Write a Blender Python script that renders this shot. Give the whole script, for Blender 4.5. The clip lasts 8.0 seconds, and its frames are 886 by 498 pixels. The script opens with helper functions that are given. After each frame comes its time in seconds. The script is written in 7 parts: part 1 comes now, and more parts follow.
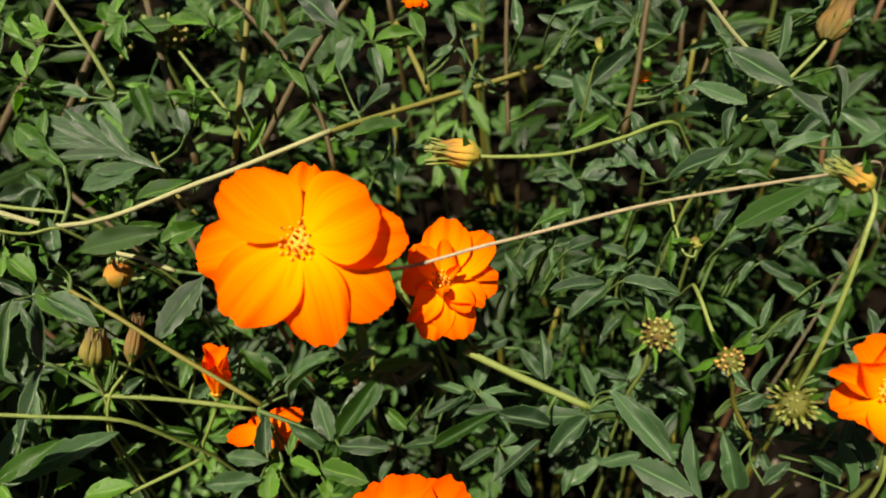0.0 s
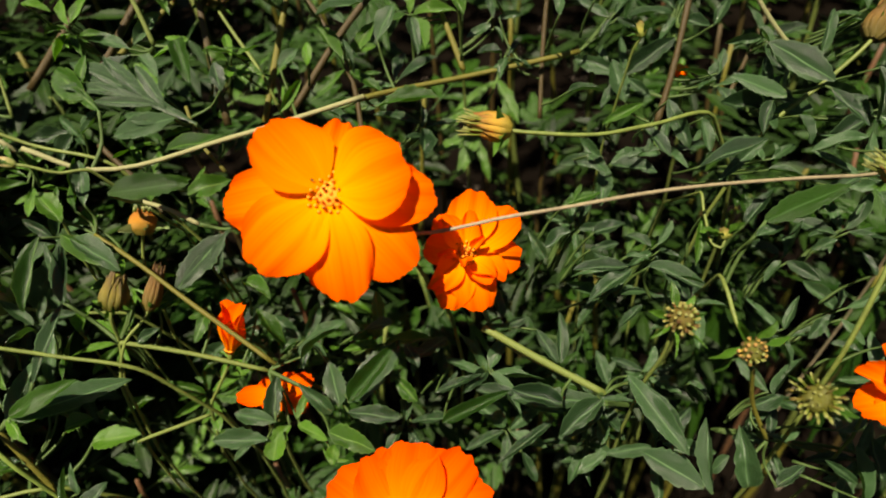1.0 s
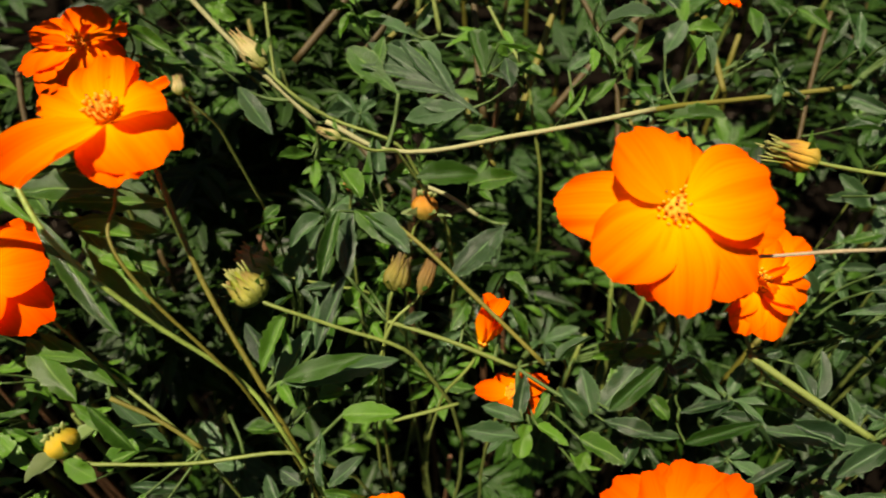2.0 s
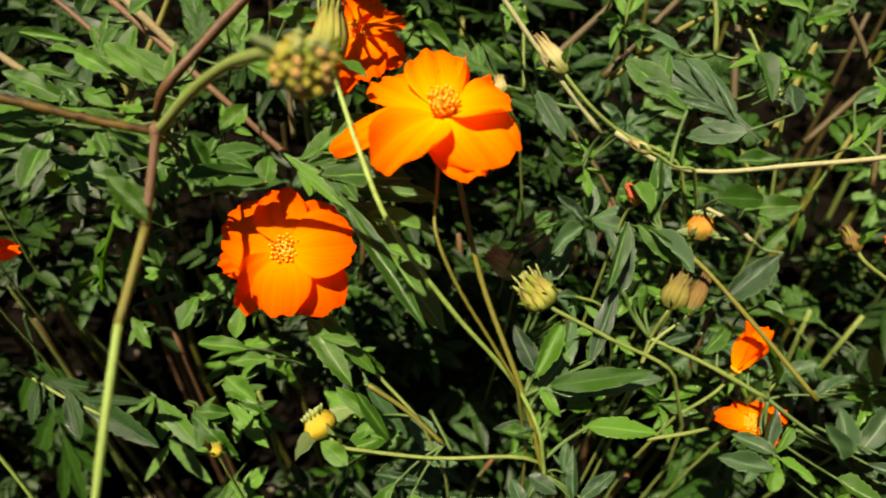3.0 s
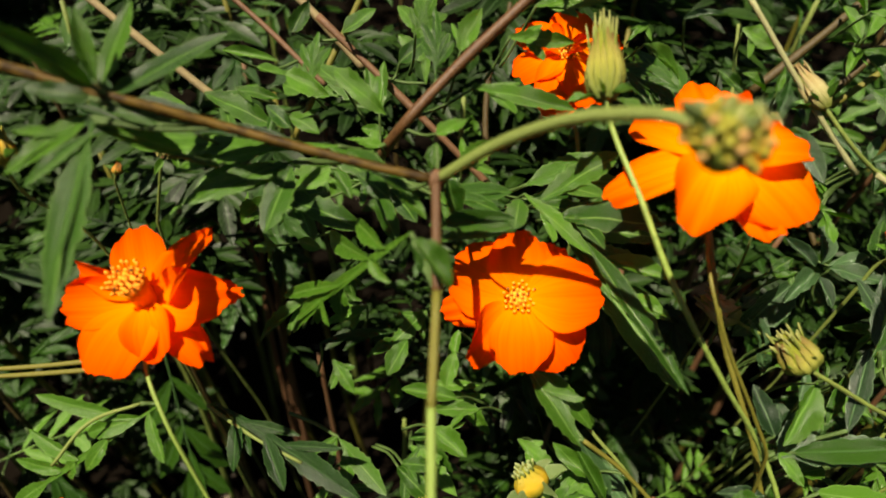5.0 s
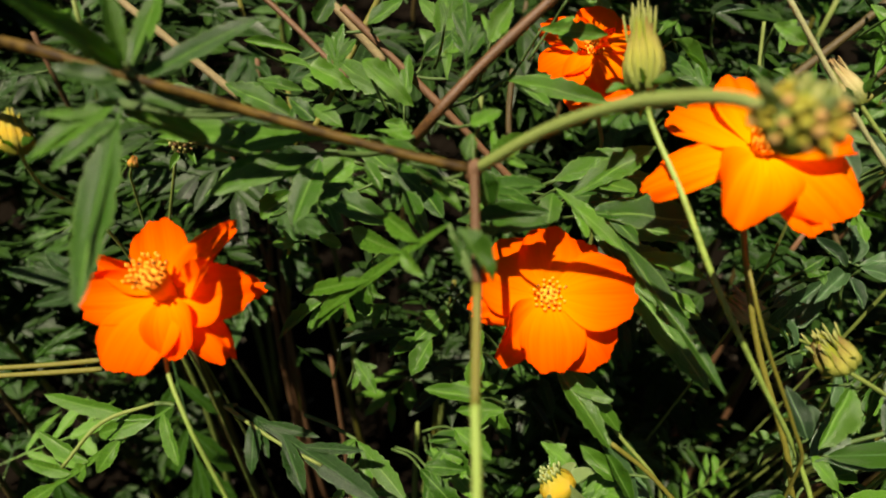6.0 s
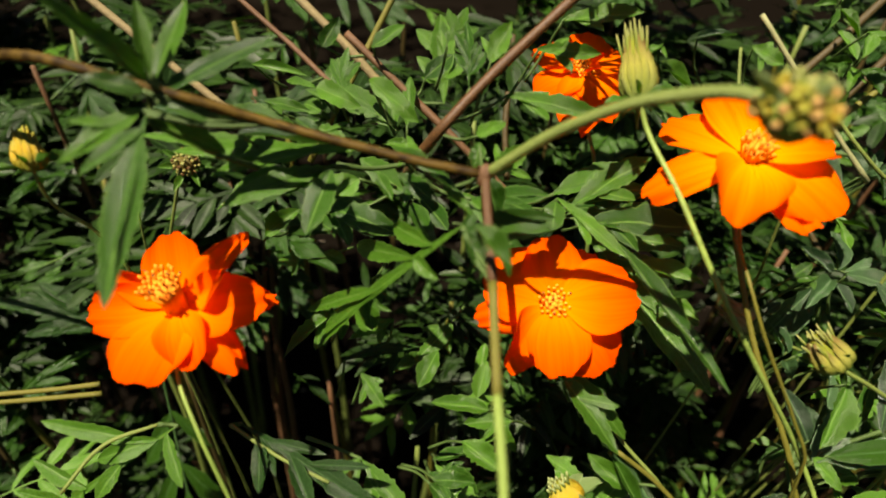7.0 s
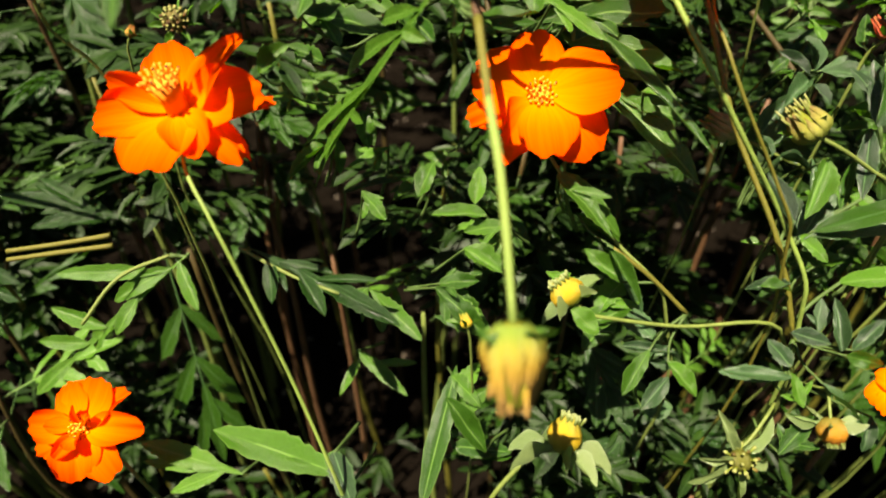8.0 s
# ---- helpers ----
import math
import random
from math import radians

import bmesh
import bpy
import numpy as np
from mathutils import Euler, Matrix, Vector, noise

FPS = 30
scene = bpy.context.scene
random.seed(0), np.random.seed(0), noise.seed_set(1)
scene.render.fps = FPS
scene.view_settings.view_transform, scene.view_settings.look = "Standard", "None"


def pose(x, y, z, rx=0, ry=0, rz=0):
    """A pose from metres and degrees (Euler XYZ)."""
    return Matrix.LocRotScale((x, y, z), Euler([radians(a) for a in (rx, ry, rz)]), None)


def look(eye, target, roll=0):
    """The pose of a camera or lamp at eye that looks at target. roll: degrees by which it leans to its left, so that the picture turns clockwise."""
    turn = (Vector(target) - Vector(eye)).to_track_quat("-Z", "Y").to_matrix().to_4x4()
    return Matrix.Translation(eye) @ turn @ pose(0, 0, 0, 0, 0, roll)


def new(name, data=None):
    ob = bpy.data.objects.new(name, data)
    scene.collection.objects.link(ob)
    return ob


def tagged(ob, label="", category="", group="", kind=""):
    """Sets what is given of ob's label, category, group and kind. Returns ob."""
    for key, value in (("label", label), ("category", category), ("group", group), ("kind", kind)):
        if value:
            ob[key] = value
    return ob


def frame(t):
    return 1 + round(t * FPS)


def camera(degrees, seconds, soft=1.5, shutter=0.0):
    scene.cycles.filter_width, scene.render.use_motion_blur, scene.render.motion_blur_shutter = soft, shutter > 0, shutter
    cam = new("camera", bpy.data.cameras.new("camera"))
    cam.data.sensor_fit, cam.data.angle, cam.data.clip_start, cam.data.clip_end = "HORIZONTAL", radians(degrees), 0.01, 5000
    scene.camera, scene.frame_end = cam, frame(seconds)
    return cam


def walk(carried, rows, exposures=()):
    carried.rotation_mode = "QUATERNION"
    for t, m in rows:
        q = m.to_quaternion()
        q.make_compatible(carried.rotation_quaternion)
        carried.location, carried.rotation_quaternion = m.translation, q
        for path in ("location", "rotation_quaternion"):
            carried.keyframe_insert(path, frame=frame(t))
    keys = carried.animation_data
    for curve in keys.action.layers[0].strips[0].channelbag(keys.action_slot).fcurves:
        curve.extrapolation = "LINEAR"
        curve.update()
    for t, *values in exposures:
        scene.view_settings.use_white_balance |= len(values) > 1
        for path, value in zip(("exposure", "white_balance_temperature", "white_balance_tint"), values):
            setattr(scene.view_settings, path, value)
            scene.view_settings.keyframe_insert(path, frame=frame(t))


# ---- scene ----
cam = camera(74.0, 8.0, soft=1.8, shutter=0.15)
PATH = [
    (0.0, (0.21760, -0.12318, 0.59955), (0.23362, 0.01992, 0.46074), -9.32),
    (0.5, (0.21838, -0.12741, 0.59341), (0.23221, 0.01622, 0.45492), -8.25),
    (1.0, (0.21122, -0.12917, 0.59082), (0.22400, 0.01601, 0.45385), -5.92),
    (1.5, (0.17452, -0.12338, 0.59498), (0.18470, 0.02192, 0.45792), -3.30),
    (1.7, (0.15482, -0.12076, 0.59610), (0.16247, 0.02470, 0.45905), -2.40),
    (2.8, (0.05775, -0.11972, 0.59424), (0.05468, 0.02893, 0.46047), 2.52),
    (3.0, (0.04128, -0.11910, 0.59569), (0.03736, 0.02769, 0.45990), 2.80),
    (3.5, (0.00423, -0.11179, 0.59494), (0.00860, 0.03145, 0.45543), 4.62),
    (4.0, (0.00000, -0.10000, 0.60000), (-0.00000, 0.04142, 0.45858), 4.00),
    (4.5, (-0.01209, -0.10011, 0.59777), (-0.01813, 0.04269, 0.45786), 3.09),
    (5.0, (-0.02583, -0.10033, 0.59528), (-0.03630, 0.04297, 0.45615), 2.64),
    (6.5, (-0.03787, -0.10051, 0.58785), (-0.04516, 0.04884, 0.45503), 4.25),
    (7.0, (-0.04171, -0.11003, 0.58524), (-0.04521, 0.04503, 0.45896), 3.87),
    (7.5, (-0.03569, -0.12614, 0.56788), (-0.04193, 0.02606, 0.43828), 0.59),
    (8.0, (-0.03890, -0.15003, 0.54749), (-0.04086, 0.00184, 0.41737), -0.12),
]
cam.data.dof.use_dof, cam.data.dof.focus_distance, cam.data.dof.aperture_fstop = True, 0.195, 8.5
walk(cam, [(t, look(eye, target, roll)) for t, eye, target, roll in PATH],
     [(0.0, 1.18, 7500, 17), (1.5, 0.92, 7800, 18), (2.9, 1.38, 7900, 17), (3.5, 1.12, 7700, 16), (7.0, 1.22, 7700, 16), (8.0, 1.72, 7800, 16)])

world = bpy.data.worlds.new("sky")
scene.world = world
world.use_nodes = True
SUN_FROM = Vector((-0.25, -0.28, 0.94)).normalized()
sky = world.node_tree.nodes.new("ShaderNodeTexSky")
sky.sky_type = "NISHITA"
sky.sun_disc = False
sky.sun_elevation = math.asin(SUN_FROM.z)
sky.sun_rotation = math.atan2(SUN_FROM.x, SUN_FROM.y)
background = world.node_tree.nodes["Background"]
background.inputs["Strength"].default_value = 0.016
world.node_tree.links.new(sky.outputs["Color"], background.inputs["Color"])
sun_data = bpy.data.lights.new("sun", "SUN")
sun_data.energy, sun_data.angle, sun_data.color = 5.0, radians(0.53), (1.0, 0.95, 0.86)
sun = new("sun", sun_data)
sun.matrix_world = look(SUN_FROM * 5, (0, 0, 0))


# ---- materials ----
def material(name, rough=0.5, spec=0.5):
    m = bpy.data.materials.new(name)
    m.use_nodes = True
    t = m.node_tree
    p = t.nodes["Principled BSDF"]
    p.inputs["Roughness"].default_value = rough
    p.inputs["Specular IOR Level"].default_value = spec
    return m, t, p


def node(t, kind, **values):
    n = t.nodes.new(kind)
    for key, value in values.items():
        n.inputs[key.replace("_", " ")].default_value = value
    return n


def ramp(t, source, stops):
    r = t.nodes.new("ShaderNodeValToRGB")
    e = r.color_ramp.elements
    while len(e) < len(stops):
        e.new(0.5)
    for k, (at, c) in enumerate(stops):
        e[k].position, e[k].color = at, (*c, 1)
    t.links.new(source, r.inputs["Fac"])
    return r.outputs["Color"]


def mixed(t, mode, fac, a, b):
    m = t.nodes.new("ShaderNodeMix")
    m.data_type, m.blend_type = "RGBA", mode
    for socket, value in ((m.inputs[0], fac), (m.inputs[6], a), (m.inputs[7], b)):
        if isinstance(value, bpy.types.NodeSocket):
            t.links.new(value, socket)
        else:
            socket.default_value = value if isinstance(value, float) else (*value, 1)
    return m.outputs[2]


def attribute(t, name):
    a = t.nodes.new("ShaderNodeAttribute")
    a.attribute_name = name
    return a.outputs["Fac"]


def bumped(t, p, height, strength, distance):
    b = node(t, "ShaderNodeBump", Strength=strength, Distance=distance)
    t.links.new(height, b.inputs["Height"])
    t.links.new(b.outputs["Normal"], p.inputs["Normal"])
    return b


def thin(m, t, p, color, share):
    """A thin living sheet: some of the light comes through it."""
    tr = t.nodes.new("ShaderNodeBsdfTranslucent")
    mx = node(t, "ShaderNodeMixShader", Fac=share)
    t.links.new(color, tr.inputs["Color"])
    t.links.new(p.outputs[0], mx.inputs[1])
    t.links.new(tr.outputs[0], mx.inputs[2])
    t.links.new(mx.outputs[0], t.nodes["Material Output"].inputs["Surface"])


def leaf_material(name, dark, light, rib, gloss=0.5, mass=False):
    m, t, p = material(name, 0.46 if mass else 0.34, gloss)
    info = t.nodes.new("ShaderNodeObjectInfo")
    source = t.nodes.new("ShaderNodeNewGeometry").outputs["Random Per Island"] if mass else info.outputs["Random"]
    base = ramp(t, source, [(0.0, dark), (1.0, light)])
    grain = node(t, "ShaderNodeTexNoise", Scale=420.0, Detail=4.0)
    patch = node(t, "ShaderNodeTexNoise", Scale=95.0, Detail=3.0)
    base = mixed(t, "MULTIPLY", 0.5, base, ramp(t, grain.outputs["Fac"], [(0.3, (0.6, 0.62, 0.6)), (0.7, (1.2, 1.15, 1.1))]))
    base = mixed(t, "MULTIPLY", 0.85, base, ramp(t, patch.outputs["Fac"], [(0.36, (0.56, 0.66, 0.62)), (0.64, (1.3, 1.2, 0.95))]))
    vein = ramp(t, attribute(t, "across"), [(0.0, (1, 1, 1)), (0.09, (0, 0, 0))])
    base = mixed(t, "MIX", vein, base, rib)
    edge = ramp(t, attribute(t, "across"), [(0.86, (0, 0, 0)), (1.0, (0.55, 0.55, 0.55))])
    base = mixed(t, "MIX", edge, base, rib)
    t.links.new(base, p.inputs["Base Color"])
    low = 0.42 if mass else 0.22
    sheen = node(t, "ShaderNodeTexNoise", Scale=110.0, Detail=3.0)
    t.links.new(ramp(t, sheen.outputs["Fac"], [(0.35, (low, low, low)), (0.65, (low + 0.16, low + 0.16, low + 0.16))]), p.inputs["Roughness"])
    # side veins run forwards from the midrib
    along, across = attribute(t, "along"), attribute(t, "across")
    k = node(t, "ShaderNodeMath")
    k.operation = "MULTIPLY_ADD"
    k.inputs[1].default_value = -0.22
    t.links.new(across, k.inputs[0])
    t.links.new(along, k.inputs[2])
    s = node(t, "ShaderNodeMath")
    s.operation = "MULTIPLY"
    s.inputs[1].default_value = 62.0
    t.links.new(k.outputs[0], s.inputs[0])
    w = node(t, "ShaderNodeMath")
    w.operation = "SINE"
    t.links.new(s.outputs[0], w.inputs[0])
    h = node(t, "ShaderNodeMath")
    h.operation = "MULTIPLY_ADD"
    h.inputs[1].default_value = 0.10
    t.links.new(w.outputs[0], h.inputs[0])
    t.links.new(grain.outputs["Fac"], h.inputs[2])
    wave = node(t, "ShaderNodeTexNoise", Scale=130.0, Detail=2.0)
    h2 = node(t, "ShaderNodeMath")
    h2.operation = "MULTIPLY_ADD"
    h2.inputs[1].default_value = 1.2
    t.links.new(wave.outputs["Fac"], h2.inputs[0])
    t.links.new(h.outputs[0], h2.inputs[2])
    bumped(t, p, h2.outputs[0], 0.45, 0.0005)
    thin(m, t, p, mixed(t, "MULTIPLY", 1.0, base, (1.4, 1.7, 0.5)), 0.13 if mass else 0.22)
    return m


leaf_green = leaf_material("leaf_green", (0.013, 0.058, 0.004), (0.068, 0.190, 0.018), (0.12, 0.24, 0.05), 0.45)
leaf_grey = leaf_material("leaf_grey_green", (0.008, 0.029, 0.009), (0.045, 0.112, 0.042), (0.10, 0.20, 0.08), 0.6)
# green of the dark leaves, also the shaded copy for leaves inside the bed
leaf_deep_shaded = leaf_material("leaf_deep_green_shaded", (0.007, 0.034, 0.003), (0.026, 0.084, 0.008), (0.05, 0.12, 0.035), 0.35)
# leaf green taken almost to black, the bed's inner shade put into the colour
leaf_mass_shaded = leaf_material("leaf_mass_shaded", (0.003, 0.013, 0.001), (0.013, 0.040, 0.004), (0.03, 0.07, 0.02), 0.2, True)
bract_pale = leaf_material("bract_pale_green", (0.12, 0.20, 0.07), (0.20, 0.28, 0.12), (0.24, 0.32, 0.16), 0.4)


def petal_material(name, tip, base_color, heart):
    m, t, p = material(name, 0.7, 0.04)
    info = t.nodes.new("ShaderNodeObjectInfo")
    along = attribute(t, "along")
    c = ramp(t, along, [(0.12, heart), (0.60, base_color), (0.98, tip)])
    streak = node(t, "ShaderNodeTexNoise", Scale=9.0, Detail=3.0)
    xy = t.nodes.new("ShaderNodeCombineXYZ")
    side = node(t, "ShaderNodeMath")
    side.operation = "MULTIPLY"
    side.inputs[1].default_value = 2.2
    t.links.new(attribute(t, "side"), side.inputs[0])
    t.links.new(side.outputs[0], xy.inputs[0])
    slow = node(t, "ShaderNodeMath")
    slow.operation = "MULTIPLY"
    slow.inputs[1].default_value = 0.12
    t.links.new(along, slow.inputs[0])
    t.links.new(slow.outputs[0], xy.inputs[1])
    t.links.new(info.outputs["Random"], xy.inputs[2])
    t.links.new(xy.outputs[0], streak.inputs["Vector"])
    c = mixed(t, "MULTIPLY", 0.4, c, ramp(t, streak.outputs["Fac"], [(0.3, (0.92, 0.66, 0.8)), (0.6, (1.02, 1.12, 1.0))]))
    t.links.new(c, p.inputs["Base Color"])
    bumped(t, p, streak.outputs["Fac"], 0.3, 0.0005)
    thin(m, t, p, c, 0.42)
    return m


petal_orange = petal_material("petal_orange", (0.93, 0.116, 0.0005), (0.95, 0.208, 0.0005), (0.95, 0.36, 0.001))
petal_red = petal_material("petal_red_orange", (0.91, 0.078, 0.0005), (0.94, 0.134, 0.0005), (0.94, 0.25, 0.001))


def plain(name, low, high, scale, rough=0.55, spec=0.4, bump=0.4, depth=0.0004, band=0.2):
    m, t, p = material(name, rough, spec)
    n = node(t, "ShaderNodeTexNoise", Scale=scale, Detail=5.0)
    n2 = node(t, "ShaderNodeTexNoise", Scale=scale * 0.17, Detail=2.0)
    c = ramp(t, n.outputs["Fac"], [(0.5 - band, low), (0.5 + band, high)])
    c = mixed(t, "MULTIPLY", 0.6, c, ramp(t, n2.outputs["Fac"], [(0.35, (0.7, 0.7, 0.7)), (0.65, (1.15, 1.15, 1.1))]))
    t.links.new(c, p.inputs["Base Color"])
    bumped(t, p, n.outputs["Fac"], bump, depth)
    return m


stem_green = plain("stem_green", (0.086, 0.132, 0.023), (0.158, 0.205, 0.046), 500.0)
stalk_green = plain("stalk_green", (0.030, 0.070, 0.012), (0.070, 0.125, 0.028), 500.0)
stem_pale = plain("stem_pale", (0.198, 0.218, 0.086), (0.277, 0.277, 0.139), 500.0)
stem_lime = plain("stem_lime", (0.132, 0.218, 0.033), (0.211, 0.297, 0.066), 500.0)
stem_beige = plain("stem_beige", (0.172, 0.145, 0.079), (0.277, 0.238, 0.145), 500.0)
stem_olive = plain("stem_olive", (0.083, 0.086, 0.008), (0.139, 0.129, 0.017), 420.0)
# hard dark blotches in the colour imitate leaf shadows banding this stem
stem_umber = plain("stem_umber", (0.022, 0.012, 0.002), (0.080, 0.050, 0.008), 75.0, 0.6, 0.12, band=0.12)
stem_rust = plain("stem_rust", (0.040, 0.016, 0.004), (0.105, 0.050, 0.014), 160.0, band=0.14)
stem_brown = plain("stem_brown", (0.024, 0.017, 0.003), (0.069, 0.049, 0.011), 260.0, band=0.14)
stem_purple = plain("stem_purple_brown", (0.066, 0.030, 0.012), (0.145, 0.076, 0.033), 300.0)
cane_tan = plain("dry_cane", (0.145, 0.112, 0.050), (0.251, 0.205, 0.096), 200.0, 0.7)
petal_throat = plain("petal_throat", (0.80, 0.20, 0.003), (0.92, 0.32, 0.005), 400.0, 0.6)


def scale_material(name, foot, middle, tip):
    m, t, p = material(name, 0.5, 0.35)
    n = node(t, "ShaderNodeTexNoise", Scale=380.0, Detail=4.0)
    c = ramp(t, attribute(t, "along"), [(0.05, foot), (0.5, middle), (0.95, tip)])
    c = mixed(t, "MULTIPLY", 0.8, c, ramp(t, n.outputs["Fac"], [(0.3, (0.55, 0.55, 0.5)), (0.7, (1.2, 1.2, 1.15))]))
    t.links.new(c, p.inputs["Base Color"])
    bumped(t, p, n.outputs["Fac"], 0.5, 0.0005)
    return m


bud_green = scale_material("bud_green", (0.112, 0.158, 0.020), (0.251, 0.251, 0.040), (0.132, 0.086, 0.020))
bud_yellow = scale_material("bud_yellow", (0.17, 0.20, 0.015), (0.42, 0.27, 0.010), (0.26, 0.26, 0.03))
bud_orange = scale_material("bud_orange", (0.172, 0.145, 0.020), (0.396, 0.178, 0.013), (0.297, 0.092, 0.010))
bud_brown = scale_material("bud_brown", (0.106, 0.086, 0.013), (0.158, 0.092, 0.020), (0.079, 0.040, 0.010))
bud_straw = scale_material("bud_straw", (0.16, 0.24, 0.03), (0.42, 0.27, 0.035), (0.40, 0.24, 0.08))
bud_finger = scale_material("bud_finger", (0.26, 0.18, 0.02), (0.13, 0.18, 0.015), (0.26, 0.28, 0.09))
bud_amber = scale_material("bud_amber", (0.30, 0.25, 0.03), (0.44, 0.26, 0.03), (0.20, 0.09, 0.02))
bud_cap = scale_material("bud_cap", (0.05, 0.07, 0.01), (0.10, 0.14, 0.02), (0.28, 0.34, 0.14))
bud_olive = scale_material("bud_olive", (0.092, 0.099, 0.013), (0.172, 0.145, 0.023), (0.079, 0.050, 0.013))
bud_cream = scale_material("bud_cream", (0.158, 0.198, 0.033), (0.363, 0.330, 0.145), (0.264, 0.172, 0.066))
bud_red = scale_material("bud_red", (0.198, 0.066, 0.013), (0.429, 0.059, 0.017), (0.495, 0.086, 0.026))
seed_dry = scale_material("seed_dry", (0.033, 0.021, 0.005), (0.139, 0.119, 0.023), (0.304, 0.297, 0.086))
anther_yellow = plain("anther_yellow", (0.72, 0.20, 0.006), (0.86, 0.36, 0.015), 500.0, 0.6)
anther_dark = plain("anther_dark", (0.06, 0.025, 0.01), (0.14, 0.06, 0.02), 500.0, 0.6)
# far darker than bare earth: the plants' deep shade is put into this colour
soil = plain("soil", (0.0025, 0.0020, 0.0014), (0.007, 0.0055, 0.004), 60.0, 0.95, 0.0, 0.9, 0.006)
litter_dry = plain("litter_dry", (0.079, 0.066, 0.046), (0.198, 0.165, 0.125), 90.0, 0.85, 0.2)


# ---- meshes ----
def mesh_of(name, verts, faces, mat, smooth=True, **floats):
    me = bpy.data.meshes.new(name)
    me.from_pydata(verts, [], faces)
    me.materials.append(mat)
    for key, values in floats.items():
        me.attributes.new(key, "FLOAT", "POINT").data.foreach_set("value", values)
    if smooth:
        me.shade_smooth()
    me.update()
    return me


def part(name, me, parent, label="", m=None):
    ob = new(name, me)
    ob.parent = parent
    if m is not None:
        ob.matrix_basis = m
    return tagged(ob, label)


uneven = random.Random(77)


def glide(points, steps):
    """A smooth line through the control points."""
    p = [Vector(q) for q in points]
    ways = []
    for k in range(len(p)):
        w = Vector((0, 0, 0))
        if k > 0:
            w += (p[k] - p[k - 1]).normalized()
        if k < len(p) - 1:
            w += (p[k + 1] - p[k]).normalized()
        ways.append(w.normalized())
    out = []
    for k in range(len(p) - 1):
        long = (p[k + 1] - p[k]).length
        for s in range(steps):
            u = s / steps
            out.append(p[k] * (2 * u ** 3 - 3 * u * u + 1) + ways[k] * long * (u ** 3 - 2 * u * u + u) + p[k + 1] * (3 * u * u - 2 * u ** 3)
                       + ways[k + 1] * long * (u ** 3 - u * u))
    return out + [p[-1]]


def tube(points, r0, r1, mat, sides=7, steps=5, ribs=0.0, wobble=0.0, hairs=0.0):
    """A round stem along the points. hairs: how many fine hairs stand on each centimetre of it."""
    line = glide(points, steps)
    verts, faces = [], []
    side = Vector((0.31, 0.87, 0.38))
    for k, q in enumerate(line):
        ahead = (line[min(k + 1, len(line) - 1)] - line[max(k - 1, 0)]).normalized()
        side = (side - ahead * side.dot(ahead)).normalized()
        up = ahead.cross(side)
        r = r0 + (r1 - r0) * k / (len(line) - 1)
        r *= 1 + wobble * (noise.noise(q * 90) if wobble else 0)
        for s in range(sides):
            a = 2 * math.pi * s / sides
            verts.append(q + (side * math.cos(a) + up * math.sin(a)) * r * (1 + ribs * (s % 2)))
    n = len(line)
    for k in range(n - 1):
        for s in range(sides):
            a, b = k * sides + s, k * sides + (s + 1) % sides
            faces.append((a, b, b + sides, a + sides))
    faces.append(tuple(range(sides))[::-1])
    faces.append(tuple(range((n - 1) * sides, n * sides)))
    if hairs:
        for k in range(n - 1):
            reach = (line[k + 1] - line[k]).length
            for _ in range(min(60, int(hairs * reach * 100))):
                at = line[k].lerp(line[k + 1], uneven.random())
                ahead = (line[k + 1] - line[k]).normalized()
                out = Vector((uneven.uniform(-1, 1), uneven.uniform(-1, 1), uneven.uniform(-1, 1)))
                out = (out - ahead * out.dot(ahead)).normalized()
                r = (r0 + (r1 - r0) * k / (n - 1)) * 0.9
                tip = at + out * (r + uneven.uniform(0.0004, 0.0010)) + ahead * uneven.uniform(-0.0003, 0.0003)
                across = ahead.cross(out) * 0.00004
                m = len(verts)
                verts += [at + out * r - across, at + out * r + across, at + out * r + ahead * 0.00007, tip]
                faces += [(m, m + 1, m + 3), (m + 1, m + 2, m + 3), (m + 2, m, m + 3)]
    return mesh_of("tube", verts, faces, mat)


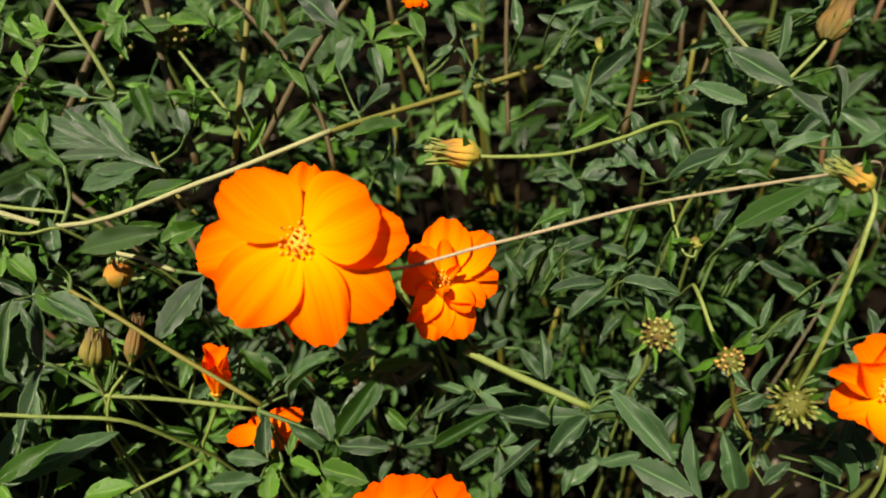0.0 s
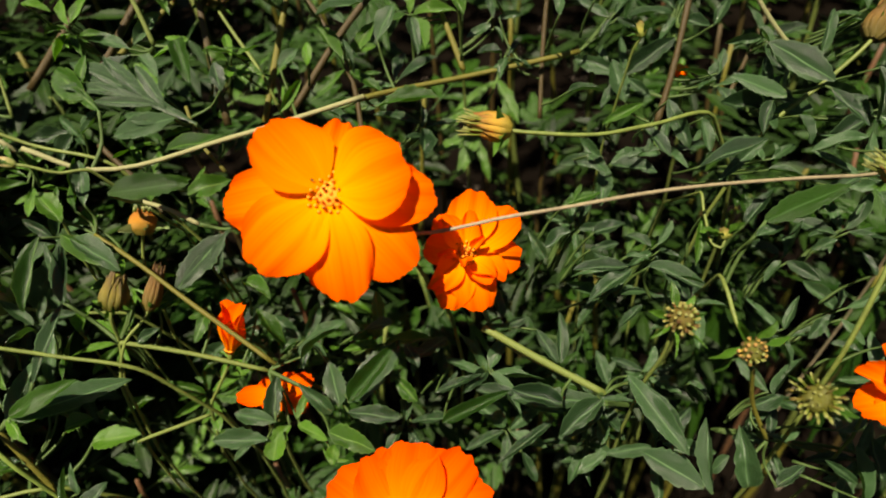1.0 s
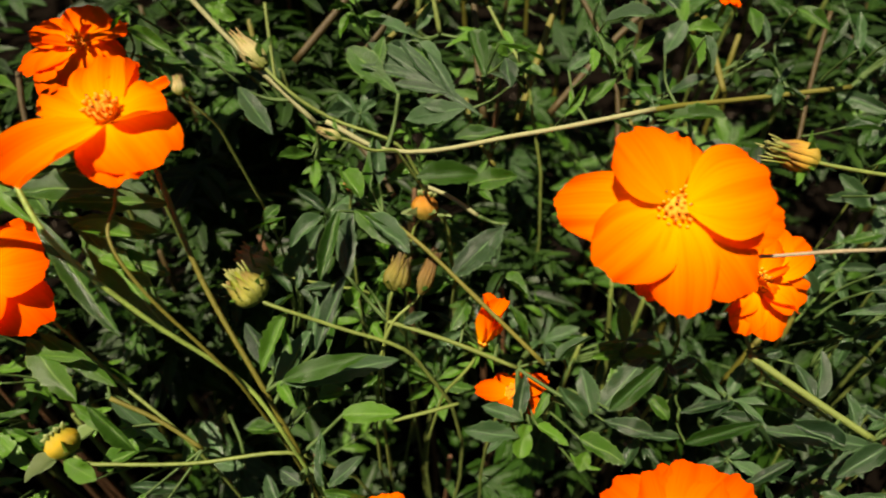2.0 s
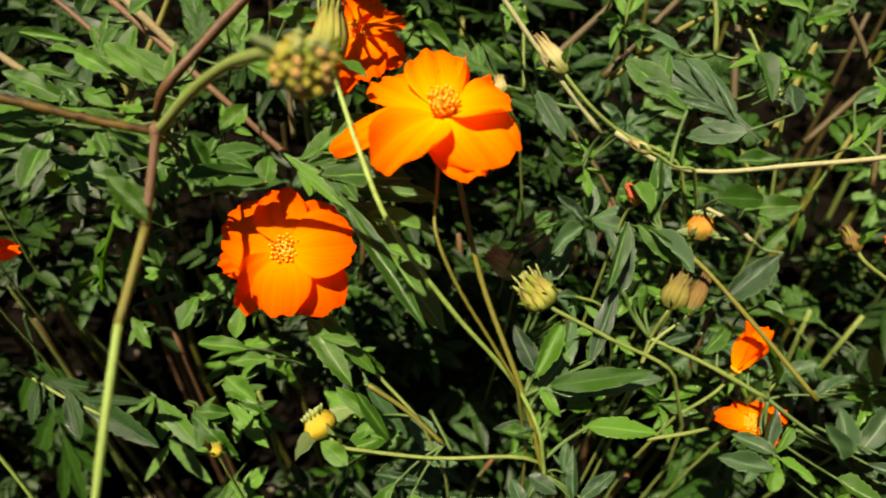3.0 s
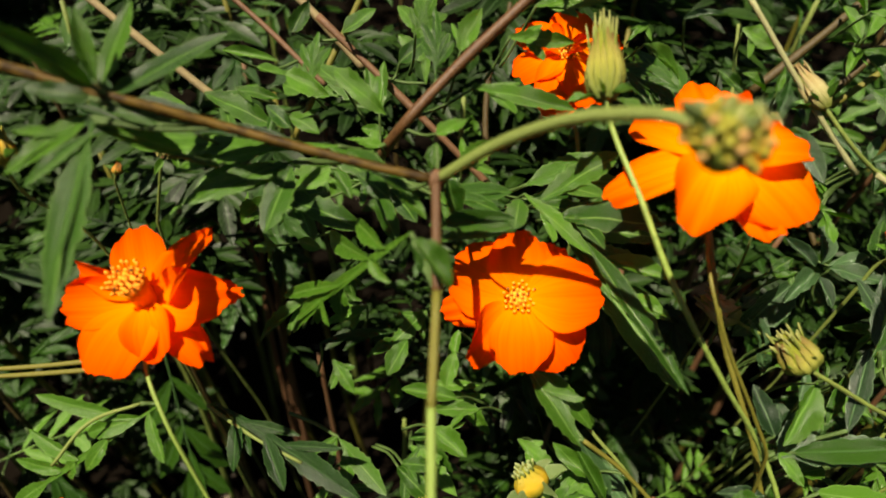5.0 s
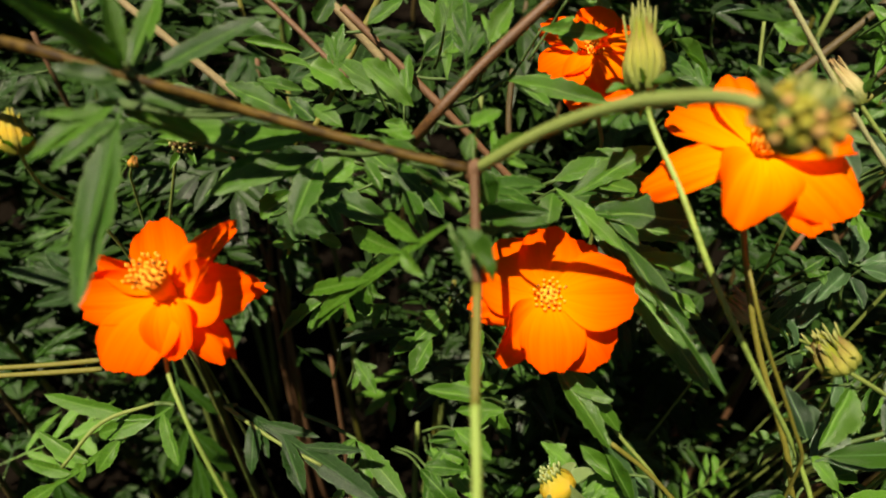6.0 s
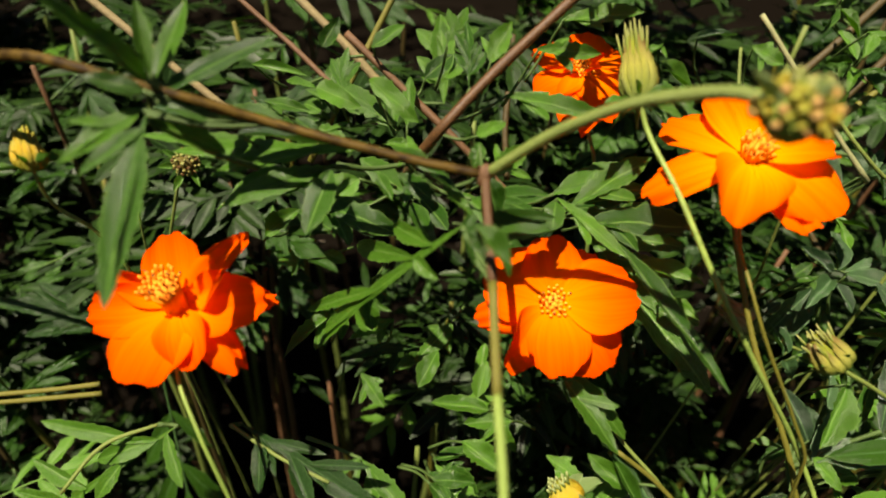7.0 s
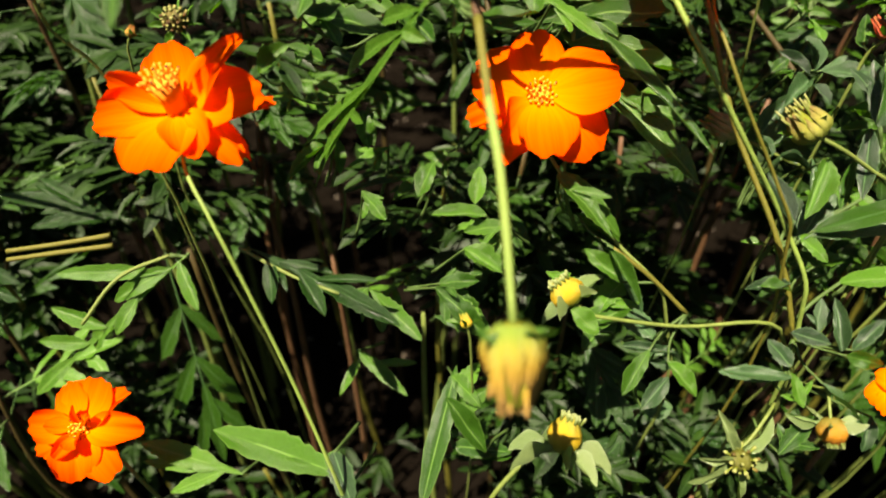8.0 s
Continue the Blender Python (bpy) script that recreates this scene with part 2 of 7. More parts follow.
class Sheet:
    """Gathers blades of a leaf into one mesh, with how far along and across the blade each corner lies."""

    def __init__(self):
        self.verts, self.faces, self.along, self.across = [], [], [], []

    def blade(self, base, ahead, length, width, fold=0.25, droop=0.15, teeth=0.0, stations=8, belly=0.45, twist=0.0):
        ahead = Vector(ahead).normalized()
        right = Vector((ahead.y, -ahead.x, 0)).normalized()
        up = Vector((0, 0, 1))
        start = len(self.verts)
        phase = uneven.uniform(0, 6.28)
        for k in range(stations + 1):
            u = k / stations
            power = math.log(0.5) / math.log(belly)
            h = max(0.0, math.sin(math.pi * u ** power)) ** 0.72 * 0.5 * width
            h = max(h, 0.012 * width + 0.03 * width * (1 - u))
            if teeth and 1 < k < stations:
                h *= 1 + teeth * (1 if k % 2 else -1)
            roll = twist * u
            halves = [1 + uneven.uniform(-0.11, 0.11) if stations > 4 else 1.0 for _ in range(2)]
            for s in (-1, -0.5, 0, 0.5, 1):
                wide = s * h * (halves[0] if s < 0 else halves[1])
                lift = abs(s) * h * fold - droop * length * u * u + 0.07 * h * math.sin(u * 9 + phase + s * 2)
                q = Vector(base) + ahead * (length * u + (uneven.uniform(-0.012, 0.012) * length if abs(s) == 1 and 0 < k < stations else 0)) + right * (wide * math.cos(roll)) + up * (lift + wide * math.sin(roll))
                self.verts.append(q)
                self.along.append(u)
                self.across.append(abs(s))
            if k:
                a = start + (k - 1) * 5
                for s in range(4):
                    self.faces.append((a + s, a + s + 1, a + s + 6, a + s + 5))

    def rib(self, points, r):
        line = glide(points, 2)
        start = len(self.verts)
        for q in line:
            for dx, dz in ((-r, 0), (0, -r), (r, 0), (0, r)):
                self.verts.append(q + Vector((dx, 0, dz)))
                self.along.append(0.5)
                self.across.append(0.0)
        for k in range(len(line) - 1):
            for s in range(4):
                a, b = start + k * 4 + s, start + k * 4 + (s + 1) % 4
                self.faces.append((a, b, b + 4, a + 4))

    def made(self, name, mat):
        return mesh_of(name, self.verts, self.faces, mat, along=self.along, across=self.across)


def lance_mesh(rnd, mat, teeth, lobes=0):
    """A narrow pointed blade, its edge plain, toothed, or with one or two side lobes."""
    s = Sheet()
    s.blade((0, 0, 0), (rnd.uniform(-0.12, 0.12), 1, 0), 1, 1, rnd.uniform(0.15, 0.5), rnd.uniform(-0.04, 0.25), teeth, 15,
            rnd.uniform(0.38, 0.55), rnd.uniform(-0.5, 0.5))
    for k in range(lobes):
        way = rnd.choice((-1, 1)) if k == 0 else -way
        s.blade((0, rnd.uniform(0.12, 0.34), 0.004), (way * rnd.uniform(1.3, 1.8), rnd.uniform(0.34, 0.44), 0), rnd.uniform(1.1, 1.6), rnd.uniform(0.16, 0.22), 0.3, 0.06, 0.0, 6, 0.5)
    return s.made("leaf_blade", mat)


def pinnate_mesh(rnd, mat, pairs):
    """A divided leaf: pairs of leaflets on a rib and one at its end, one unit long and about one wide."""
    s = Sheet()
    bow = rnd.uniform(0.05, 0.2)
    line = lambda u: Vector((0, u, -bow * u * u))
    s.rib([line(0), line(0.35), line(0.7)], 0.009)
    for k in range(pairs):
        u = 0.22 + 0.46 * k / max(1, pairs - 1)
        size = (0.40, 0.46, 0.36)[k % 3] * rnd.uniform(0.85, 1.1)
        for way in (-1, 1):
            a = radians(rnd.uniform(38, 58))
            s.blade(line(u + rnd.uniform(-0.02, 0.02)), (way * math.sin(a), math.cos(a), 0), size, size * rnd.uniform(0.20, 0.31), rnd.uniform(0.15, 0.4),
                    rnd.uniform(0.05, 0.3), 0.12, 7, 0.5, rnd.uniform(-0.4, 0.4))
    s.blade(line(0.60), (rnd.uniform(-0.1, 0.1), 1, 0), 0.42, 0.15, 0.25, 0.15, 0.14, 8, 0.45)
    return s.made("leaf_blade", mat)


def lobed_mesh(rnd, mat):
    """A blade cut into a few long pointed lobes that stay joined by a wing along the midrib, the end lobe largest."""
    s = Sheet()
    bow = rnd.uniform(0.04, 0.16)
    mid = lambda u: Vector((0.03 * math.sin(u * 4 + bow * 40), u, -bow * u * u))
    s.blade(mid(0), (0, 1, 0), 0.78, 0.115, 0.25, bow * 0.6, 0.0, 10, 0.62)
    s.blade(mid(0.50) + Vector((0, 0, 0.002)), (rnd.uniform(-0.12, 0.12), 1, -bow), 0.52, rnd.uniform(0.15, 0.21), 0.35, 0.08, 0.10, 12, 0.42)
    for k in range(3):
        for way in (-1, 1):
            u = (0.20, 0.37, 0.53)[k] + rnd.uniform(-0.04, 0.04)
            a = radians(rnd.uniform(30, 46))
            size = (0.44, 0.50, 0.32)[k] * rnd.uniform(0.75, 1.12)
            ahead = Vector((way * math.sin(a), math.cos(a), rnd.uniform(-0.12, 0.12)))
            root = mid(u) + Vector((0, -0.03, 0.003 * (k + 1)))
            s.blade(root, ahead, size, size * rnd.uniform(0.25, 0.34), rnd.uniform(0.2, 0.45), rnd.uniform(0.02, 0.2), 0.09, 10, 0.55, rnd.uniform(-0.3, 0.3))
            if k < 2:
                q = root + ahead * size * rnd.uniform(0.30, 0.42)
                s.blade(q, Vector((way * 0.95, 0.45, -0.1)), size * rnd.uniform(0.3, 0.42), size * 0.13, 0.25, 0.1, 0.0, 6, 0.45)
    return s.made("leaf_blade", mat)


rng = random.Random(11)
LEAF = {
    "lance": [lance_mesh(rng, leaf_green, 0.0) for _ in range(4)] + [lance_mesh(rng, leaf_green, 0.08, k) for k in (0, 1, 1, 2, 2)],
    "grey": [lance_mesh(rng, leaf_grey, 0.0) for _ in range(6)] + [lance_mesh(rng, leaf_grey, 0.05, 1) for _ in range(2)],
    # narrow blades in the deep green that also stands for shade
    "deep": [lance_mesh(rng, leaf_deep_shaded, 0.0) for _ in range(3)],
    "pinnate": [pinnate_mesh(rng, leaf_green, 3) for _ in range(4)],
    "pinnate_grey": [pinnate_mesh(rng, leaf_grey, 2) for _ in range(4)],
    "pinnate_shaded": [pinnate_mesh(rng, leaf_deep_shaded, 3) for _ in range(3)],
    "lobed_shaded": [lobed_mesh(rng, leaf_deep_shaded) for _ in range(3)],
    "lobed": [lobed_mesh(rng, leaf_green) for _ in range(4)],
    "bract": [lance_mesh(random.Random(k), bract_pale, 0.0) for k in (5, 6)],
}


def laid(base, tip, width, facing, thick=None):
    """The pose that lays a blade of unit size from base to tip, its upper side towards facing."""
    base, tip = Vector(base), Vector(tip)
    y = tip - base
    length = y.length
    y.normalize()
    z = Vector(facing)
    z = (z - y * z.dot(y)).normalized()
    x = y.cross(z)
    m = Matrix((x, y, z)).transposed().to_4x4()
    return Matrix.Translation(base) @ m @ Matrix.Diagonal((width, length, thick or length, 1))


leaf_rng = random.Random(5)
PLANTS = []


def plant(x, y, top, mat, lean=(0, 0), label=""):
    """A rooted plant: its main stem from the soil to its top. Leaves and twigs are added to it."""
    ob = new("cosmos_plant")
    ob.location = (x, y, 0)
    tagged(ob, label or "leafy green cosmos plant with divided leaves rooted in soil darkened for shade", "plant", "cosmos plants of the bed")
    r = leaf_rng
    points = [Vector((0, 0, -0.01)), Vector((lean[0] * 0.3 + r.uniform(-.01, .01), lean[1] * 0.3 + r.uniform(-.01, .01), top * 0.4)),
              Vector((lean[0] * 0.7 + r.uniform(-.01, .01), lean[1] * 0.7 + r.uniform(-.01, .01), top * 0.75)), Vector((lean[0], lean[1], top))]
    part("stem", tube(points, 0.0026, 0.0011, mat, 6, 4, 0.0, 0.2), ob)
    PLANTS.append((ob, [q + ob.location for q in glide(points, 6)]))
    return ob


def rooted(at):
    """The plant whose stem passes nearest, and the place on it a little below the given height."""
    best = None
    for ob, line in PLANTS:
        for q in line:
            if q.z < at.z - 0.004 or q is line[0]:
                d = (q - at).length + 0.3 * abs(q.z - at.z + 0.02)
                if best is None or d < best[0]:
                    best = (d, ob, q)
    return best[1], best[2]


def leaf(kind, base, tip, width, facing):
    """One leaf from base to tip; its stalk runs back to the nearest plant."""
    r = leaf_rng
    base, tip = Vector(base), Vector(tip)
    owner, root = rooted(base)
    y = (tip - base).normalized()
    m = laid(base, tip, width, facing, min((tip - base).length, 3.0 * width))
    at = owner.location
    part("leaf", r.choice(LEAF[kind]), owner, "", Matrix.Translation(-at) @ m)
    if (root - base).length > 0.022:
        root = base + ((root - base).normalized() * 0.5 + Vector((0, 0.5, -0.7))).normalized() * 0.022
    mid = base.lerp(root, 0.45) + Vector((0, 0.003, -0.003))
    part("leaf_stalk", tube([root - at, mid - at, base - at + y * 0.0005], 0.0006, 0.0004, stalk_green, 5, 3), owner)


def cut_leaf(mat, base, tip, facing, wing, lobes):
    """One leaf from base to tip with its own cut: each lobe leaves the midrib at u and ends at (across, along), parts of the leaf's length."""
    r = leaf_rng
    base, tip = Vector(base), Vector(tip)
    s = Sheet()
    bow = r.uniform(0.02, 0.07)
    if len(lobes) > 1:
        s.blade((0, 0, 0), (0, 1, 0), 0.9, wing, 0.3, bow, 0.0, 12, 0.5)
    for k, (u, across, along, wide) in enumerate(lobes):
        way = Vector((across, along - u, r.uniform(-0.03, 0.03)))
        s.blade((0, u, 0.002 * k - bow * u * u), way, way.length, wide * 0.88, r.uniform(0.25, 0.55), r.uniform(0.02, 0.14), 0.05, 19, r.uniform(0.42, 0.54), r.uniform(-0.25, 0.25))
    owner, root = rooted(base)
    y = (tip - base).normalized()
    long = (tip - base).length
    at = owner.location
    part("leaf", s.made("leaf_blade", mat), owner, "", Matrix.Translation(-at) @ laid(base, tip, long, facing, long))
    if (root - base).length > 0.03:
        root = base + ((root - base).normalized() * 0.6 + Vector((0, 0.4, -0.6))).normalized() * 0.03
    part("leaf_stalk", tube([root - at, base.lerp(root, 0.45) + Vector((0, 0.002, -0.003)) - at, base - at + y * 0.0005], 0.0008, 0.0006, stalk_green, 6, 3), owner)


def shoot(points, r0, r1, mat, name="branch"):
    """A branch that carries nothing else; it belongs to the plant nearest to its lower end."""
    points = [Vector(q) for q in points]
    owner, root = rooted(points[0])
    line = [q - owner.location for q in points]
    PLANTS.append((owner, glide(points, 6)))
    return part(name, tube(line, r0, r1, mat, 8, 6, 0.0, 0.15, 22), owner)


def knot(at, axis, r, mat):
    """The swelling where side shoots leave a stem."""
    at, axis = Vector(at), Vector(axis).normalized()
    owner, root = rooted(at)
    at = at - owner.location
    ring = [spindle(at - axis * r * 1.9, at + axis * r * 1.9, r * 1.3, 12, ((0, 0.72), (0.2, 0.84), (0.4, 0.98), (0.6, 0.98), (0.8, 0.8), (1, 0.3)))]
    return part("stem_node", joined(ring, mat, "stem_node"), owner)


def rosette(kind, center, facing, count, size, seed):
    """A shoot tip with its leaves spread round it."""
    r = random.Random(seed)
    center, up = Vector(center), Vector(facing).normalized()
    side = up.orthogonal().normalized()
    other = up.cross(side)
    turn = r.uniform(0, 6.28)
    for k in range(count):
        turn += 2 * math.pi / count + r.uniform(-0.35, 0.35)
        out = side * math.cos(turn) + other * math.sin(turn)
        long = size * r.uniform(0.7, 1.15)
        base = center + out * 0.0015 - up * 0.001 * k
        tip = base + (out + up * r.uniform(-0.15, 0.55)).normalized() * long
        leaf(kind, base, tip, long * r.uniform(0.24, 0.33), up + out * r.uniform(-0.5, 0.2) + Vector((r.uniform(-.5, .5), r.uniform(-.5, .5), 0)))


# ---- flowers ----
def petal_mesh(rnd, mat, teeth, form="flat"):
    """A petal one unit long and wide: narrow foot, broad toothed end, lengthwise furrows. form: flat, cup or fold."""
    rows, cols = 13, 21
    verts, faces, along, side = [], [], [], []
    ruffle, notch, bend = rnd.uniform(0.02, 0.05), rnd.uniform(0.015, 0.05), rnd.uniform(-0.20, 0.02)
    phase, lean, furrow = rnd.uniform(0, 6), rnd.uniform(-0.10, 0.10), rnd.uniform(0.016, 0.030)
    crease, turned = rnd.uniform(-0.1, 0.3), radians(rnd.uniform(55, 85))
    for k in range(rows):
        u = k / (rows - 1)
        h = 0.5 * (0.13 + 0.87 * math.sin(min(1.0, u / 0.68) * math.pi / 2) ** 0.95)
        h *= 1 - 0.10 * max(0.0, (u - 0.70) / 0.30) ** 2
        for c in range(cols):
            s = -1 + 2 * c / (cols - 1)
            end = 1 - 0.27 * abs(s) ** 2.7 - notch * (0.5 + 0.5 * math.cos(s * teeth * math.pi)) - 0.012 * (c % 2) + lean * s * u
            y = u * end
            x = s * h
            z = 0.20 * u * (1 - u) + bend * u * u + 0.12 * (s * s) * u * (1.0 - 0.5 * u)
            z += ruffle * u * u * math.sin(s * 6 + phase) + furrow * math.cos(s * math.pi * 3 + phase) * u + 0.006 * math.cos(s * 40) * u
            if form == "cup":
                z += 0.20 * s * s * u ** 0.8 + 0.10 * u * u
                x *= 0.90
            elif form == "fold" and s > crease:
                over = (s - crease) * h
                x = crease * h + over * math.cos(turned * u)
                z += over * math.sin(turned * u) * 0.9
            verts.append((x, y, z))
            along.append(u)
            side.append(s)
    for k in range(rows - 1):
        for c in range(cols - 1):
            a = k * cols + c
            faces.append((a, a + 1, a + cols + 1, a + cols))
    return mesh_of("petal", verts, faces, mat, along=along, side=side)


PETAL = {(colour, form): [petal_mesh(rng, mat, k, form) for k in (3, 4, 3, 2, 4)]
         for colour, mat in (("orange", petal_orange), ("red", petal_red)) for form in ("flat", "cup", "fold")}


def dome(r, height, mat, sides=12, rings=5):
    verts, faces = [], []
    for k in range(rings):
        a = math.pi / 2 * k / rings
        for s in range(sides):
            b = 2 * math.pi * s / sides
            verts.append((r * math.cos(a) * math.cos(b), r * math.cos(a) * math.sin(b), height * math.sin(a)))
    verts.append((0, 0, height))
    for k in range(rings - 1):
        for s in range(sides):
            a, b = k * sides + s, k * sides + (s + 1) % sides
            faces.append((a, b, b + sides, a + sides))
    for s in range(sides):
        faces.append(((rings - 1) * sides + s, (rings - 1) * sides + (s + 1) % sides, len(verts) - 1))
    faces.append(tuple(range(sides))[::-1])
    return mesh_of("dome", verts, faces, mat)


def joined(pieces, mat, name):
    verts, faces = [], []
    for v, f in pieces:
        n = len(verts)
        verts += v
        faces += [tuple(i + n for i in q) for q in f]
    return mesh_of(name, verts, faces, mat)


def spindle(base, tip, r, sides=5, profile=((0, 0.6), (0.5, 1.0), (0.8, 0.9), (1.0, 0.25))):
    """Corners and faces of a small round rod with a swelling."""
    base, tip = Vector(base), Vector(tip)
    ahead = (tip - base).normalized()
    side = ahead.orthogonal().normalized()
    up = ahead.cross(side)
    v, f = [], []
    for u, w in profile:
        for s in range(sides):
            a = 2 * math.pi * s / sides
            v.append(base.lerp(tip, u) + (side * math.cos(a) + up * math.sin(a)) * r * w)
    n = len(profile)
    for k in range(n - 1):
        for s in range(sides):
            a, b = k * sides + s, k * sides + (s + 1) % sides
            f.append((a, b, b + sides, a + sides))
    f.append(tuple(range(sides))[::-1])
    f.append(tuple(range((n - 1) * sides, n * sides)))
    return v, f


def upright(center, normal, right):
    z = Vector(normal).normalized()
    x = Vector(right)
    x = (x - z * x.dot(z)).normalized()
    return Matrix.Translation(center) @ Matrix((x, z.cross(x), z)).transposed().to_4x4()


def bracts(parent, count, length, width, spread, low, mat_mesh, rnd):
    """Narrow green bracts round the base of a head, each a part."""
    for k in range(count):
        a = 2 * math.pi * k / count + rnd.uniform(-0.2, 0.2)
        out = Vector((math.cos(a), math.sin(a), 0))
        s = spread + rnd.uniform(-0.25, 0.25)
        tip = out * length * math.cos(s) + Vector((0, 0, length * math.sin(s)))
        m = laid(out * 0.0012 + Vector((0, 0, low)), out * 0.0012 + Vector((0, 0, low)) + tip * rnd.uniform(0.8, 1.15), width, -out * math.sin(s) + Vector((0, 0, math.cos(s))))
        part("bract", mat_mesh, parent, "", m)


def flower(center, normal, right, petals, colour="orange", disc=0.0042, rise=0.004, stem=(), stem_r=0.0011, stem_mat=None, label="", inner=0, seed=0, column=0.0):
    """A flower head: petals as (angle, length, width, lift in degrees, and where known form, turn in degrees, level in mm), a disc of florets, a green cup, and its stalk."""
    rnd = random.Random(seed)
    ob = new("cosmos_flower")
    ob.matrix_basis = upright(center, normal, right)
    tagged(ob, label, "flower", "orange cosmos flowers")
    for k, (angle, length, width, lift, *more) in enumerate(petals):
        form, turn, level = more or ("flat", math.degrees(rnd.uniform(-0.2, 0.2)), (0.9, -0.6, 0.3)[k % 3])
        a = radians(angle)
        out = Vector((math.cos(a), math.sin(a), 0))
        e = radians(lift)
        tip = out * math.cos(e) + Vector((0, 0, math.sin(e)))
        base = out * disc * 0.35 + Vector((0, 0, level * 0.001))
        roll = Vector((-out.y, out.x, 0)) * math.tan(radians(turn))
        m = laid(base, base + tip * (length - disc * 0.35), width, Vector((0, 0, 1)) + roll, length * 0.9)
        part("petal", PETAL[colour, form][(k * 3 + seed) % 5], ob, "", m)
    for k in range(inner):
        a = 2 * math.pi * k / inner + rnd.uniform(0, 0.7)
        out = Vector((math.cos(a), math.sin(a), 0))
        e = radians(rnd.uniform(15, 65))
        tip = out * math.cos(e) + Vector((0, 0, math.sin(e)))
        l = petals[0][1] * rnd.uniform(0.38, 0.68)
        low = out * disc * 0.5 + Vector((0, 0, 0.0012))
        m = laid(low, low + tip * l, l * rnd.uniform(0.4, 0.75), Vector((rnd.uniform(-.4, .4), rnd.uniform(-.4, .4), 1)))
        part("petal", PETAL[colour, ("cup", "fold", "flat")[k % 3]][k % 5], ob, "", m)
    heart = part("disc", dome(disc * 0.8, rise * 0.5, anther_yellow), ob, "raised yellow-orange disc of florets", Matrix.Translation((0, 0, column)))
    if column:
        part("throat", joined([spindle((0, 0, -0.001), (0, 0, column + 0.001), disc * 0.9, 12, ((0, 0.75), (0.5, 0.7), (1, 1.0)))], petal_throat, "throat"), ob, "yellow-orange tube below the disc")
    rods, tips = [], []
    count = 34
    for k in range(count):
        q = (k + 0.5) / count
        rr = disc * math.sqrt(q)
        a = k * 2.39996
        base = Vector((rr * 0.85 * math.cos(a), rr * 0.85 * math.sin(a), 0))
        top = Vector((rr * 1.15 * math.cos(a), rr * 1.15 * math.sin(a), rise * rnd.uniform(0.6, 0.95) * (1.0 - 0.25 * q)))
        rods.append(spindle(base, top, 0.00042, 5, ((0, 0.7), (0.6, 0.8), (0.85, 1.5), (1, 0.6))))
        if k % 7 == 1:
            tips.append(spindle(top, top + (top - base).normalized() * 0.0005, 0.00034, 5, ((0, 0.8), (0.5, 1.0), (1, 0.4))))
    tagged(part("floret_crown", joined(rods, anther_yellow, "florets"), heart), kind="stuff")
    tagged(part("anther_crown", joined(tips, anther_dark, "anthers"), heart, "dark brown anther tips"), kind="stuff")
    cup = part("calyx", joined([spindle((0, 0, -0.0045), (0, 0, 0.0006), disc * 0.75, 10, ((0, 0.35), (0.4, 0.8), (1, 1.0)))], bud_green, "calyx"), ob, "small green cup")
    bracts(cup, 7, 0.007, 0.0016, -0.1, -0.0030, LEAF["lance"][0], rnd)
    if stem:
        inv = ob.matrix_basis.inverted()
        line = [Vector((0, 0, -0.004))] + [inv @ Vector(q) for q in stem]
        part("stem", tube(line, stem_r, stem_r * 1.1, stem_mat or stem_green, 8, 6, 0.0, 0.1, 22), ob)
    return ob


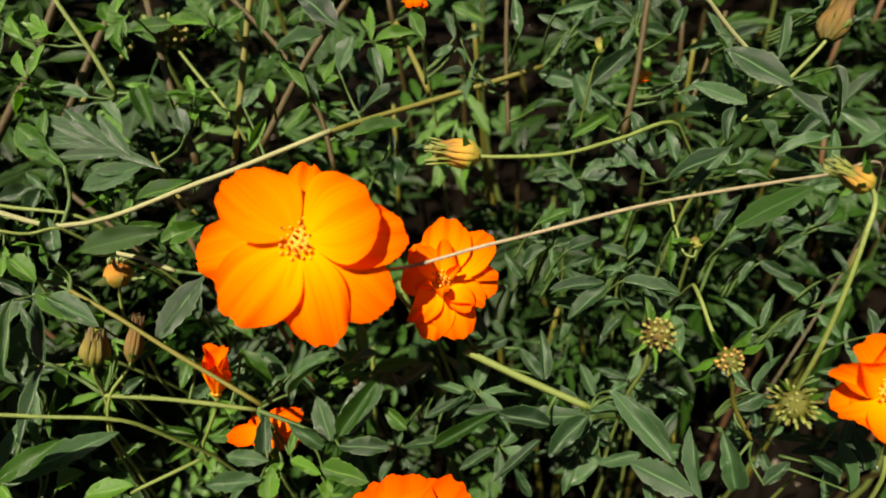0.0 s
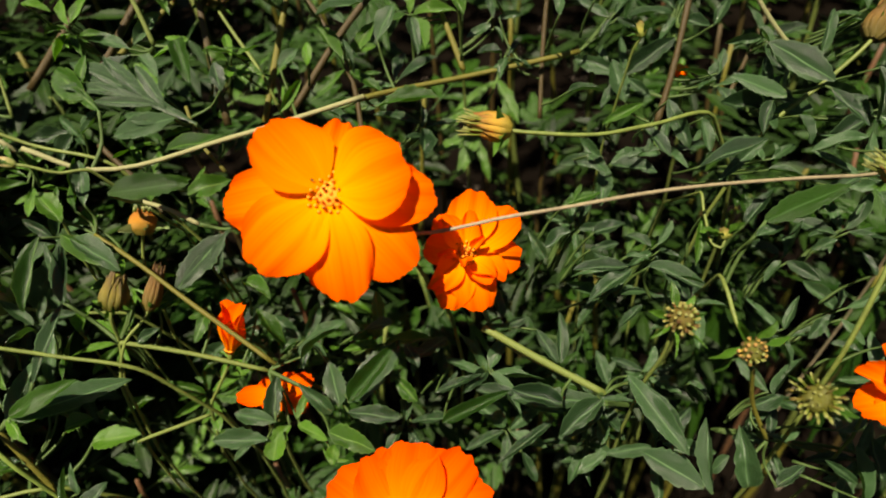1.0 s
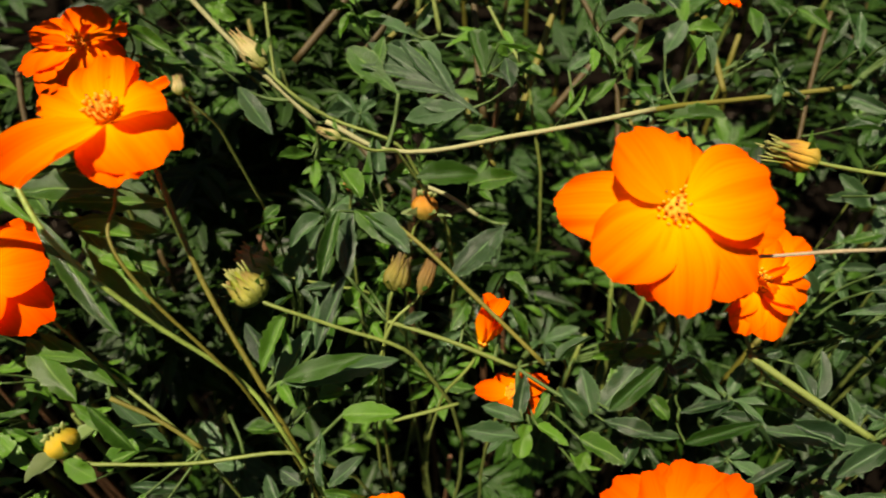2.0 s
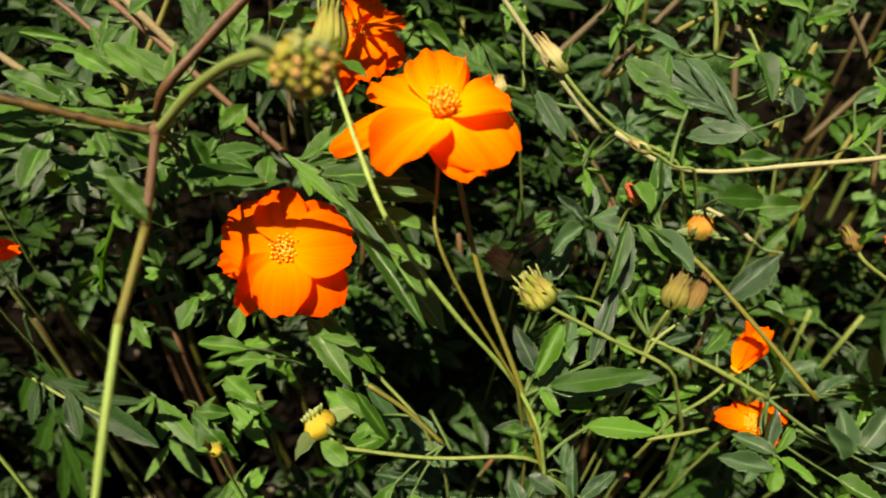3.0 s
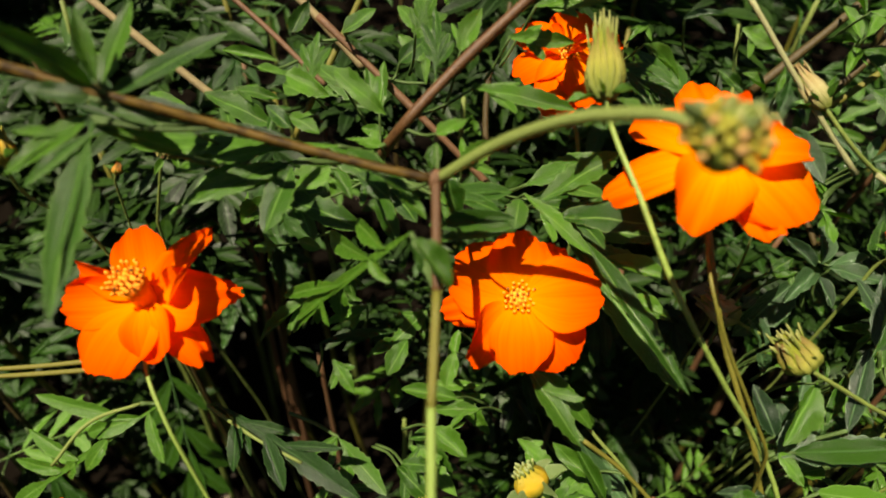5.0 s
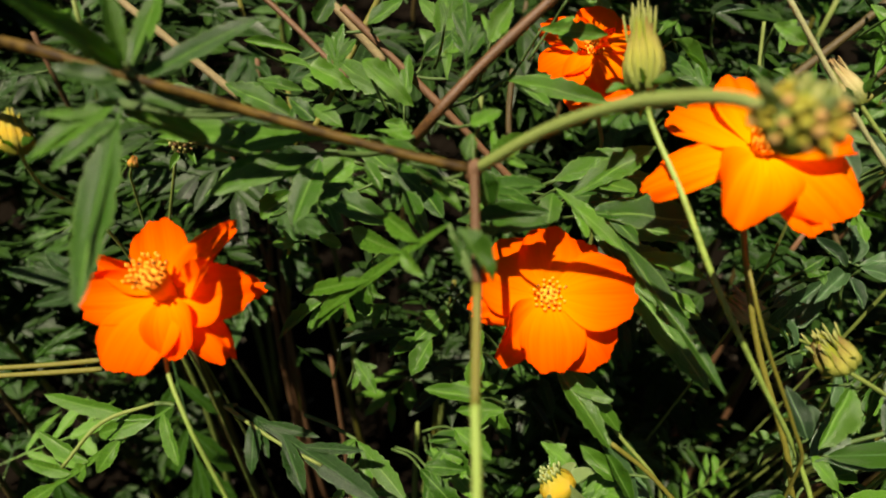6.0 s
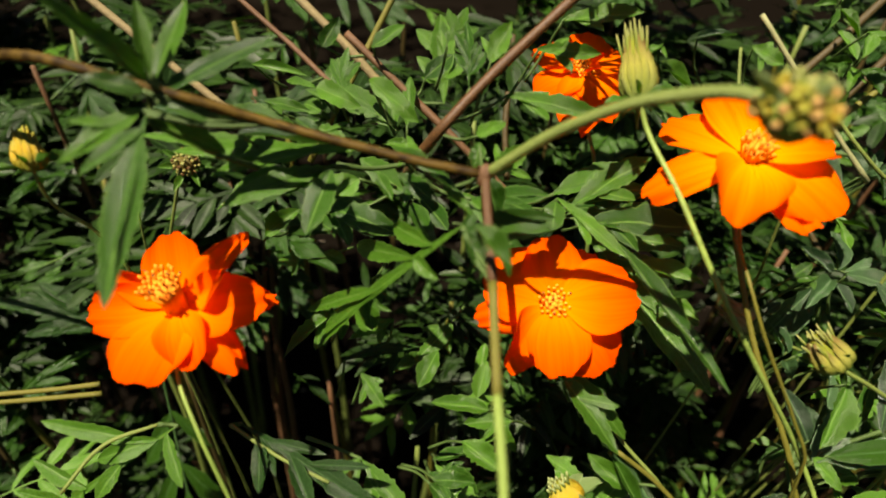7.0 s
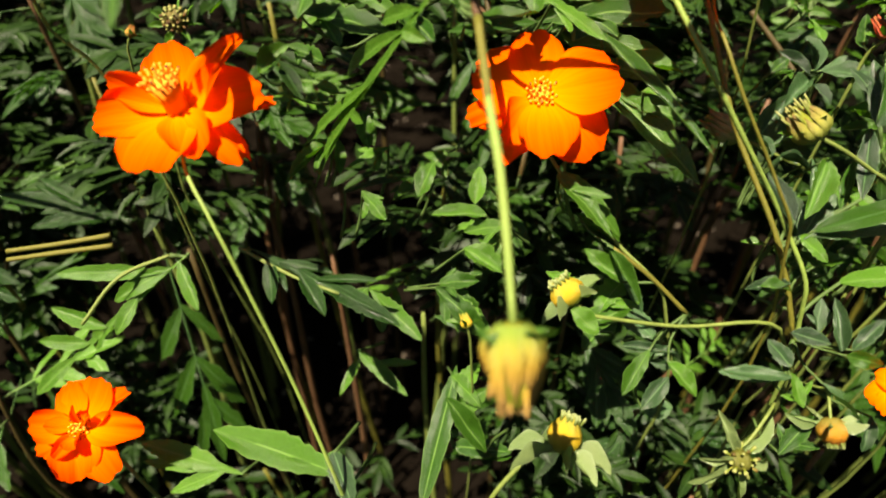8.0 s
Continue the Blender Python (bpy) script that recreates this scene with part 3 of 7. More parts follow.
def bud(base, tip, r, mat, stem=(), stem_r=0.0009, stem_mat=None, label="", open_tip=None, outer=7, spread=0.9, reach=0.009, seed=0, ribs=11, flare=0.0, ball=False, fingers=0.0):
    """A closed bud: overlapping pointed scales round a core, outer bracts, and its stalk."""
    rnd = random.Random(seed + 40)
    base, tip = Vector(base), Vector(tip)
    axis = tip - base
    ob = new("flower_bud")
    ob.matrix_basis = upright(base, axis, axis.orthogonal())
    tagged(ob, label, "flower bud", "cosmos buds")
    length = axis.length
    core = [spindle((0, 0, 0), (0, 0, length), r * 0.86, 12, ((0, 0.35), (0.12, 0.8), (0.35, 1.0), (0.6, 0.92), (0.85, 0.6), (1.0, 0.2)))]
    part("core", joined(core, open_tip or mat, "core"), ob)
    verts, faces, along = [], [], []
    count = 24 if ball else 22 if fingers else 15
    for k in range(count):
        a = k * 2.39996 + rnd.uniform(-.2, .2)
        out = Vector((math.cos(a), math.sin(a), 0))
        ring = math.sqrt((k + 0.5) / count)
        low = out * r * ring * (0.7 if ball else 0.75) + Vector((0, 0, length * (0.8 if ball else 0.45)))
        high = out * r * ring * rnd.uniform(0.6, 1.0 + 1.1 * flare) + Vector((0, 0, length * (rnd.uniform(0.98, 1.08) if ball else rnd.uniform(0.84, 1.10) + fingers * rnd.uniform(0.3, 1.0))))
        v, f = spindle(low, high, r * (0.10 if ball else 0.09 if fingers else 0.12), 5, ((0, 0.8), (0.55, 1.0), (0.85, 0.9), (1.0, 0.35)))
        faces += [tuple(i + len(verts) for i in q) for q in f]
        verts += v
        along += [u for u in (0.3, 0.55, 0.85, 1.0) for _ in range(5)]
    part("tuft", mesh_of("tuft", verts, faces, bud_cap if ball else bud_finger if fingers else mat, along=along), ob, "short dotted green tips" if ball else "slender separate tips, green to whitish" if fingers else "slender separate tips turning brown")
    for k in range(ribs):
        a = 2 * math.pi * k / ribs
        out = Vector((math.cos(a), math.sin(a), 0))
        across = Vector((-math.sin(a), math.cos(a), 0))
        v, f = [], []
        loose = rnd.uniform(-0.03, 0.03) if ball else rnd.uniform(-0.12, 0.22)
        end = length * (rnd.uniform(0.95, 1.02) if ball else rnd.uniform(0.74, 1.02) * (1 - 0.35 * min(1, 2 * fingers)))
        for j in range(7):
            u = j / 6
            rad = r * ((0.40, 0.86, 1.05, 1.06, 0.92, 0.64, 0.30) if ball else (0.35, 0.90, 1.04, 0.98, 0.82, 0.60, 0.42))[j] * (1 + loose * j / 6) * (1 + flare * max(0, j - 3) / 3 * rnd.uniform(0.5, 1.3))
            w = r * ((3.9 if ball else 3.1) / ribs) * (0.8, 1.0, 1.0, 0.95, 0.8, 0.5, 0.04)[j]
            q = out * rad + Vector((0, 0, end * u))
            rise = 0.06 if ball else 0.20
            v += [q - across * w - out * 0.08 * r, q + out * rise * r, q + across * w - out * 0.08 * r]
            if j:
                n = (j - 1) * 3
                f += [(n, n + 1, n + 4, n + 3), (n + 1, n + 2, n + 5, n + 4)]
        part("scale", mesh_of("scale", v, f, mat, along=[j / 6 for j in range(7) for _ in range(3)]), ob)
    if outer:
        bracts(ob, outer, reach * (1.3 if ball else 1.0), 0.0015, spread, 0.0006, LEAF["bract" if ball else "lance"][1], rnd)
    if stem:
        inv = ob.matrix_basis.inverted()
        line = [Vector((0, 0, 0.0005))] + [inv @ Vector(q) for q in stem]
        part("stem", tube(line, stem_r, stem_r * 1.1, stem_mat or stem_green, 8, 6, 0.0, 0.1, 22), ob)
    return ob


def seed_head(center, axis, r, stem=(), stem_r=0.0009, stem_mat=None, label="", mat=None, seeds=52, thick=0.115, wide=0.0019, outer=7, spread=0.2, reach=0.010, core_mat=None, spike=0.24, seed=0, pale=False):
    """A spent head: a knob covered with ripening seeds, bracts below, and its stalk."""
    rnd = random.Random(seed + 90)
    ob = new("seed_head")
    axis = Vector(axis)
    ob.matrix_basis = upright(center, axis, axis.orthogonal())
    tagged(ob, label, "seed head", "cosmos seed heads")
    ball = [spindle((0, 0, -r * 0.9), (0, 0, r * 0.9), r * 0.85, 12, ((0, 0.3), (0.12, 0.66), (0.3, 0.92), (0.5, 1.0), (0.7, 0.92), (0.88, 0.66), (1, 0.3)))]
    knob = part("core", joined(ball, core_mat or bud_brown, "core"), ob)
    for k in range(seeds):
        z = 1 - 1.55 * (k + 0.5) / seeds
        a = k * 2.39996
        d = Vector((math.sqrt(max(0, 1 - z * z)) * math.cos(a), math.sqrt(max(0, 1 - z * z)) * math.sin(a), z))
        d = (d + Vector((rnd.uniform(-.12, .12), rnd.uniform(-.12, .12), rnd.uniform(-.1, .1)))).normalized()
        v, f = spindle(d * r * 0.7, d * r * (1 + spike * rnd.uniform(0.1, 1.2)), r * thick * rnd.uniform(0.75, 1.3), 6, ((0, 0.6), (0.5, 0.7), (0.8, 1.3), (1, 0.7)))
        part("seed", mesh_of("seed", v, f, bud_finger if z > 0.72 else (mat or seed_dry) if k % 3 else core_mat or bud_brown, along=[u for u in (0.2, 0.5, 0.75, 1.0) for _ in range(6)]), knob)
    if outer:
        bracts(ob, outer, reach, wide, spread, -r * 0.7, LEAF["bract"][0] if pale else LEAF["lance"][2], rnd)
    if stem:
        inv = ob.matrix_basis.inverted()
        line = [Vector((0, 0, -r * 0.8))] + [inv @ Vector(q) for q in stem]
        part("stem", tube(line, stem_r, stem_r * 1.1, stem_mat or stem_green, 8, 6, 0.0, 0.1, 22), ob)
    return ob


# ---- ground ----
def ground_height(x, y):
    return 0.012 * noise.noise(Vector((x * 5, y * 5, 0))) + 0.004 * noise.noise(Vector((x * 31, y * 31, 3)))


def ground():
    xs = [-400, -60, -12, -5, -3] + [-2 + 0.05 * k for k in range(81)] + [3, 5, 12, 60, 400]
    verts = [(x, y, ground_height(x, y) * max(0.0, min(1.0, 3 - 1.6 * max(abs(x), abs(y))))) for y in xs for x in xs]
    n = len(xs)
    faces = [(j * n + i, j * n + i + 1, (j + 1) * n + i + 1, (j + 1) * n + i) for j in range(n - 1) for i in range(n - 1)]
    tagged(new("ground", mesh_of("ground", verts, faces, soil)), "bare garden soil, coloured near black for the shade under the plants", "ground", kind="structure")


ground()


def canopy(x, y):
    """How high the leaves of the bed reach at a place."""
    hollow = 0.19 * max(0.0, 1 - ((x + 0.11) / 0.13) ** 2 - ((y + 0.02) / 0.06) ** 2) + 0.12 * max(0.0, 1 - ((x - 0.37) / 0.10) ** 2 - (y / 0.08) ** 2)
    return 0.366 - 0.012 * max(0.0, min(1.0, (0.10 - y) / 0.08)) - 0.03 * x + 0.80 * y + 0.022 * noise.noise(Vector((x * 22, y * 22, 1))) - hollow - 0.030 * max(0.0, min(1.0, (x - 0.06) / 0.05)) * max(0.0, min(1.0, (0.06 - y) / 0.05))


def bed(seed):
    """The crowd of plants behind and below the ones in front."""
    r = random.Random(seed)
    spots = []
    y = -0.20
    while y < 0.30:
        x = -0.42 + r.uniform(0, 0.05)
        while x < 0.62:
            spots.append((x + r.uniform(-.022, .022), y + r.uniform(-.022, .022)))
            x += 0.058
        y += 0.050
    for x, y in spots:
        top = max(0.2, canopy(x, y) - 0.030)
        kind_mat = r.choice((stem_brown, stem_purple, stem_olive, stem_green))
        ob = plant(x, y, top, kind_mat, (r.uniform(-.03, .03), r.uniform(-.02, .02)))
        line = PLANTS[-1][1]
        at = ob.location
        turn = r.uniform(0, 6.28)
        grey = x > 0.14 and y < 0.02
        bare = ((x + 0.11) / 0.10) ** 2 + ((y + 0.01) / 0.065) ** 2 < 1
        for k in range(0 if bare else (1 if y < 0.05 else 3) if x > 0.10 else 4):
            u = 1 - (k // 2) * 0.09 - r.uniform(0, 0.05)
            q = line[max(1, min(len(line) - 1, int(u * (len(line) - 1))))]
            turn += math.pi + (math.pi / 2 if k % 2 == 0 else 0) + r.uniform(-0.4, 0.4)
            size = r.uniform(0.034, 0.060)
            out = Vector((math.cos(turn), math.sin(turn), r.uniform(-0.3, 0.55))).normalized()
            base = q + out * 0.006
            tip = base + out * size
            if tip.z > canopy(tip.x, tip.y) - 0.016:
                tip.z = canopy(tip.x, tip.y) - 0.016 - r.uniform(0, 0.02)
            # most inner leaves get the green with shade already in its colour
            kind = r.choice(("pinnate_shaded", "lobed_shaded", "deep") if grey else ("pinnate", "pinnate_shaded", "pinnate_shaded", "lobed_shaded", "lobed_shaded"))
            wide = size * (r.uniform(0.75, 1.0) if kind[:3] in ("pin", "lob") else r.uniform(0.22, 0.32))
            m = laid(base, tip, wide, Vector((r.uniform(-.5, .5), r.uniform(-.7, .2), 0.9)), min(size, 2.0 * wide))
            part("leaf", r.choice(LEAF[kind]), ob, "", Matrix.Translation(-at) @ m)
            part("leaf_stalk", tube([q - at, base - at + out * 0.001], 0.0007, 0.0005, stalk_green, 4, 1), ob)


bed(3)


def undergrowth(count, seed):
    """The mass of small leaves inside the bed, shade put into their colour, too many to count."""
    r = random.Random(seed)
    shapes = []
    for k in range(6):
        s = Sheet()
        s.blade((0, 0.45, 0), (r.uniform(-.1, .1), 1, -0.1), 0.6, r.uniform(0.13, 0.2), 0.3, 0.1, 0.0, 4, 0.45)
        s.blade((0, 0, 0), (0, 1, 0), 0.6, 0.05, 0.2, 0.0, 0.0, 2, 0.5)
        for j in range((1, 2, 2, 3, 3, 2)[k]):
            for way in (-1, 1):
                a = radians(r.uniform(32, 58))
                s.blade((0, 0.18 + 0.2 * j, 0), (way * math.sin(a), math.cos(a), r.uniform(-.2, .2)), r.uniform(0.4, 0.62), r.uniform(0.10, 0.18), r.uniform(0.1, 0.5), r.uniform(0, 0.3), 0.0, 4, 0.48, r.uniform(-.5, .5))
        shapes.append((np.array([tuple(v) for v in s.verts]), np.array(s.faces), s.along, s.across))
    verts, faces, along, across, n = [], [], [], [], 0
    while count:
        x, y = r.uniform(-0.5, 0.72), r.uniform(-0.26, 0.36)
        depth = 0.034 + 0.18 * r.random()
        if y < 0.06 and r.random() < (0.8 if x > 0.1 else 0.7):
            continue
        z = canopy(x, y) - depth
        # crowns with hollow shade between them; nothing grows under the overhang
        if z < 0.05 or noise.noise(Vector((x * 15, y * 15, z * 15))) < (0.33 if x > 0.09 else 0.12) or (-0.26 < x < -0.03 and z > 0.24 and (y < 0.07 or depth > 0.07)):
            continue
        count -= 1
        v, f, al, ac = r.choice(shapes)
        size = r.uniform(0.020, 0.044)
        m = np.array(Euler((r.uniform(-0.35, 0.35), r.uniform(-0.35, 0.35), r.uniform(0, 6.28))).to_matrix())
        verts.append(v @ m.T * size + (x, y, z))
        faces.append(f + n)
        along += al
        across += ac
        n += len(v)
    me = mesh_of("undergrowth", np.concatenate(verts).tolist(), np.concatenate(faces).tolist(), leaf_mass_shaded, along=along, across=across)
    tagged(new("undergrowth", me), "mass of small leaves inside the bed, shade put into their green", "foliage", kind="stuff")


undergrowth(6300, 8)


def rest_of_bed(count, seed):
    """The bed goes on round the plants in front: the same divided leaves, too many to count."""
    r = random.Random(seed)
    shapes = []
    for me in LEAF["pinnate_shaded"] + LEAF["lobed_shaded"]:
        shapes.append((np.array([tuple(v.co) for v in me.vertices]), [tuple(p.vertices) for p in me.polygons]))
    verts, faces, along, across, n = [], [], [], [], 0
    while count:
        x, y = r.uniform(-1.5, 1.7), r.uniform(-0.24, 1.5)
        if -0.45 < x < 0.68 and y < 0.37:
            continue
        count -= 1
        top = min(canopy(x, y), 0.62 + 0.05 * noise.noise(Vector((x * 6, y * 6, 2))))
        z = max(0.04, top - 0.16 * r.random() ** 1.5)
        v, f = r.choice(shapes)
        m = np.array(Euler((r.uniform(-0.5, 0.5), r.uniform(-0.5, 0.5), r.uniform(0, 6.28))).to_matrix())
        verts.append(v @ m.T * r.uniform(0.05, 0.085) + (x, y, z))
        faces += [tuple(i + n for i in q) for q in f]
        n += len(v)
        along += [0.5] * len(v)
        across += [0.5] * len(v)
    # same near-black green as inside the bed, shade included
    me = mesh_of("bed_foliage", np.concatenate(verts).tolist(), faces, leaf_mass_shaded, along=along, across=across)
    tagged(new("bed_foliage", me), "divided leaves of the surrounding flower bed in a shade-darkened green", "foliage", kind="stuff")


rest_of_bed(3600, 21)


def litter(count, seed):
    """Dry leaf crumbs strewn on the soil."""
    r = random.Random(seed)
    verts, faces = [], []
    for _ in range(count):
        x, y = r.uniform(-0.6, 0.8), r.uniform(-0.25, 1.2)
        z = ground_height(x, y) + 0.003
        a, l, w = r.uniform(0, 6.28), r.uniform(0.0015, 0.006), r.uniform(0.001, 0.003)
        c, s = math.cos(a), math.sin(a)
        n = len(verts)
        for u, v, h in ((-1, 0, 0), (0, -1, 0.4), (0, 1, 0.2), (1, 0, 0.6)):
            verts.append((x + c * u * l - s * v * w, y + s * u * l + c * v * w, z + h * w * r.uniform(0, 1.5)))
        faces += [(n, n + 1, n + 2), (n + 1, n + 3, n + 2)]
    tagged(new("leaf_litter", mesh_of("leaf_litter", verts, faces, litter_dry)), "pale dry leaf crumbs strewn on the soil", "leaf litter", kind="stuff")


litter(600, 6)


# ---- stems and shoots in front ----
# the standing stem close to the lens, its fork and side shoots
shoot([(-0.0359, 0.0056, 0.5139), (-0.0343, -0.0061, 0.5073), (-0.0328, -0.0169, 0.5014)], 0.00116, 0.00106, stem_rust)
shoot([(-0.0328, -0.0169, 0.5014), (-0.0311, -0.0400, 0.4935)], 0.00106, 0.00092, stem_olive)
shoot([(-0.0311, -0.0400, 0.4935), (-0.0291, -0.0557, 0.4852), (-0.0273, -0.0788, 0.4691)], 0.00092, 0.00076, stem_lime)
shoot([(-0.3000, 0.1000, 0.3000), (-0.1476, 0.0105, 0.5305), (-0.1089, 0.0057, 0.5287), (-0.0850, 0.0091, 0.5209), (-0.0549, 0.0073, 0.5157), (-0.0359, 0.0056, 0.5139)], 0.00125, 0.00118, stem_umber)
shoot([(-0.0635, 0.0613, 0.4700), (-0.0486, 0.0353, 0.5077), (-0.0370, 0.0438, 0.5196), (-0.0161, 0.0572, 0.5381), (0.0065, 0.0720, 0.5566)], 0.00152, 0.00143, stem_rust)
knot((-0.0359, 0.0056, 0.5139), (0.1, 0.3, 0.95), 0.00135, stem_purple)
knot((-0.1089, 0.0057, 0.5287), (0.9, 0.0, -0.3), 0.00148, stem_umber)
shoot([(0.2058, 0.0595, 0.4911), (0.1581, 0.0532, 0.4863), (0.1122, 0.0503, 0.4838), (0.0924, 0.0555, 0.4926)], 0.00089, 0.00084, stem_pale)
shoot([(0.2922, 0.0845, 0.4836), (0.2440, 0.0764, 0.4841), (0.2171, 0.0673, 0.4875), (0.2046, 0.0601, 0.4901)], 0.00108, 0.00101, stem_olive)
shoot([(0.1495, 0.0890, 0.4718), (0.1471, 0.1097, 0.4972), (0.1474, 0.1302, 0.5242)], 0.00151, 0.00143, stem_brown)
shoot([(0.1756, 0.0879, 0.4737), (0.2011, 0.1015, 0.4979), (0.2237, 0.1097, 0.5161)], 0.00150, 0.00141, stem_brown)
shoot([(0.1636, 0.0899, 0.4701), (0.1760, 0.1117, 0.4968), (0.1858, 0.1267, 0.5177)], 0.00135, 0.00127, stem_olive)
shoot([(0.0728, 0.1125, 0.4872), (0.0984, 0.1253, 0.5106), (0.1157, 0.1344, 0.5291)], 0.00169, 0.00159, stem_brown)
shoot([(0.2020, 0.0757, 0.4641), (0.2016, 0.0892, 0.4824), (0.1936, 0.1040, 0.5024), (0.1798, 0.1197, 0.5214)], 0.00113, 0.00106, stem_brown)
shoot([(0.2737, 0.0733, 0.4628), (0.2794, 0.0913, 0.4877), (0.2842, 0.1031, 0.5062)], 0.00096, 0.00091, stem_brown)
shoot([(0.3171, 0.0594, 0.4606), (0.3248, 0.0688, 0.4784), (0.3345, 0.0843, 0.5028)], 0.00132, 0.00124, stem_brown)
shoot([(0.3506, 0.0685, 0.4595), (0.3607, 0.0766, 0.4762), (0.3685, 0.0829, 0.4908)], 0.00098, 0.00092, stem_brown)
shoot([(0.1325, 0.0949, 0.5048), (0.1299, 0.1006, 0.5176), (0.1230, 0.1123, 0.5360)], 0.00086, 0.00081, stem_green)
shoot([(0.2466, 0.0920, 0.4789), (0.2434, 0.1034, 0.4903), (0.2400, 0.1141, 0.5010)], 0.00118, 0.00111, stem_olive)
shoot([(0.3613, 0.0525, 0.4875), (0.3520, 0.0567, 0.4980), (0.3438, 0.0614, 0.5090)], 0.00086, 0.00081, stem_pale)
shoot([(0.1627, -0.0042, 0.4335), (0.1383, 0.0128, 0.4525), (0.1238, 0.0241, 0.4624), (0.1103, 0.0345, 0.4688)], 0.00079, 0.00075, stem_olive)
shoot([(0.1559, 0.0049, 0.4190), (0.1311, 0.0093, 0.4308), (0.1103, 0.0124, 0.4388)], 0.00084, 0.00079, stem_green)
shoot([(0.1112, -0.0115, 0.4143), (0.1240, -0.0086, 0.4144), (0.1342, -0.0046, 0.4124)], 0.00068, 0.00064, stem_green)
shoot([(0.2334, -0.0019, 0.4310), (0.2506, -0.0146, 0.4242), (0.2694, -0.0270, 0.4165)], 0.00132, 0.00124, stem_green)
shoot([(0.3198, -0.0465, 0.4022), (0.3130, -0.0410, 0.4186), (0.3084, -0.0397, 0.4368)], 0.00070, 0.00066, stem_olive)
shoot([(0.1429, 0.0367, 0.4647), (0.1335, 0.0405, 0.4704), (0.1255, 0.0437, 0.4728)], 0.00082, 0.00077, stem_pale)
shoot([(0.1510, 0.0589, 0.4697), (0.1438, 0.0671, 0.4789), (0.1411, 0.0757, 0.4889)], 0.00070, 0.00066, stem_olive)
shoot([(-0.0816, 0.0780, 0.4943), (-0.0909, 0.0818, 0.5009), (-0.1027, 0.0867, 0.5093), (-0.1144, 0.0901, 0.5176), (-0.1461, 0.0993, 0.5401)], 0.00097, 0.00091, stem_purple)
shoot([(-0.0731, 0.0990, 0.4911), (-0.0817, 0.1015, 0.4991), (-0.0891, 0.1037, 0.5060), (-0.0975, 0.1067, 0.5123), (-0.1360, 0.1204, 0.5411)], 0.00173, 0.00163, cane_tan)
shoot([(-0.0209, 0.0593, 0.4705), (-0.0299, 0.0619, 0.4779), (-0.0446, 0.0661, 0.4900), (-0.0589, 0.0714, 0.5004), (-0.0821, 0.0800, 0.5173)], 0.00128, 0.00120, stem_purple)
shoot([(-0.1237, 0.0852, 0.4790), (-0.1331, 0.0867, 0.4863), (-0.1457, 0.0887, 0.4960), (-0.1592, 0.0911, 0.5063), (-0.1986, 0.0981, 0.5363)], 0.00154, 0.00145, cane_tan)
shoot([(-0.0999, 0.0846, 0.4647), (-0.0838, 0.1046, 0.4953), (-0.0797, 0.1097, 0.5031), (-0.0755, 0.1136, 0.5112), (-0.0586, 0.1293, 0.5439)], 0.00124, 0.00117, stem_olive)
shoot([(0.0972, 0.1098, 0.4856), (0.1133, 0.1197, 0.5022), (0.1304, 0.1301, 0.5192)], 0.00162, 0.00152, stem_brown)
shoot([(0.0991, 0.1049, 0.4877), (0.1187, 0.1153, 0.5003), (0.1376, 0.1219, 0.5106)], 0.00124, 0.00117, stem_olive)
shoot([(0.0885, 0.0581, 0.4904), (0.0664, 0.0681, 0.5116), (0.0459, 0.0795, 0.5327)], 0.00087, 0.00082, stem_pale)
shoot([(-0.0241, 0.0749, 0.4695), (-0.0264, 0.0851, 0.4844), (-0.0265, 0.0933, 0.4956)], 0.00121, 0.00114, stem_brown)
shoot([(0.0653, 0.1039, 0.4810), (0.0636, 0.1161, 0.4978), (0.0629, 0.1231, 0.5078)], 0.00073, 0.00068, stem_green)
shoot([(-0.1583, 0.0091, 0.4165), (-0.1742, 0.0059, 0.4153), (-0.1923, 0.0027, 0.4143)], 0.00098, 0.00092, stem_olive)
shoot([(-0.1584, 0.0082, 0.4125), (-0.1746, 0.0046, 0.4124), (-0.1928, 0.0015, 0.4114)], 0.00098, 0.00092, stem_olive)
shoot([(0.0421, -0.0115, 0.4006), (0.0282, -0.0064, 0.4129), (0.0148, -0.0035, 0.4226)], 0.00080, 0.00075, stem_olive)
shoot([(0.0787, -0.0167, 0.3940), (0.0681, -0.0044, 0.4238), (0.0508, 0.0171, 0.4568), (0.0395, 0.0378, 0.4889)], 0.00093, 0.00087, stem_olive)
shoot([(-0.1291, -0.0081, 0.4225), (-0.1444, -0.0145, 0.4184), (-0.1548, -0.0257, 0.4085)], 0.00061, 0.00058, stem_green)
shoot([(-0.1056, -0.0079, 0.4254), (-0.0881, -0.0143, 0.4192), (-0.0735, -0.0184, 0.4158)], 0.00061, 0.00058, stem_green)
shoot([(0.0892, 0.1071, 0.4615), (0.1062, 0.0917, 0.4432), (0.1110, 0.0855, 0.4359)], 0.00123, 0.00115, stem_brown)

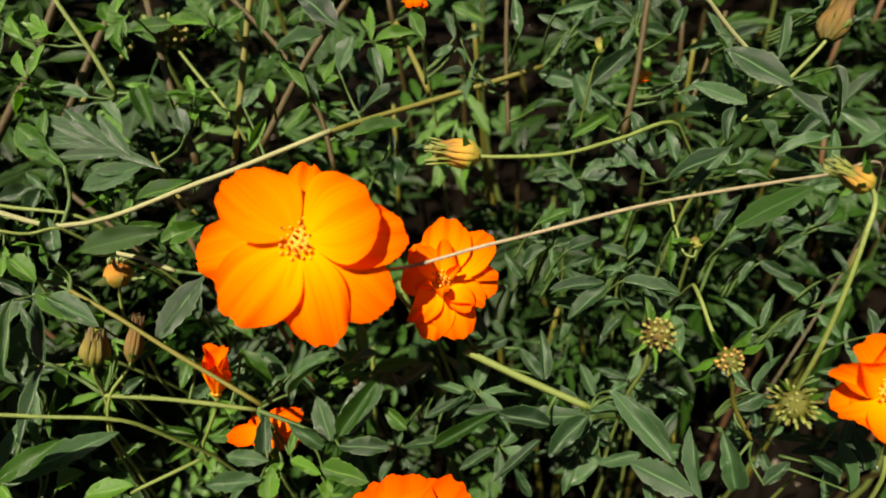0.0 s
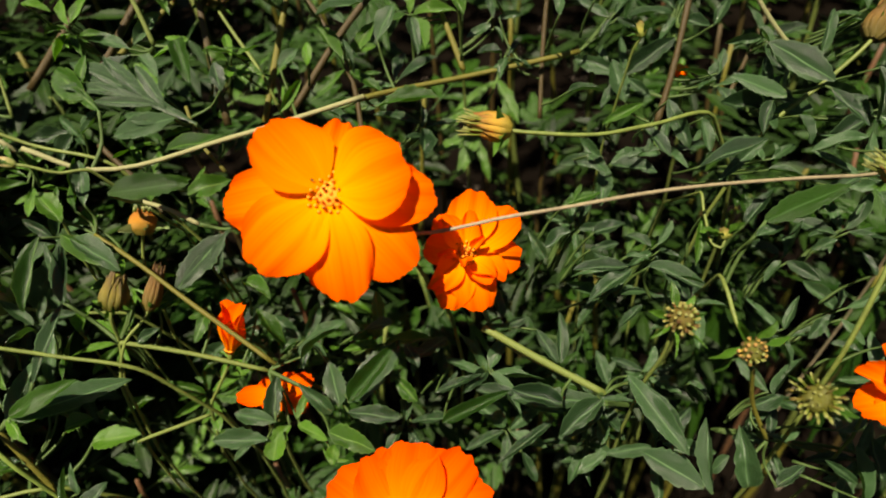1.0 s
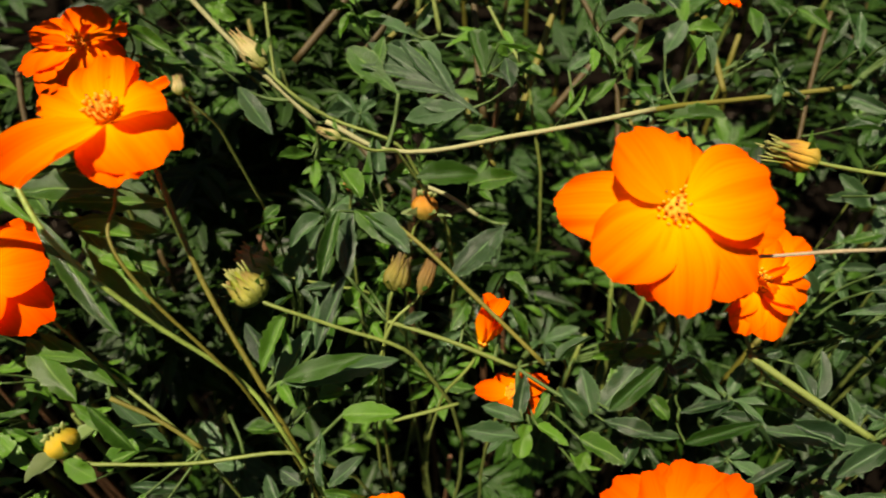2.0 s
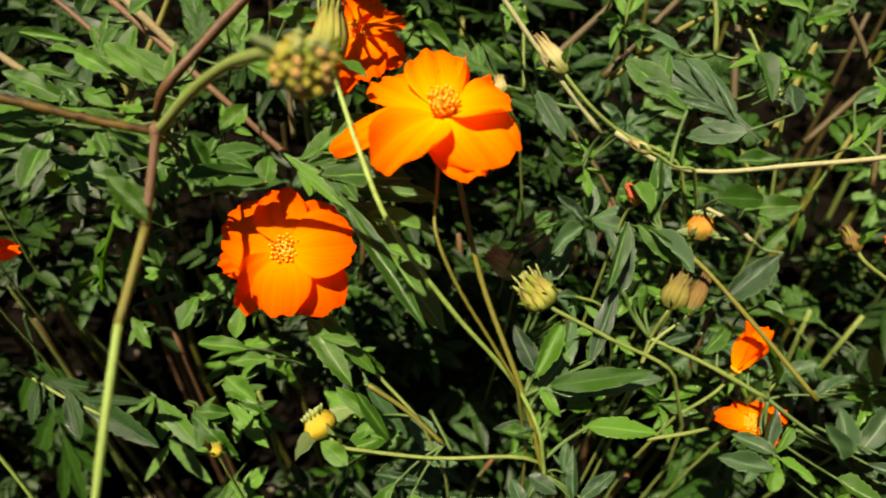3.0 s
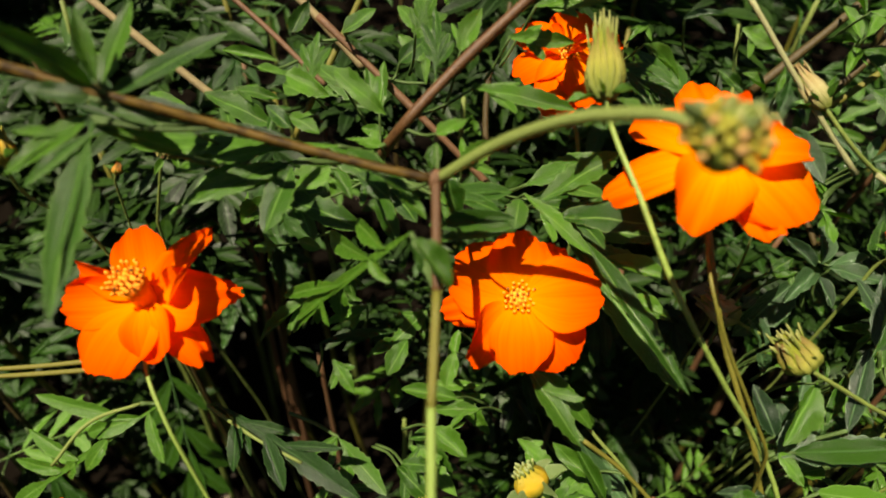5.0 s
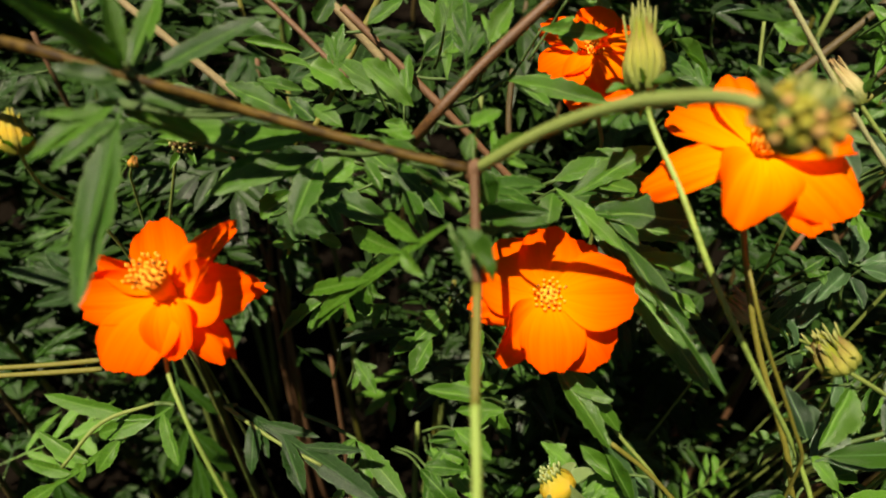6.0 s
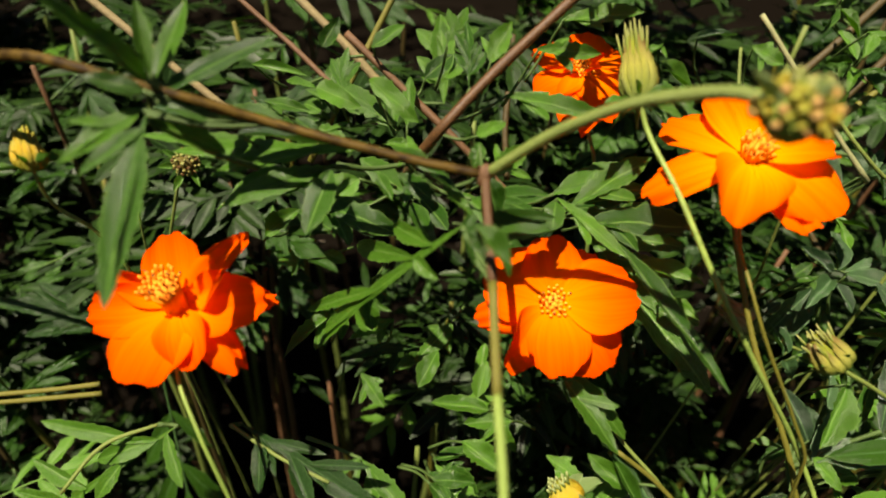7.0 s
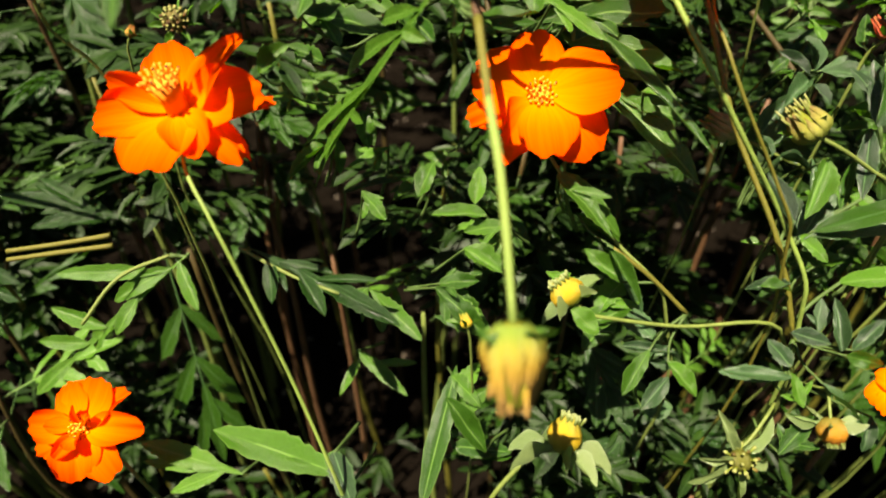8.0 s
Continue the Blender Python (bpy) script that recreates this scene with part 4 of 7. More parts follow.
# ---- flowers, buds and seed heads ----
flower((0.1934, 0.0022, 0.4939), (-0.0549, -0.6423, 0.7645), (0.9682, -0.2215, -0.1166), [(136, 0.0248, 0.0215, 24, "flat", -6, 1.4), (89, 0.0236, 0.0146, -2, "flat", 0, -1.4), (25, 0.0240, 0.0261, 18, "flat", 4, 1.8), (6, 0.0292, 0.0196, 2, "flat", 0, -0.6), (-42, 0.0304, 0.0216, 2, "flat", 0, -0.4), (-77, 0.0296, 0.0195, 6, "flat", 0, 0.9), (-95, 0.0264, 0.0151, -6, "flat", 0, -1), (-129, 0.0284, 0.0230, 8, "flat", 0, 0.5), (-169, 0.0324, 0.0210, -10, "flat", 0, -1.4)],
       disc=0.0056, rise=0.0048, seed=1, stem=[(0.2068, 0.0026, 0.4772), (0.2455, -0.0023, 0.4796), (0.2922, -0.0004, 0.4782), (0.3240, 0.0016, 0.4739), (0.3605, 0.0054, 0.4661), (0.4053, 0.0208, 0.4455), (0.4203, 0.0358, 0.2227), (0.4353, 0.0508, -0.0100)], stem_mat=stem_beige, stem_r=0.00056,
       label="large open orange cosmos flower with broad toothed petals")
flower((0.2301, 0.0065, 0.4587), (0.1070, -0.4664, 0.8781), (0.9622, -0.1737, -0.2096), [(86, 0.0220, 0.0162, 12, "flat", 0, 1), (50, 0.0232, 0.0150, 6, "flat", 0, 0.2), (5, 0.0192, 0.0150, 2, "flat", 0, -0.6), (-34, 0.0156, 0.0131, 4, "fold", 0, 0.6), (-73, 0.0188, 0.0155, 4, "flat", 0, 0), (-103, 0.0192, 0.0127, 0, "flat", 0, -1), (-127, 0.0176, 0.0106, 6, "fold", 0, 0.4), (172, 0.0136, 0.0128, 12, "flat", 0, -0.4), (120, 0.0164, 0.0130, 8, "flat", 0, -1)],
       disc=0.0042, rise=0.0045, inner=6, seed=2, stem=[(0.2322, 0.0092, 0.4423), (0.2397, -0.0029, 0.4235), (0.2638, -0.0186, 0.4101), (0.2738, -0.0036, 0.2051), (0.2838, 0.0114, -0.0100)], stem_r=0.00066,
       label="smaller double orange cosmos flower partly behind a larger bloom")
flower((-0.0116, 0.0138, 0.4679), (-0.0028, -0.6003, 0.7998), (0.9965, 0.0651, 0.0523), [(96, 0.0196, 0.0170, 14, "flat", 0, 0.8), (52, 0.0208, 0.0163, -2, "flat", 0, -1.2), (4, 0.0236, 0.0216, 16, "flat", 0, 1.4), (-52, 0.0244, 0.0218, 3, "flat", 4, -0.2), (-89, 0.0220, 0.0181, 8, "flat", 0, 0.9), (-129, 0.0240, 0.0137, 4, "fold", -8, 0.2), (-167, 0.0232, 0.0125, -2, "flat", 0, -0.5), (154, 0.0220, 0.0227, 10, "flat", 0, -1.2)],
       colour="red", disc=0.0044, rise=0.0046, seed=3, stem=[(-0.0069, 0.0169, 0.4471), (0.0009, 0.0125, 0.4368), (0.0175, 0.0021, 0.4204), (0.0344, -0.0075, 0.4049), (0.0394, 0.0075, 0.2024), (0.0444, 0.0225, -0.0100)], stem_r=0.00059,
       label="open red-orange cosmos flower half in the shadow of leaves")
flower((0.0351, 0.0318, 0.5088), (0.0479, -0.1837, 0.9818), (0.9961, 0.0814, -0.0334), [(142, 0.0244, 0.0203, 8, "flat", 0, 0.4), (98, 0.0244, 0.0194, 14, "flat", 0, 0.4), (75, 0.0216, 0.0108, 14, "fold", 0, -0.4), (44, 0.0216, 0.0071, 16, "flat", 0, -1), (-9, 0.0204, 0.0184, 20, "cup", 0, 0.8), (-51, 0.0252, 0.0272, 8, "flat", 0, 1.2), (-71, 0.0260, 0.0190, 0, "flat", 0, -0.3), (-119, 0.0328, 0.0208, 4, "cup", 0, 0.5), (-157, 0.0344, 0.0117, 2, "flat", 0, -0.4), (-173, 0.0248, 0.0117, 2, "flat", 0, -1)],
       disc=0.0044, rise=0.0060, column=0.003, seed=4, stem=[(0.0350, 0.0180, 0.4904), (0.0354, 0.0072, 0.4865), (0.0412, 0.0002, 0.4749), (0.0569, -0.0070, 0.4497), (0.0643, -0.0101, 0.4362), (0.0743, 0.0049, 0.2181), (0.0843, 0.0199, -0.0100)], stem_mat=stem_olive, stem_r=0.0005,
       label="bright orange cosmos flower tilted upwards beneath a seed head")
flower((-0.1132, -0.0029, 0.4701), (-0.1059, -0.2282, 0.9678), (0.9915, 0.0493, 0.1201), [(99, 0.0212, 0.0158, 38, "flat", 0, 0), (27, 0.0280, 0.0126, 34, "fold", -35, -0.5), (-3, 0.0256, 0.0189, 10, "cup", -32, 0.8), (8, 0.0260, 0.0104, 0, "flat", 0, -1.2), (-40, 0.0252, 0.0107, -4, "flat", 10, -0.2), (-66, 0.0200, 0.0142, -2, "cup", 0, 1.8), (-104, 0.0232, 0.0220, 2, "flat", 0, 0.4), (-174, 0.0240, 0.0160, 8, "cup", 28, -0.2), (160, 0.0216, 0.0091, 26, "fold", 20, 0.8)],
       colour="red", disc=0.0050, rise=0.0050, column=0.0100, seed=5, stem=[(-0.1094, -0.0176, 0.4633), (-0.1013, -0.0292, 0.4543), (-0.0953, -0.0353, 0.4410), (-0.0840, -0.0456, 0.4057), (-0.0731, -0.0581, 0.3694), (-0.0631, -0.0481, 0.1847), (-0.0531, -0.0381, -0.0100)], stem_mat=stem_lime, stem_r=0.00054,
       label="red-orange cosmos flower with folded petals on a straight stalk")
flower((-0.1633, -0.0391, 0.3714), (0.0074, -0.5212, 0.8534), (0.9999, 0.0115, -0.0016), [(118, 0.0164, 0.0119, 10, "flat", 0, 0.6), (82, 0.0172, 0.0176, 8, "flat", 0, 0), (42, 0.0188, 0.0120, 8, "fold", 0, -0.8), (-2, 0.0224, 0.0127, 8, "cup", 0, 0.5), (-48, 0.0216, 0.0131, 4, "flat", 0, -0.4), (-83, 0.0176, 0.0166, 4, "fold", 0, 0.7), (-151, 0.0168, 0.0110, 2, "flat", 0, -0.6), (179, 0.0164, 0.0123, 10, "cup", 0, 0.2)],
       colour="red", disc=0.0040, rise=0.0042, inner=5, seed=6, stem=[(-0.1633, -0.0351, 0.3530), (-0.1534, -0.0405, 0.3389), (-0.1434, -0.0255, 0.1694), (-0.1334, -0.0105, -0.0100)], stem_r=0.00069,
       label="small double red-orange cosmos flower low among the leaves")
flower((0.1970, -0.0535, 0.4098), (-0.0197, -0.5279, 0.8491), (0.9847, -0.1575, -0.0751), [(147, 0.0251, 0.0207, 10), (115, 0.0237, 0.0198, 14), (81, 0.0251, 0.0226, 14), (46, 0.0285, 0.0207, 12), (14, 0.0298, 0.0226, 8), (-23, 0.0275, 0.0226, 8), (-76, 0.0222, 0.0226, 8), (-137, 0.0248, 0.0226, 8), (-177, 0.0281, 0.0207, 8)],
       colour="red", disc=0.0050, rise=0.0050, seed=7, stem=[(0.1963, -0.0543, 0.3767), (0.1963, -0.0393, 0.1884), (0.1963, -0.0243, -0.0100)], stem_r=0.00074,
       label="open red-orange cosmos flower with overlapping petals low in the bed")
flower((0.3428, -0.0592, 0.4420), (-0.1409, -0.3243, 0.9354), (0.9583, -0.2821, 0.0465), [(128, 0.0200, 0.0200, 48, "cup", 0, 0), (163, 0.0205, 0.0105, 30, "fold", 0, 0.5), (-168, 0.0165, 0.0110, 12, "flat", 0, -0.5), (-135, 0.0135, 0.0130, 0, "flat", 0, 0.4), (-95, 0.0150, 0.0157, 4, "flat", 0, 0), (-48, 0.0165, 0.0157, 14, "flat", 0, 0.5), (10, 0.0190, 0.0160, 30, "cup", 0, -0.4), (75, 0.0195, 0.0175, 52, "cup", 0, 0.5)],
       disc=0.0045, rise=0.0055, seed=8, stem=[(0.3551, -0.0570, 0.4171), (0.3523, -0.0681, 0.3981), (0.3573, -0.0531, 0.1990), (0.3623, -0.0381, -0.0100)], stem_r=0.00069,
       label="open orange cosmos flower beside a drying seed head")
flower((-0.0012, 0.0955, 0.5039), (-0.0079, -0.3531, 0.9356), (0.9961, 0.0799, 0.0385), [(156, 0.0193, 0.0152, 8), (126, 0.0172, 0.0173, 14), (71, 0.0171, 0.0173, 14), (11, 0.0198, 0.0152, 8), (-38, 0.0231, 0.0163, 8), (-73, 0.0266, 0.0163, 8), (-101, 0.0285, 0.0173, 8), (-141, 0.0223, 0.0163, 8)],
       colour="red", disc=0.0042, rise=0.0045, inner=4, seed=9, stem=[(0.0027, 0.0944, 0.4883), (0.0088, 0.0861, 0.4724), (0.0088, 0.1011, 0.2362), (0.0088, 0.1161, -0.0100)], stem_r=0.00071,
       label="red-orange cosmos flower in the shade behind a green bud")
flower((0.1552, 0.0045, 0.4040), (0.0276, -0.3684, 0.9293), (0.9682, -0.2215, -0.1166), [(-169, 0.0149, 0.0080, 8), (149, 0.0091, 0.0084, 8), (62, 0.0101, 0.0084, 8), (31, 0.0147, 0.0084, 8), (-20, 0.0125, 0.0084, 8), (-106, 0.0072, 0.0094, 8)],
       colour="red", disc=0.0030, rise=0.003, seed=10, stem=[(0.1507, 0.0064, 0.3868), (0.1507, 0.0214, 0.1934), (0.1507, 0.0364, -0.0100)], stem_r=0.00061,
       label="half-hidden red-orange cosmos flower under leaves")
flower((0.1435, 0.0110, 0.4253), (0.3032, 0.3103, 0.9010), (0.9682, -0.2215, -0.1166), [(-90, 0.0180, 0.0115, 70, "cup", 0, 0), (40, 0.0205, 0.0105, 82, "cup", 0, 0), (150, 0.0200, 0.0110, 80, "cup", 0, 0)],
       disc=0.0016, rise=0.003, seed=11, stem=[(0.1381, 0.0077, 0.4156), (0.1284, 0.0067, 0.3989), (0.1284, 0.0217, 0.1995), (0.1284, 0.0367, -0.0100)], stem_r=0.0006,
       label="nearly closed orange cosmos flower with folded petals")
flower((0.2502, 0.1191, 0.5072), (0.0704, -0.2060, 0.9760), (0.9682, -0.2215, -0.1166), [(3, 0.0051, 0.0045, 8), (60, 0.0055, 0.0045, 8), (101, 0.0059, 0.0045, 8), (147, 0.0052, 0.0045, 8), (-152, 0.0056, 0.0045, 8), (-108, 0.0081, 0.0045, 8), (-82, 0.0090, 0.0045, 8), (-51, 0.0070, 0.0045, 8)],
       colour="red", disc=0.0022, rise=0.002, seed=76, stem=[(0.2510, 0.1241, 0.4981), (0.2510, 0.1391, 0.2491), (0.2510, 0.1541, -0.0100)], stem_r=0.00066,
       label="small distant red-orange cosmos flower deep in the bed")
flower((0.3379, 0.0855, 0.4683), (0.0704, -0.2060, 0.9760), (0.9682, -0.2215, -0.1166), [(4, 0.0033, 0.0030, 9), (51, 0.0037, 0.0030, 8), (92, 0.0035, 0.0030, 8), (145, 0.0032, 0.0030, 7), (-158, 0.0041, 0.0030, 8), (-124, 0.0053, 0.0030, 8), (-96, 0.0049, 0.0030, 8), (-54, 0.0036, 0.0030, 8)],
       colour="orange", disc=0.0022, rise=0.002, seed=79, stem=[(0.3421, 0.0886, 0.4576), (0.3421, 0.1036, 0.2288), (0.3421, 0.1186, -0.0100)], stem_r=0.00069,
       label="small distant orange cosmos flower deep in the bed")
flower((0.1067, -0.0336, 0.3891), (0.0045, -0.2489, 0.9685), (0.9999, 0.0115, -0.0016), [(7, 0.0092, 0.0084, 8), (41, 0.0096, 0.0084, 8), (85, 0.0076, 0.0084, 8), (150, 0.0081, 0.0084, 8), (-169, 0.0116, 0.0084, 8), (-143, 0.0118, 0.0084, 8), (-107, 0.0085, 0.0084, 8), (-43, 0.0070, 0.0084, 8)],
       colour="orange", disc=0.0022, rise=0.002, seed=81, stem=[(0.1154, -0.0313, 0.3764), (0.1154, -0.0163, 0.1882), (0.1154, -0.0013, -0.0100)], stem_r=0.00053,
       label="small distant orange cosmos flower deep in the bed")
bud((0.2519, 0.0332, 0.4852), (0.2375, 0.0380, 0.4885), 0.0040, bud_amber,
    stem=[(0.2577, 0.0318, 0.4844), (0.2802, 0.0291, 0.4814), (0.2994, 0.0315, 0.4802), (0.3262, 0.0378, 0.4754), (0.3412, 0.0528, 0.2377), (0.3562, 0.0678, -0.0100)], stem_r=0.00067, open_tip=bud_orange, outer=6, spread=0.5, reach=0.009, seed=1, flare=0.3, fingers=0.18,
    label="fading green and yellow bud on a long thin curved stalk")
bud((0.3510, -0.0203, 0.4832), (0.3430, -0.0138, 0.4890), 0.0029, bud_amber,
    stem=[(0.3517, -0.0219, 0.4817), (0.3462, -0.0291, 0.4736), (0.3395, -0.0367, 0.4578), (0.3337, -0.0423, 0.4369), (0.3337, -0.0273, 0.2185), (0.3337, -0.0123, -0.0100)], stem_r=0.00069, open_tip=bud_cream, outer=6, spread=1.0, reach=0.008, seed=2, flare=0.4, fingers=0.2,
    label="nodding green bud with pale scales on a curved stalk")
bud((0.3766, 0.0381, 0.4959), (0.3874, 0.0469, 0.5063), 0.0043, bud_brown,
    stem=[(0.3750, 0.0373, 0.4950), (0.3646, 0.0359, 0.4851), (0.3459, 0.0350, 0.4676), (0.3359, 0.0500, 0.2338), (0.3259, 0.0650, -0.0100)], stem_r=0.00069, outer=7, spread=0.9, reach=0.008, seed=3,
    label="browning closed bud standing on a green stalk")
bud((0.1241, 0.0357, 0.4644), (0.1255, 0.0423, 0.4714), 0.0043, bud_orange,
    stem=[(0.1214, 0.0388, 0.4601), (0.1185, 0.0364, 0.4500), (0.1185, 0.0514, 0.2250), (0.1185, 0.0664, -0.0100)], stem_r=0.00055, outer=6, spread=0.3, reach=0.006, seed=4, ball=True,
    label="round orange bud about to open")
bud((0.1012, 0.0381, 0.4758), (0.0974, 0.0438, 0.4811), 0.0016, bud_red,
    stem=[(0.0992, 0.0411, 0.4700), (0.0980, 0.0406, 0.4592), (0.0980, 0.0556, 0.2296), (0.0980, 0.0706, -0.0100)], stem_r=0.00053, outer=4, spread=0.9, reach=0.006, seed=5,
    label="small red bud tip beside a green leaf")
bud((0.1133, 0.0142, 0.4525), (0.1176, 0.0222, 0.4612), 0.0039, bud_olive,
    stem=[(0.1123, 0.0134, 0.4501), (0.1103, 0.0124, 0.4388), (0.1077, 0.0045, 0.4231), (0.1077, 0.0195, 0.2116), (0.1077, 0.0345, -0.0100)], stem_r=0.00053, open_tip=bud_yellow, outer=6, spread=0.2, reach=0.007, seed=6,
    label="olive-brown fading bud on a thin stalk")
bud((0.1218, 0.0181, 0.4459), (0.1281, 0.0277, 0.4566), 0.0025, bud_brown,
    stem=[(0.1198, 0.0165, 0.4440), (0.1122, 0.0120, 0.4386), (0.1065, 0.0041, 0.4225), (0.1065, 0.0191, 0.2113), (0.1065, 0.0341, -0.0100)], stem_r=0.00055, outer=3, spread=0.7, reach=0.006, seed=7,
    label="dry brown closed bud")
bud((0.0719, 0.0065, 0.4578), (0.0637, 0.0123, 0.4652), 0.0047, bud_green,
    stem=[(0.0729, 0.0060, 0.4579), (0.0923, 0.0047, 0.4472), (0.1189, 0.0035, 0.4305), (0.1289, 0.0185, 0.2152), (0.1389, 0.0335, -0.0100)], stem_r=0.00064, open_tip=bud_yellow, outer=8, spread=0.7, reach=0.009, seed=8, flare=0.3, fingers=0.1,
    label="plump green bud with feathery tips on a long stalk")
bud((0.0663, 0.0385, 0.4400), (0.0538, 0.0430, 0.4457), 0.0042, bud_cream,
    stem=[(0.0694, 0.0375, 0.4386), (0.0862, 0.0388, 0.4303), (0.1020, 0.0417, 0.4207), (0.1020, 0.0567, 0.2104), (0.1020, 0.0717, -0.0100)], stem_r=0.00057, open_tip=bud_cream, outer=5, spread=0.9, reach=0.008, seed=9, flare=0.2,
    label="closed bud with cream petal tips")
bud((0.0994, 0.0373, 0.4971), (0.0923, 0.0400, 0.4994), 0.0014, bud_cream,
    stem=[(0.1015, 0.0377, 0.4962), (0.1085, 0.0385, 0.4917), (0.1166, 0.0417, 0.4885), (0.1166, 0.0567, 0.2442), (0.1166, 0.0717, -0.0100)], stem_r=0.00050, outer=4, spread=1.0, reach=0.005, seed=10,
    label="slender pale bud beside a stem")
bud((0.0737, 0.0649, 0.5080), (0.0638, 0.0723, 0.5160), 0.0030, bud_cream,
    stem=[(0.0746, 0.0639, 0.5070), (0.0833, 0.0597, 0.4994), (0.0931, 0.0586, 0.4922), (0.1186, 0.0553, 0.4792), (0.1186, 0.0703, 0.2396), (0.1186, 0.0853, -0.0100)], stem_r=0.00062, open_tip=bud_cream, outer=6, spread=0.9, reach=0.008, seed=11,
    label="half-open bud with cream scales leaning against a stalk")
bud((0.0524, 0.0444, 0.5095), (0.0514, 0.0487, 0.5139), 0.0017, bud_cream,
    stem=[(0.0535, 0.0452, 0.5074), (0.0596, 0.0477, 0.4953), (0.0596, 0.0627, 0.2477), (0.0596, 0.0777, -0.0100)], stem_r=0.00045, outer=4, spread=0.0, reach=0.005, seed=12,
    label="small round beige bud behind a flower")
bud((0.0029, 0.0338, 0.5217), (0.0015, 0.0520, 0.5333), 0.0041, bud_green,
    stem=[(0.0058, 0.0304, 0.5157), (0.0128, 0.0164, 0.5069), (0.0227, 0.0024, 0.4922), (0.0412, -0.0049, 0.4667), (0.0653, -0.0086, 0.4334), (0.0746, -0.0157, 0.4157), (0.0846, -0.0007, 0.2079), (0.0946, 0.0143, -0.0100)], stem_mat=stem_lime, stem_r=0.00069, open_tip=bud_yellow, outer=6, spread=-0.2, reach=0.010, seed=13, ribs=13, flare=0.1, fingers=0.12,
    label="tall closed green and yellow bud with feathery brown tip")
bud((0.0021, -0.0168, 0.4104), (-0.0040, -0.0117, 0.4163), 0.0053, bud_yellow,
    stem=[(0.0061, -0.0188, 0.4080), (0.0158, -0.0185, 0.4051), (0.0381, -0.0164, 0.3995), (0.0767, -0.0112, 0.3927), (0.0917, 0.0038, 0.1963), (0.1067, 0.0188, -0.0100)], stem_r=0.00066, outer=6, spread=0.2, reach=0.010, seed=14, ball=True,
    label="round yellow bud with green bracts on a level stalk")
bud((-0.0062, -0.0576, 0.3905), (-0.0026, -0.0506, 0.3986), 0.0046, bud_yellow,
    stem=[(-0.0116, -0.0566, 0.3886), (-0.0181, -0.0589, 0.3830), (-0.0257, -0.0632, 0.3720), (-0.0257, -0.0482, 0.1860), (-0.0257, -0.0332, -0.0100)], stem_r=0.00071, outer=7, spread=-0.3, reach=0.012, seed=15, ball=True,
    label="round yellow bud shedding its petals, green bracts below")
bud((-0.0273, -0.0788, 0.4691), (-0.0269, -0.0874, 0.4544), 0.0052, bud_straw, open_tip=bud_yellow, outer=5, spread=0.2, reach=0.008, seed=16, ribs=9, flare=0.08,
    label="nodding spent bud, straw brown and yellow")
bud((0.0835, -0.0410, 0.3839), (0.0850, -0.0468, 0.3771), 0.0043, bud_orange,
    stem=[(0.0845, -0.0381, 0.3843), (0.0846, -0.0327, 0.3875), (0.0846, -0.0177, 0.1937), (0.0846, -0.0027, -0.0100)], stem_r=0.00052, outer=5, spread=0.0, reach=0.008, seed=17, ball=True,
    label="round orange-brown bud hanging by leaves")
bud((-0.1529, 0.0151, 0.4983), (-0.1574, 0.0221, 0.5064), 0.0034, bud_yellow,
    stem=[(-0.1532, 0.0155, 0.4957), (-0.1535, 0.0175, 0.4860), (-0.1478, 0.0213, 0.4748), (-0.1437, 0.0244, 0.4556), (-0.1437, 0.0394, 0.2278), (-0.1437, 0.0544, -0.0100)], stem_r=0.00052, outer=6, spread=0.4, reach=0.009, seed=18,
    label="yellow-green bud on a thin slanting stalk")
bud((-0.1473, 0.0463, 0.4728), (-0.1466, 0.0488, 0.4756), 0.0014, bud_orange,
    stem=[(-0.1503, 0.0480, 0.4674), (-0.1503, 0.0630, 0.2337), (-0.1503, 0.0780, -0.0100)], stem_r=0.00039, outer=3, spread=0.3, reach=0.004, seed=19,
    label="tiny orange bud among leaves")
bud((-0.0328, -0.0264, 0.4090), (-0.0340, -0.0233, 0.4123), 0.0017, bud_yellow,
    stem=[(-0.0317, -0.0267, 0.4016), (-0.0317, -0.0117, 0.2008), (-0.0317, 0.0033, -0.0100)], stem_r=0.00039, outer=5, spread=0.5, reach=0.006, seed=20,
    label="tiny yellow bud among leaves")
bud((0.3136, -0.0041, 0.4567), (0.3132, -0.0014, 0.4595), 0.0017, bud_green,
    stem=[(0.3116, -0.0049, 0.4542), (0.3096, 0.0044, 0.4607), (0.3105, 0.0111, 0.4649), (0.3105, 0.0261, 0.2324), (0.3105, 0.0411, -0.0100)], stem_r=0.00047, outer=8, spread=0.6, reach=0.008, seed=21,
    label="tiny green bud cluster at a shoot tip")
bud((0.3017, 0.0520, 0.5017), (0.3016, 0.0558, 0.5055), 0.0015, bud_green,
    stem=[(0.2998, 0.0538, 0.4961), (0.2998, 0.0688, 0.2480), (0.2998, 0.0838, -0.0100)], stem_r=0.00042, outer=5, spread=0.7, reach=0.006, seed=22,
    label="tiny curled green bud")
bud((0.1777, 0.0352, 0.4646), (0.1728, 0.0408, 0.4709), 0.0023, bud_brown,
    stem=[(0.1798, 0.0334, 0.4626), (0.1907, 0.0316, 0.4558), (0.2140, 0.0269, 0.4396), (0.2140, 0.0419, 0.2198), (0.2140, 0.0569, -0.0100)], stem_r=0.00069, open_tip=bud_yellow, outer=6, spread=0.8, reach=0.008, seed=23,
    label="olive bud on a thick green stalk beside a flower")
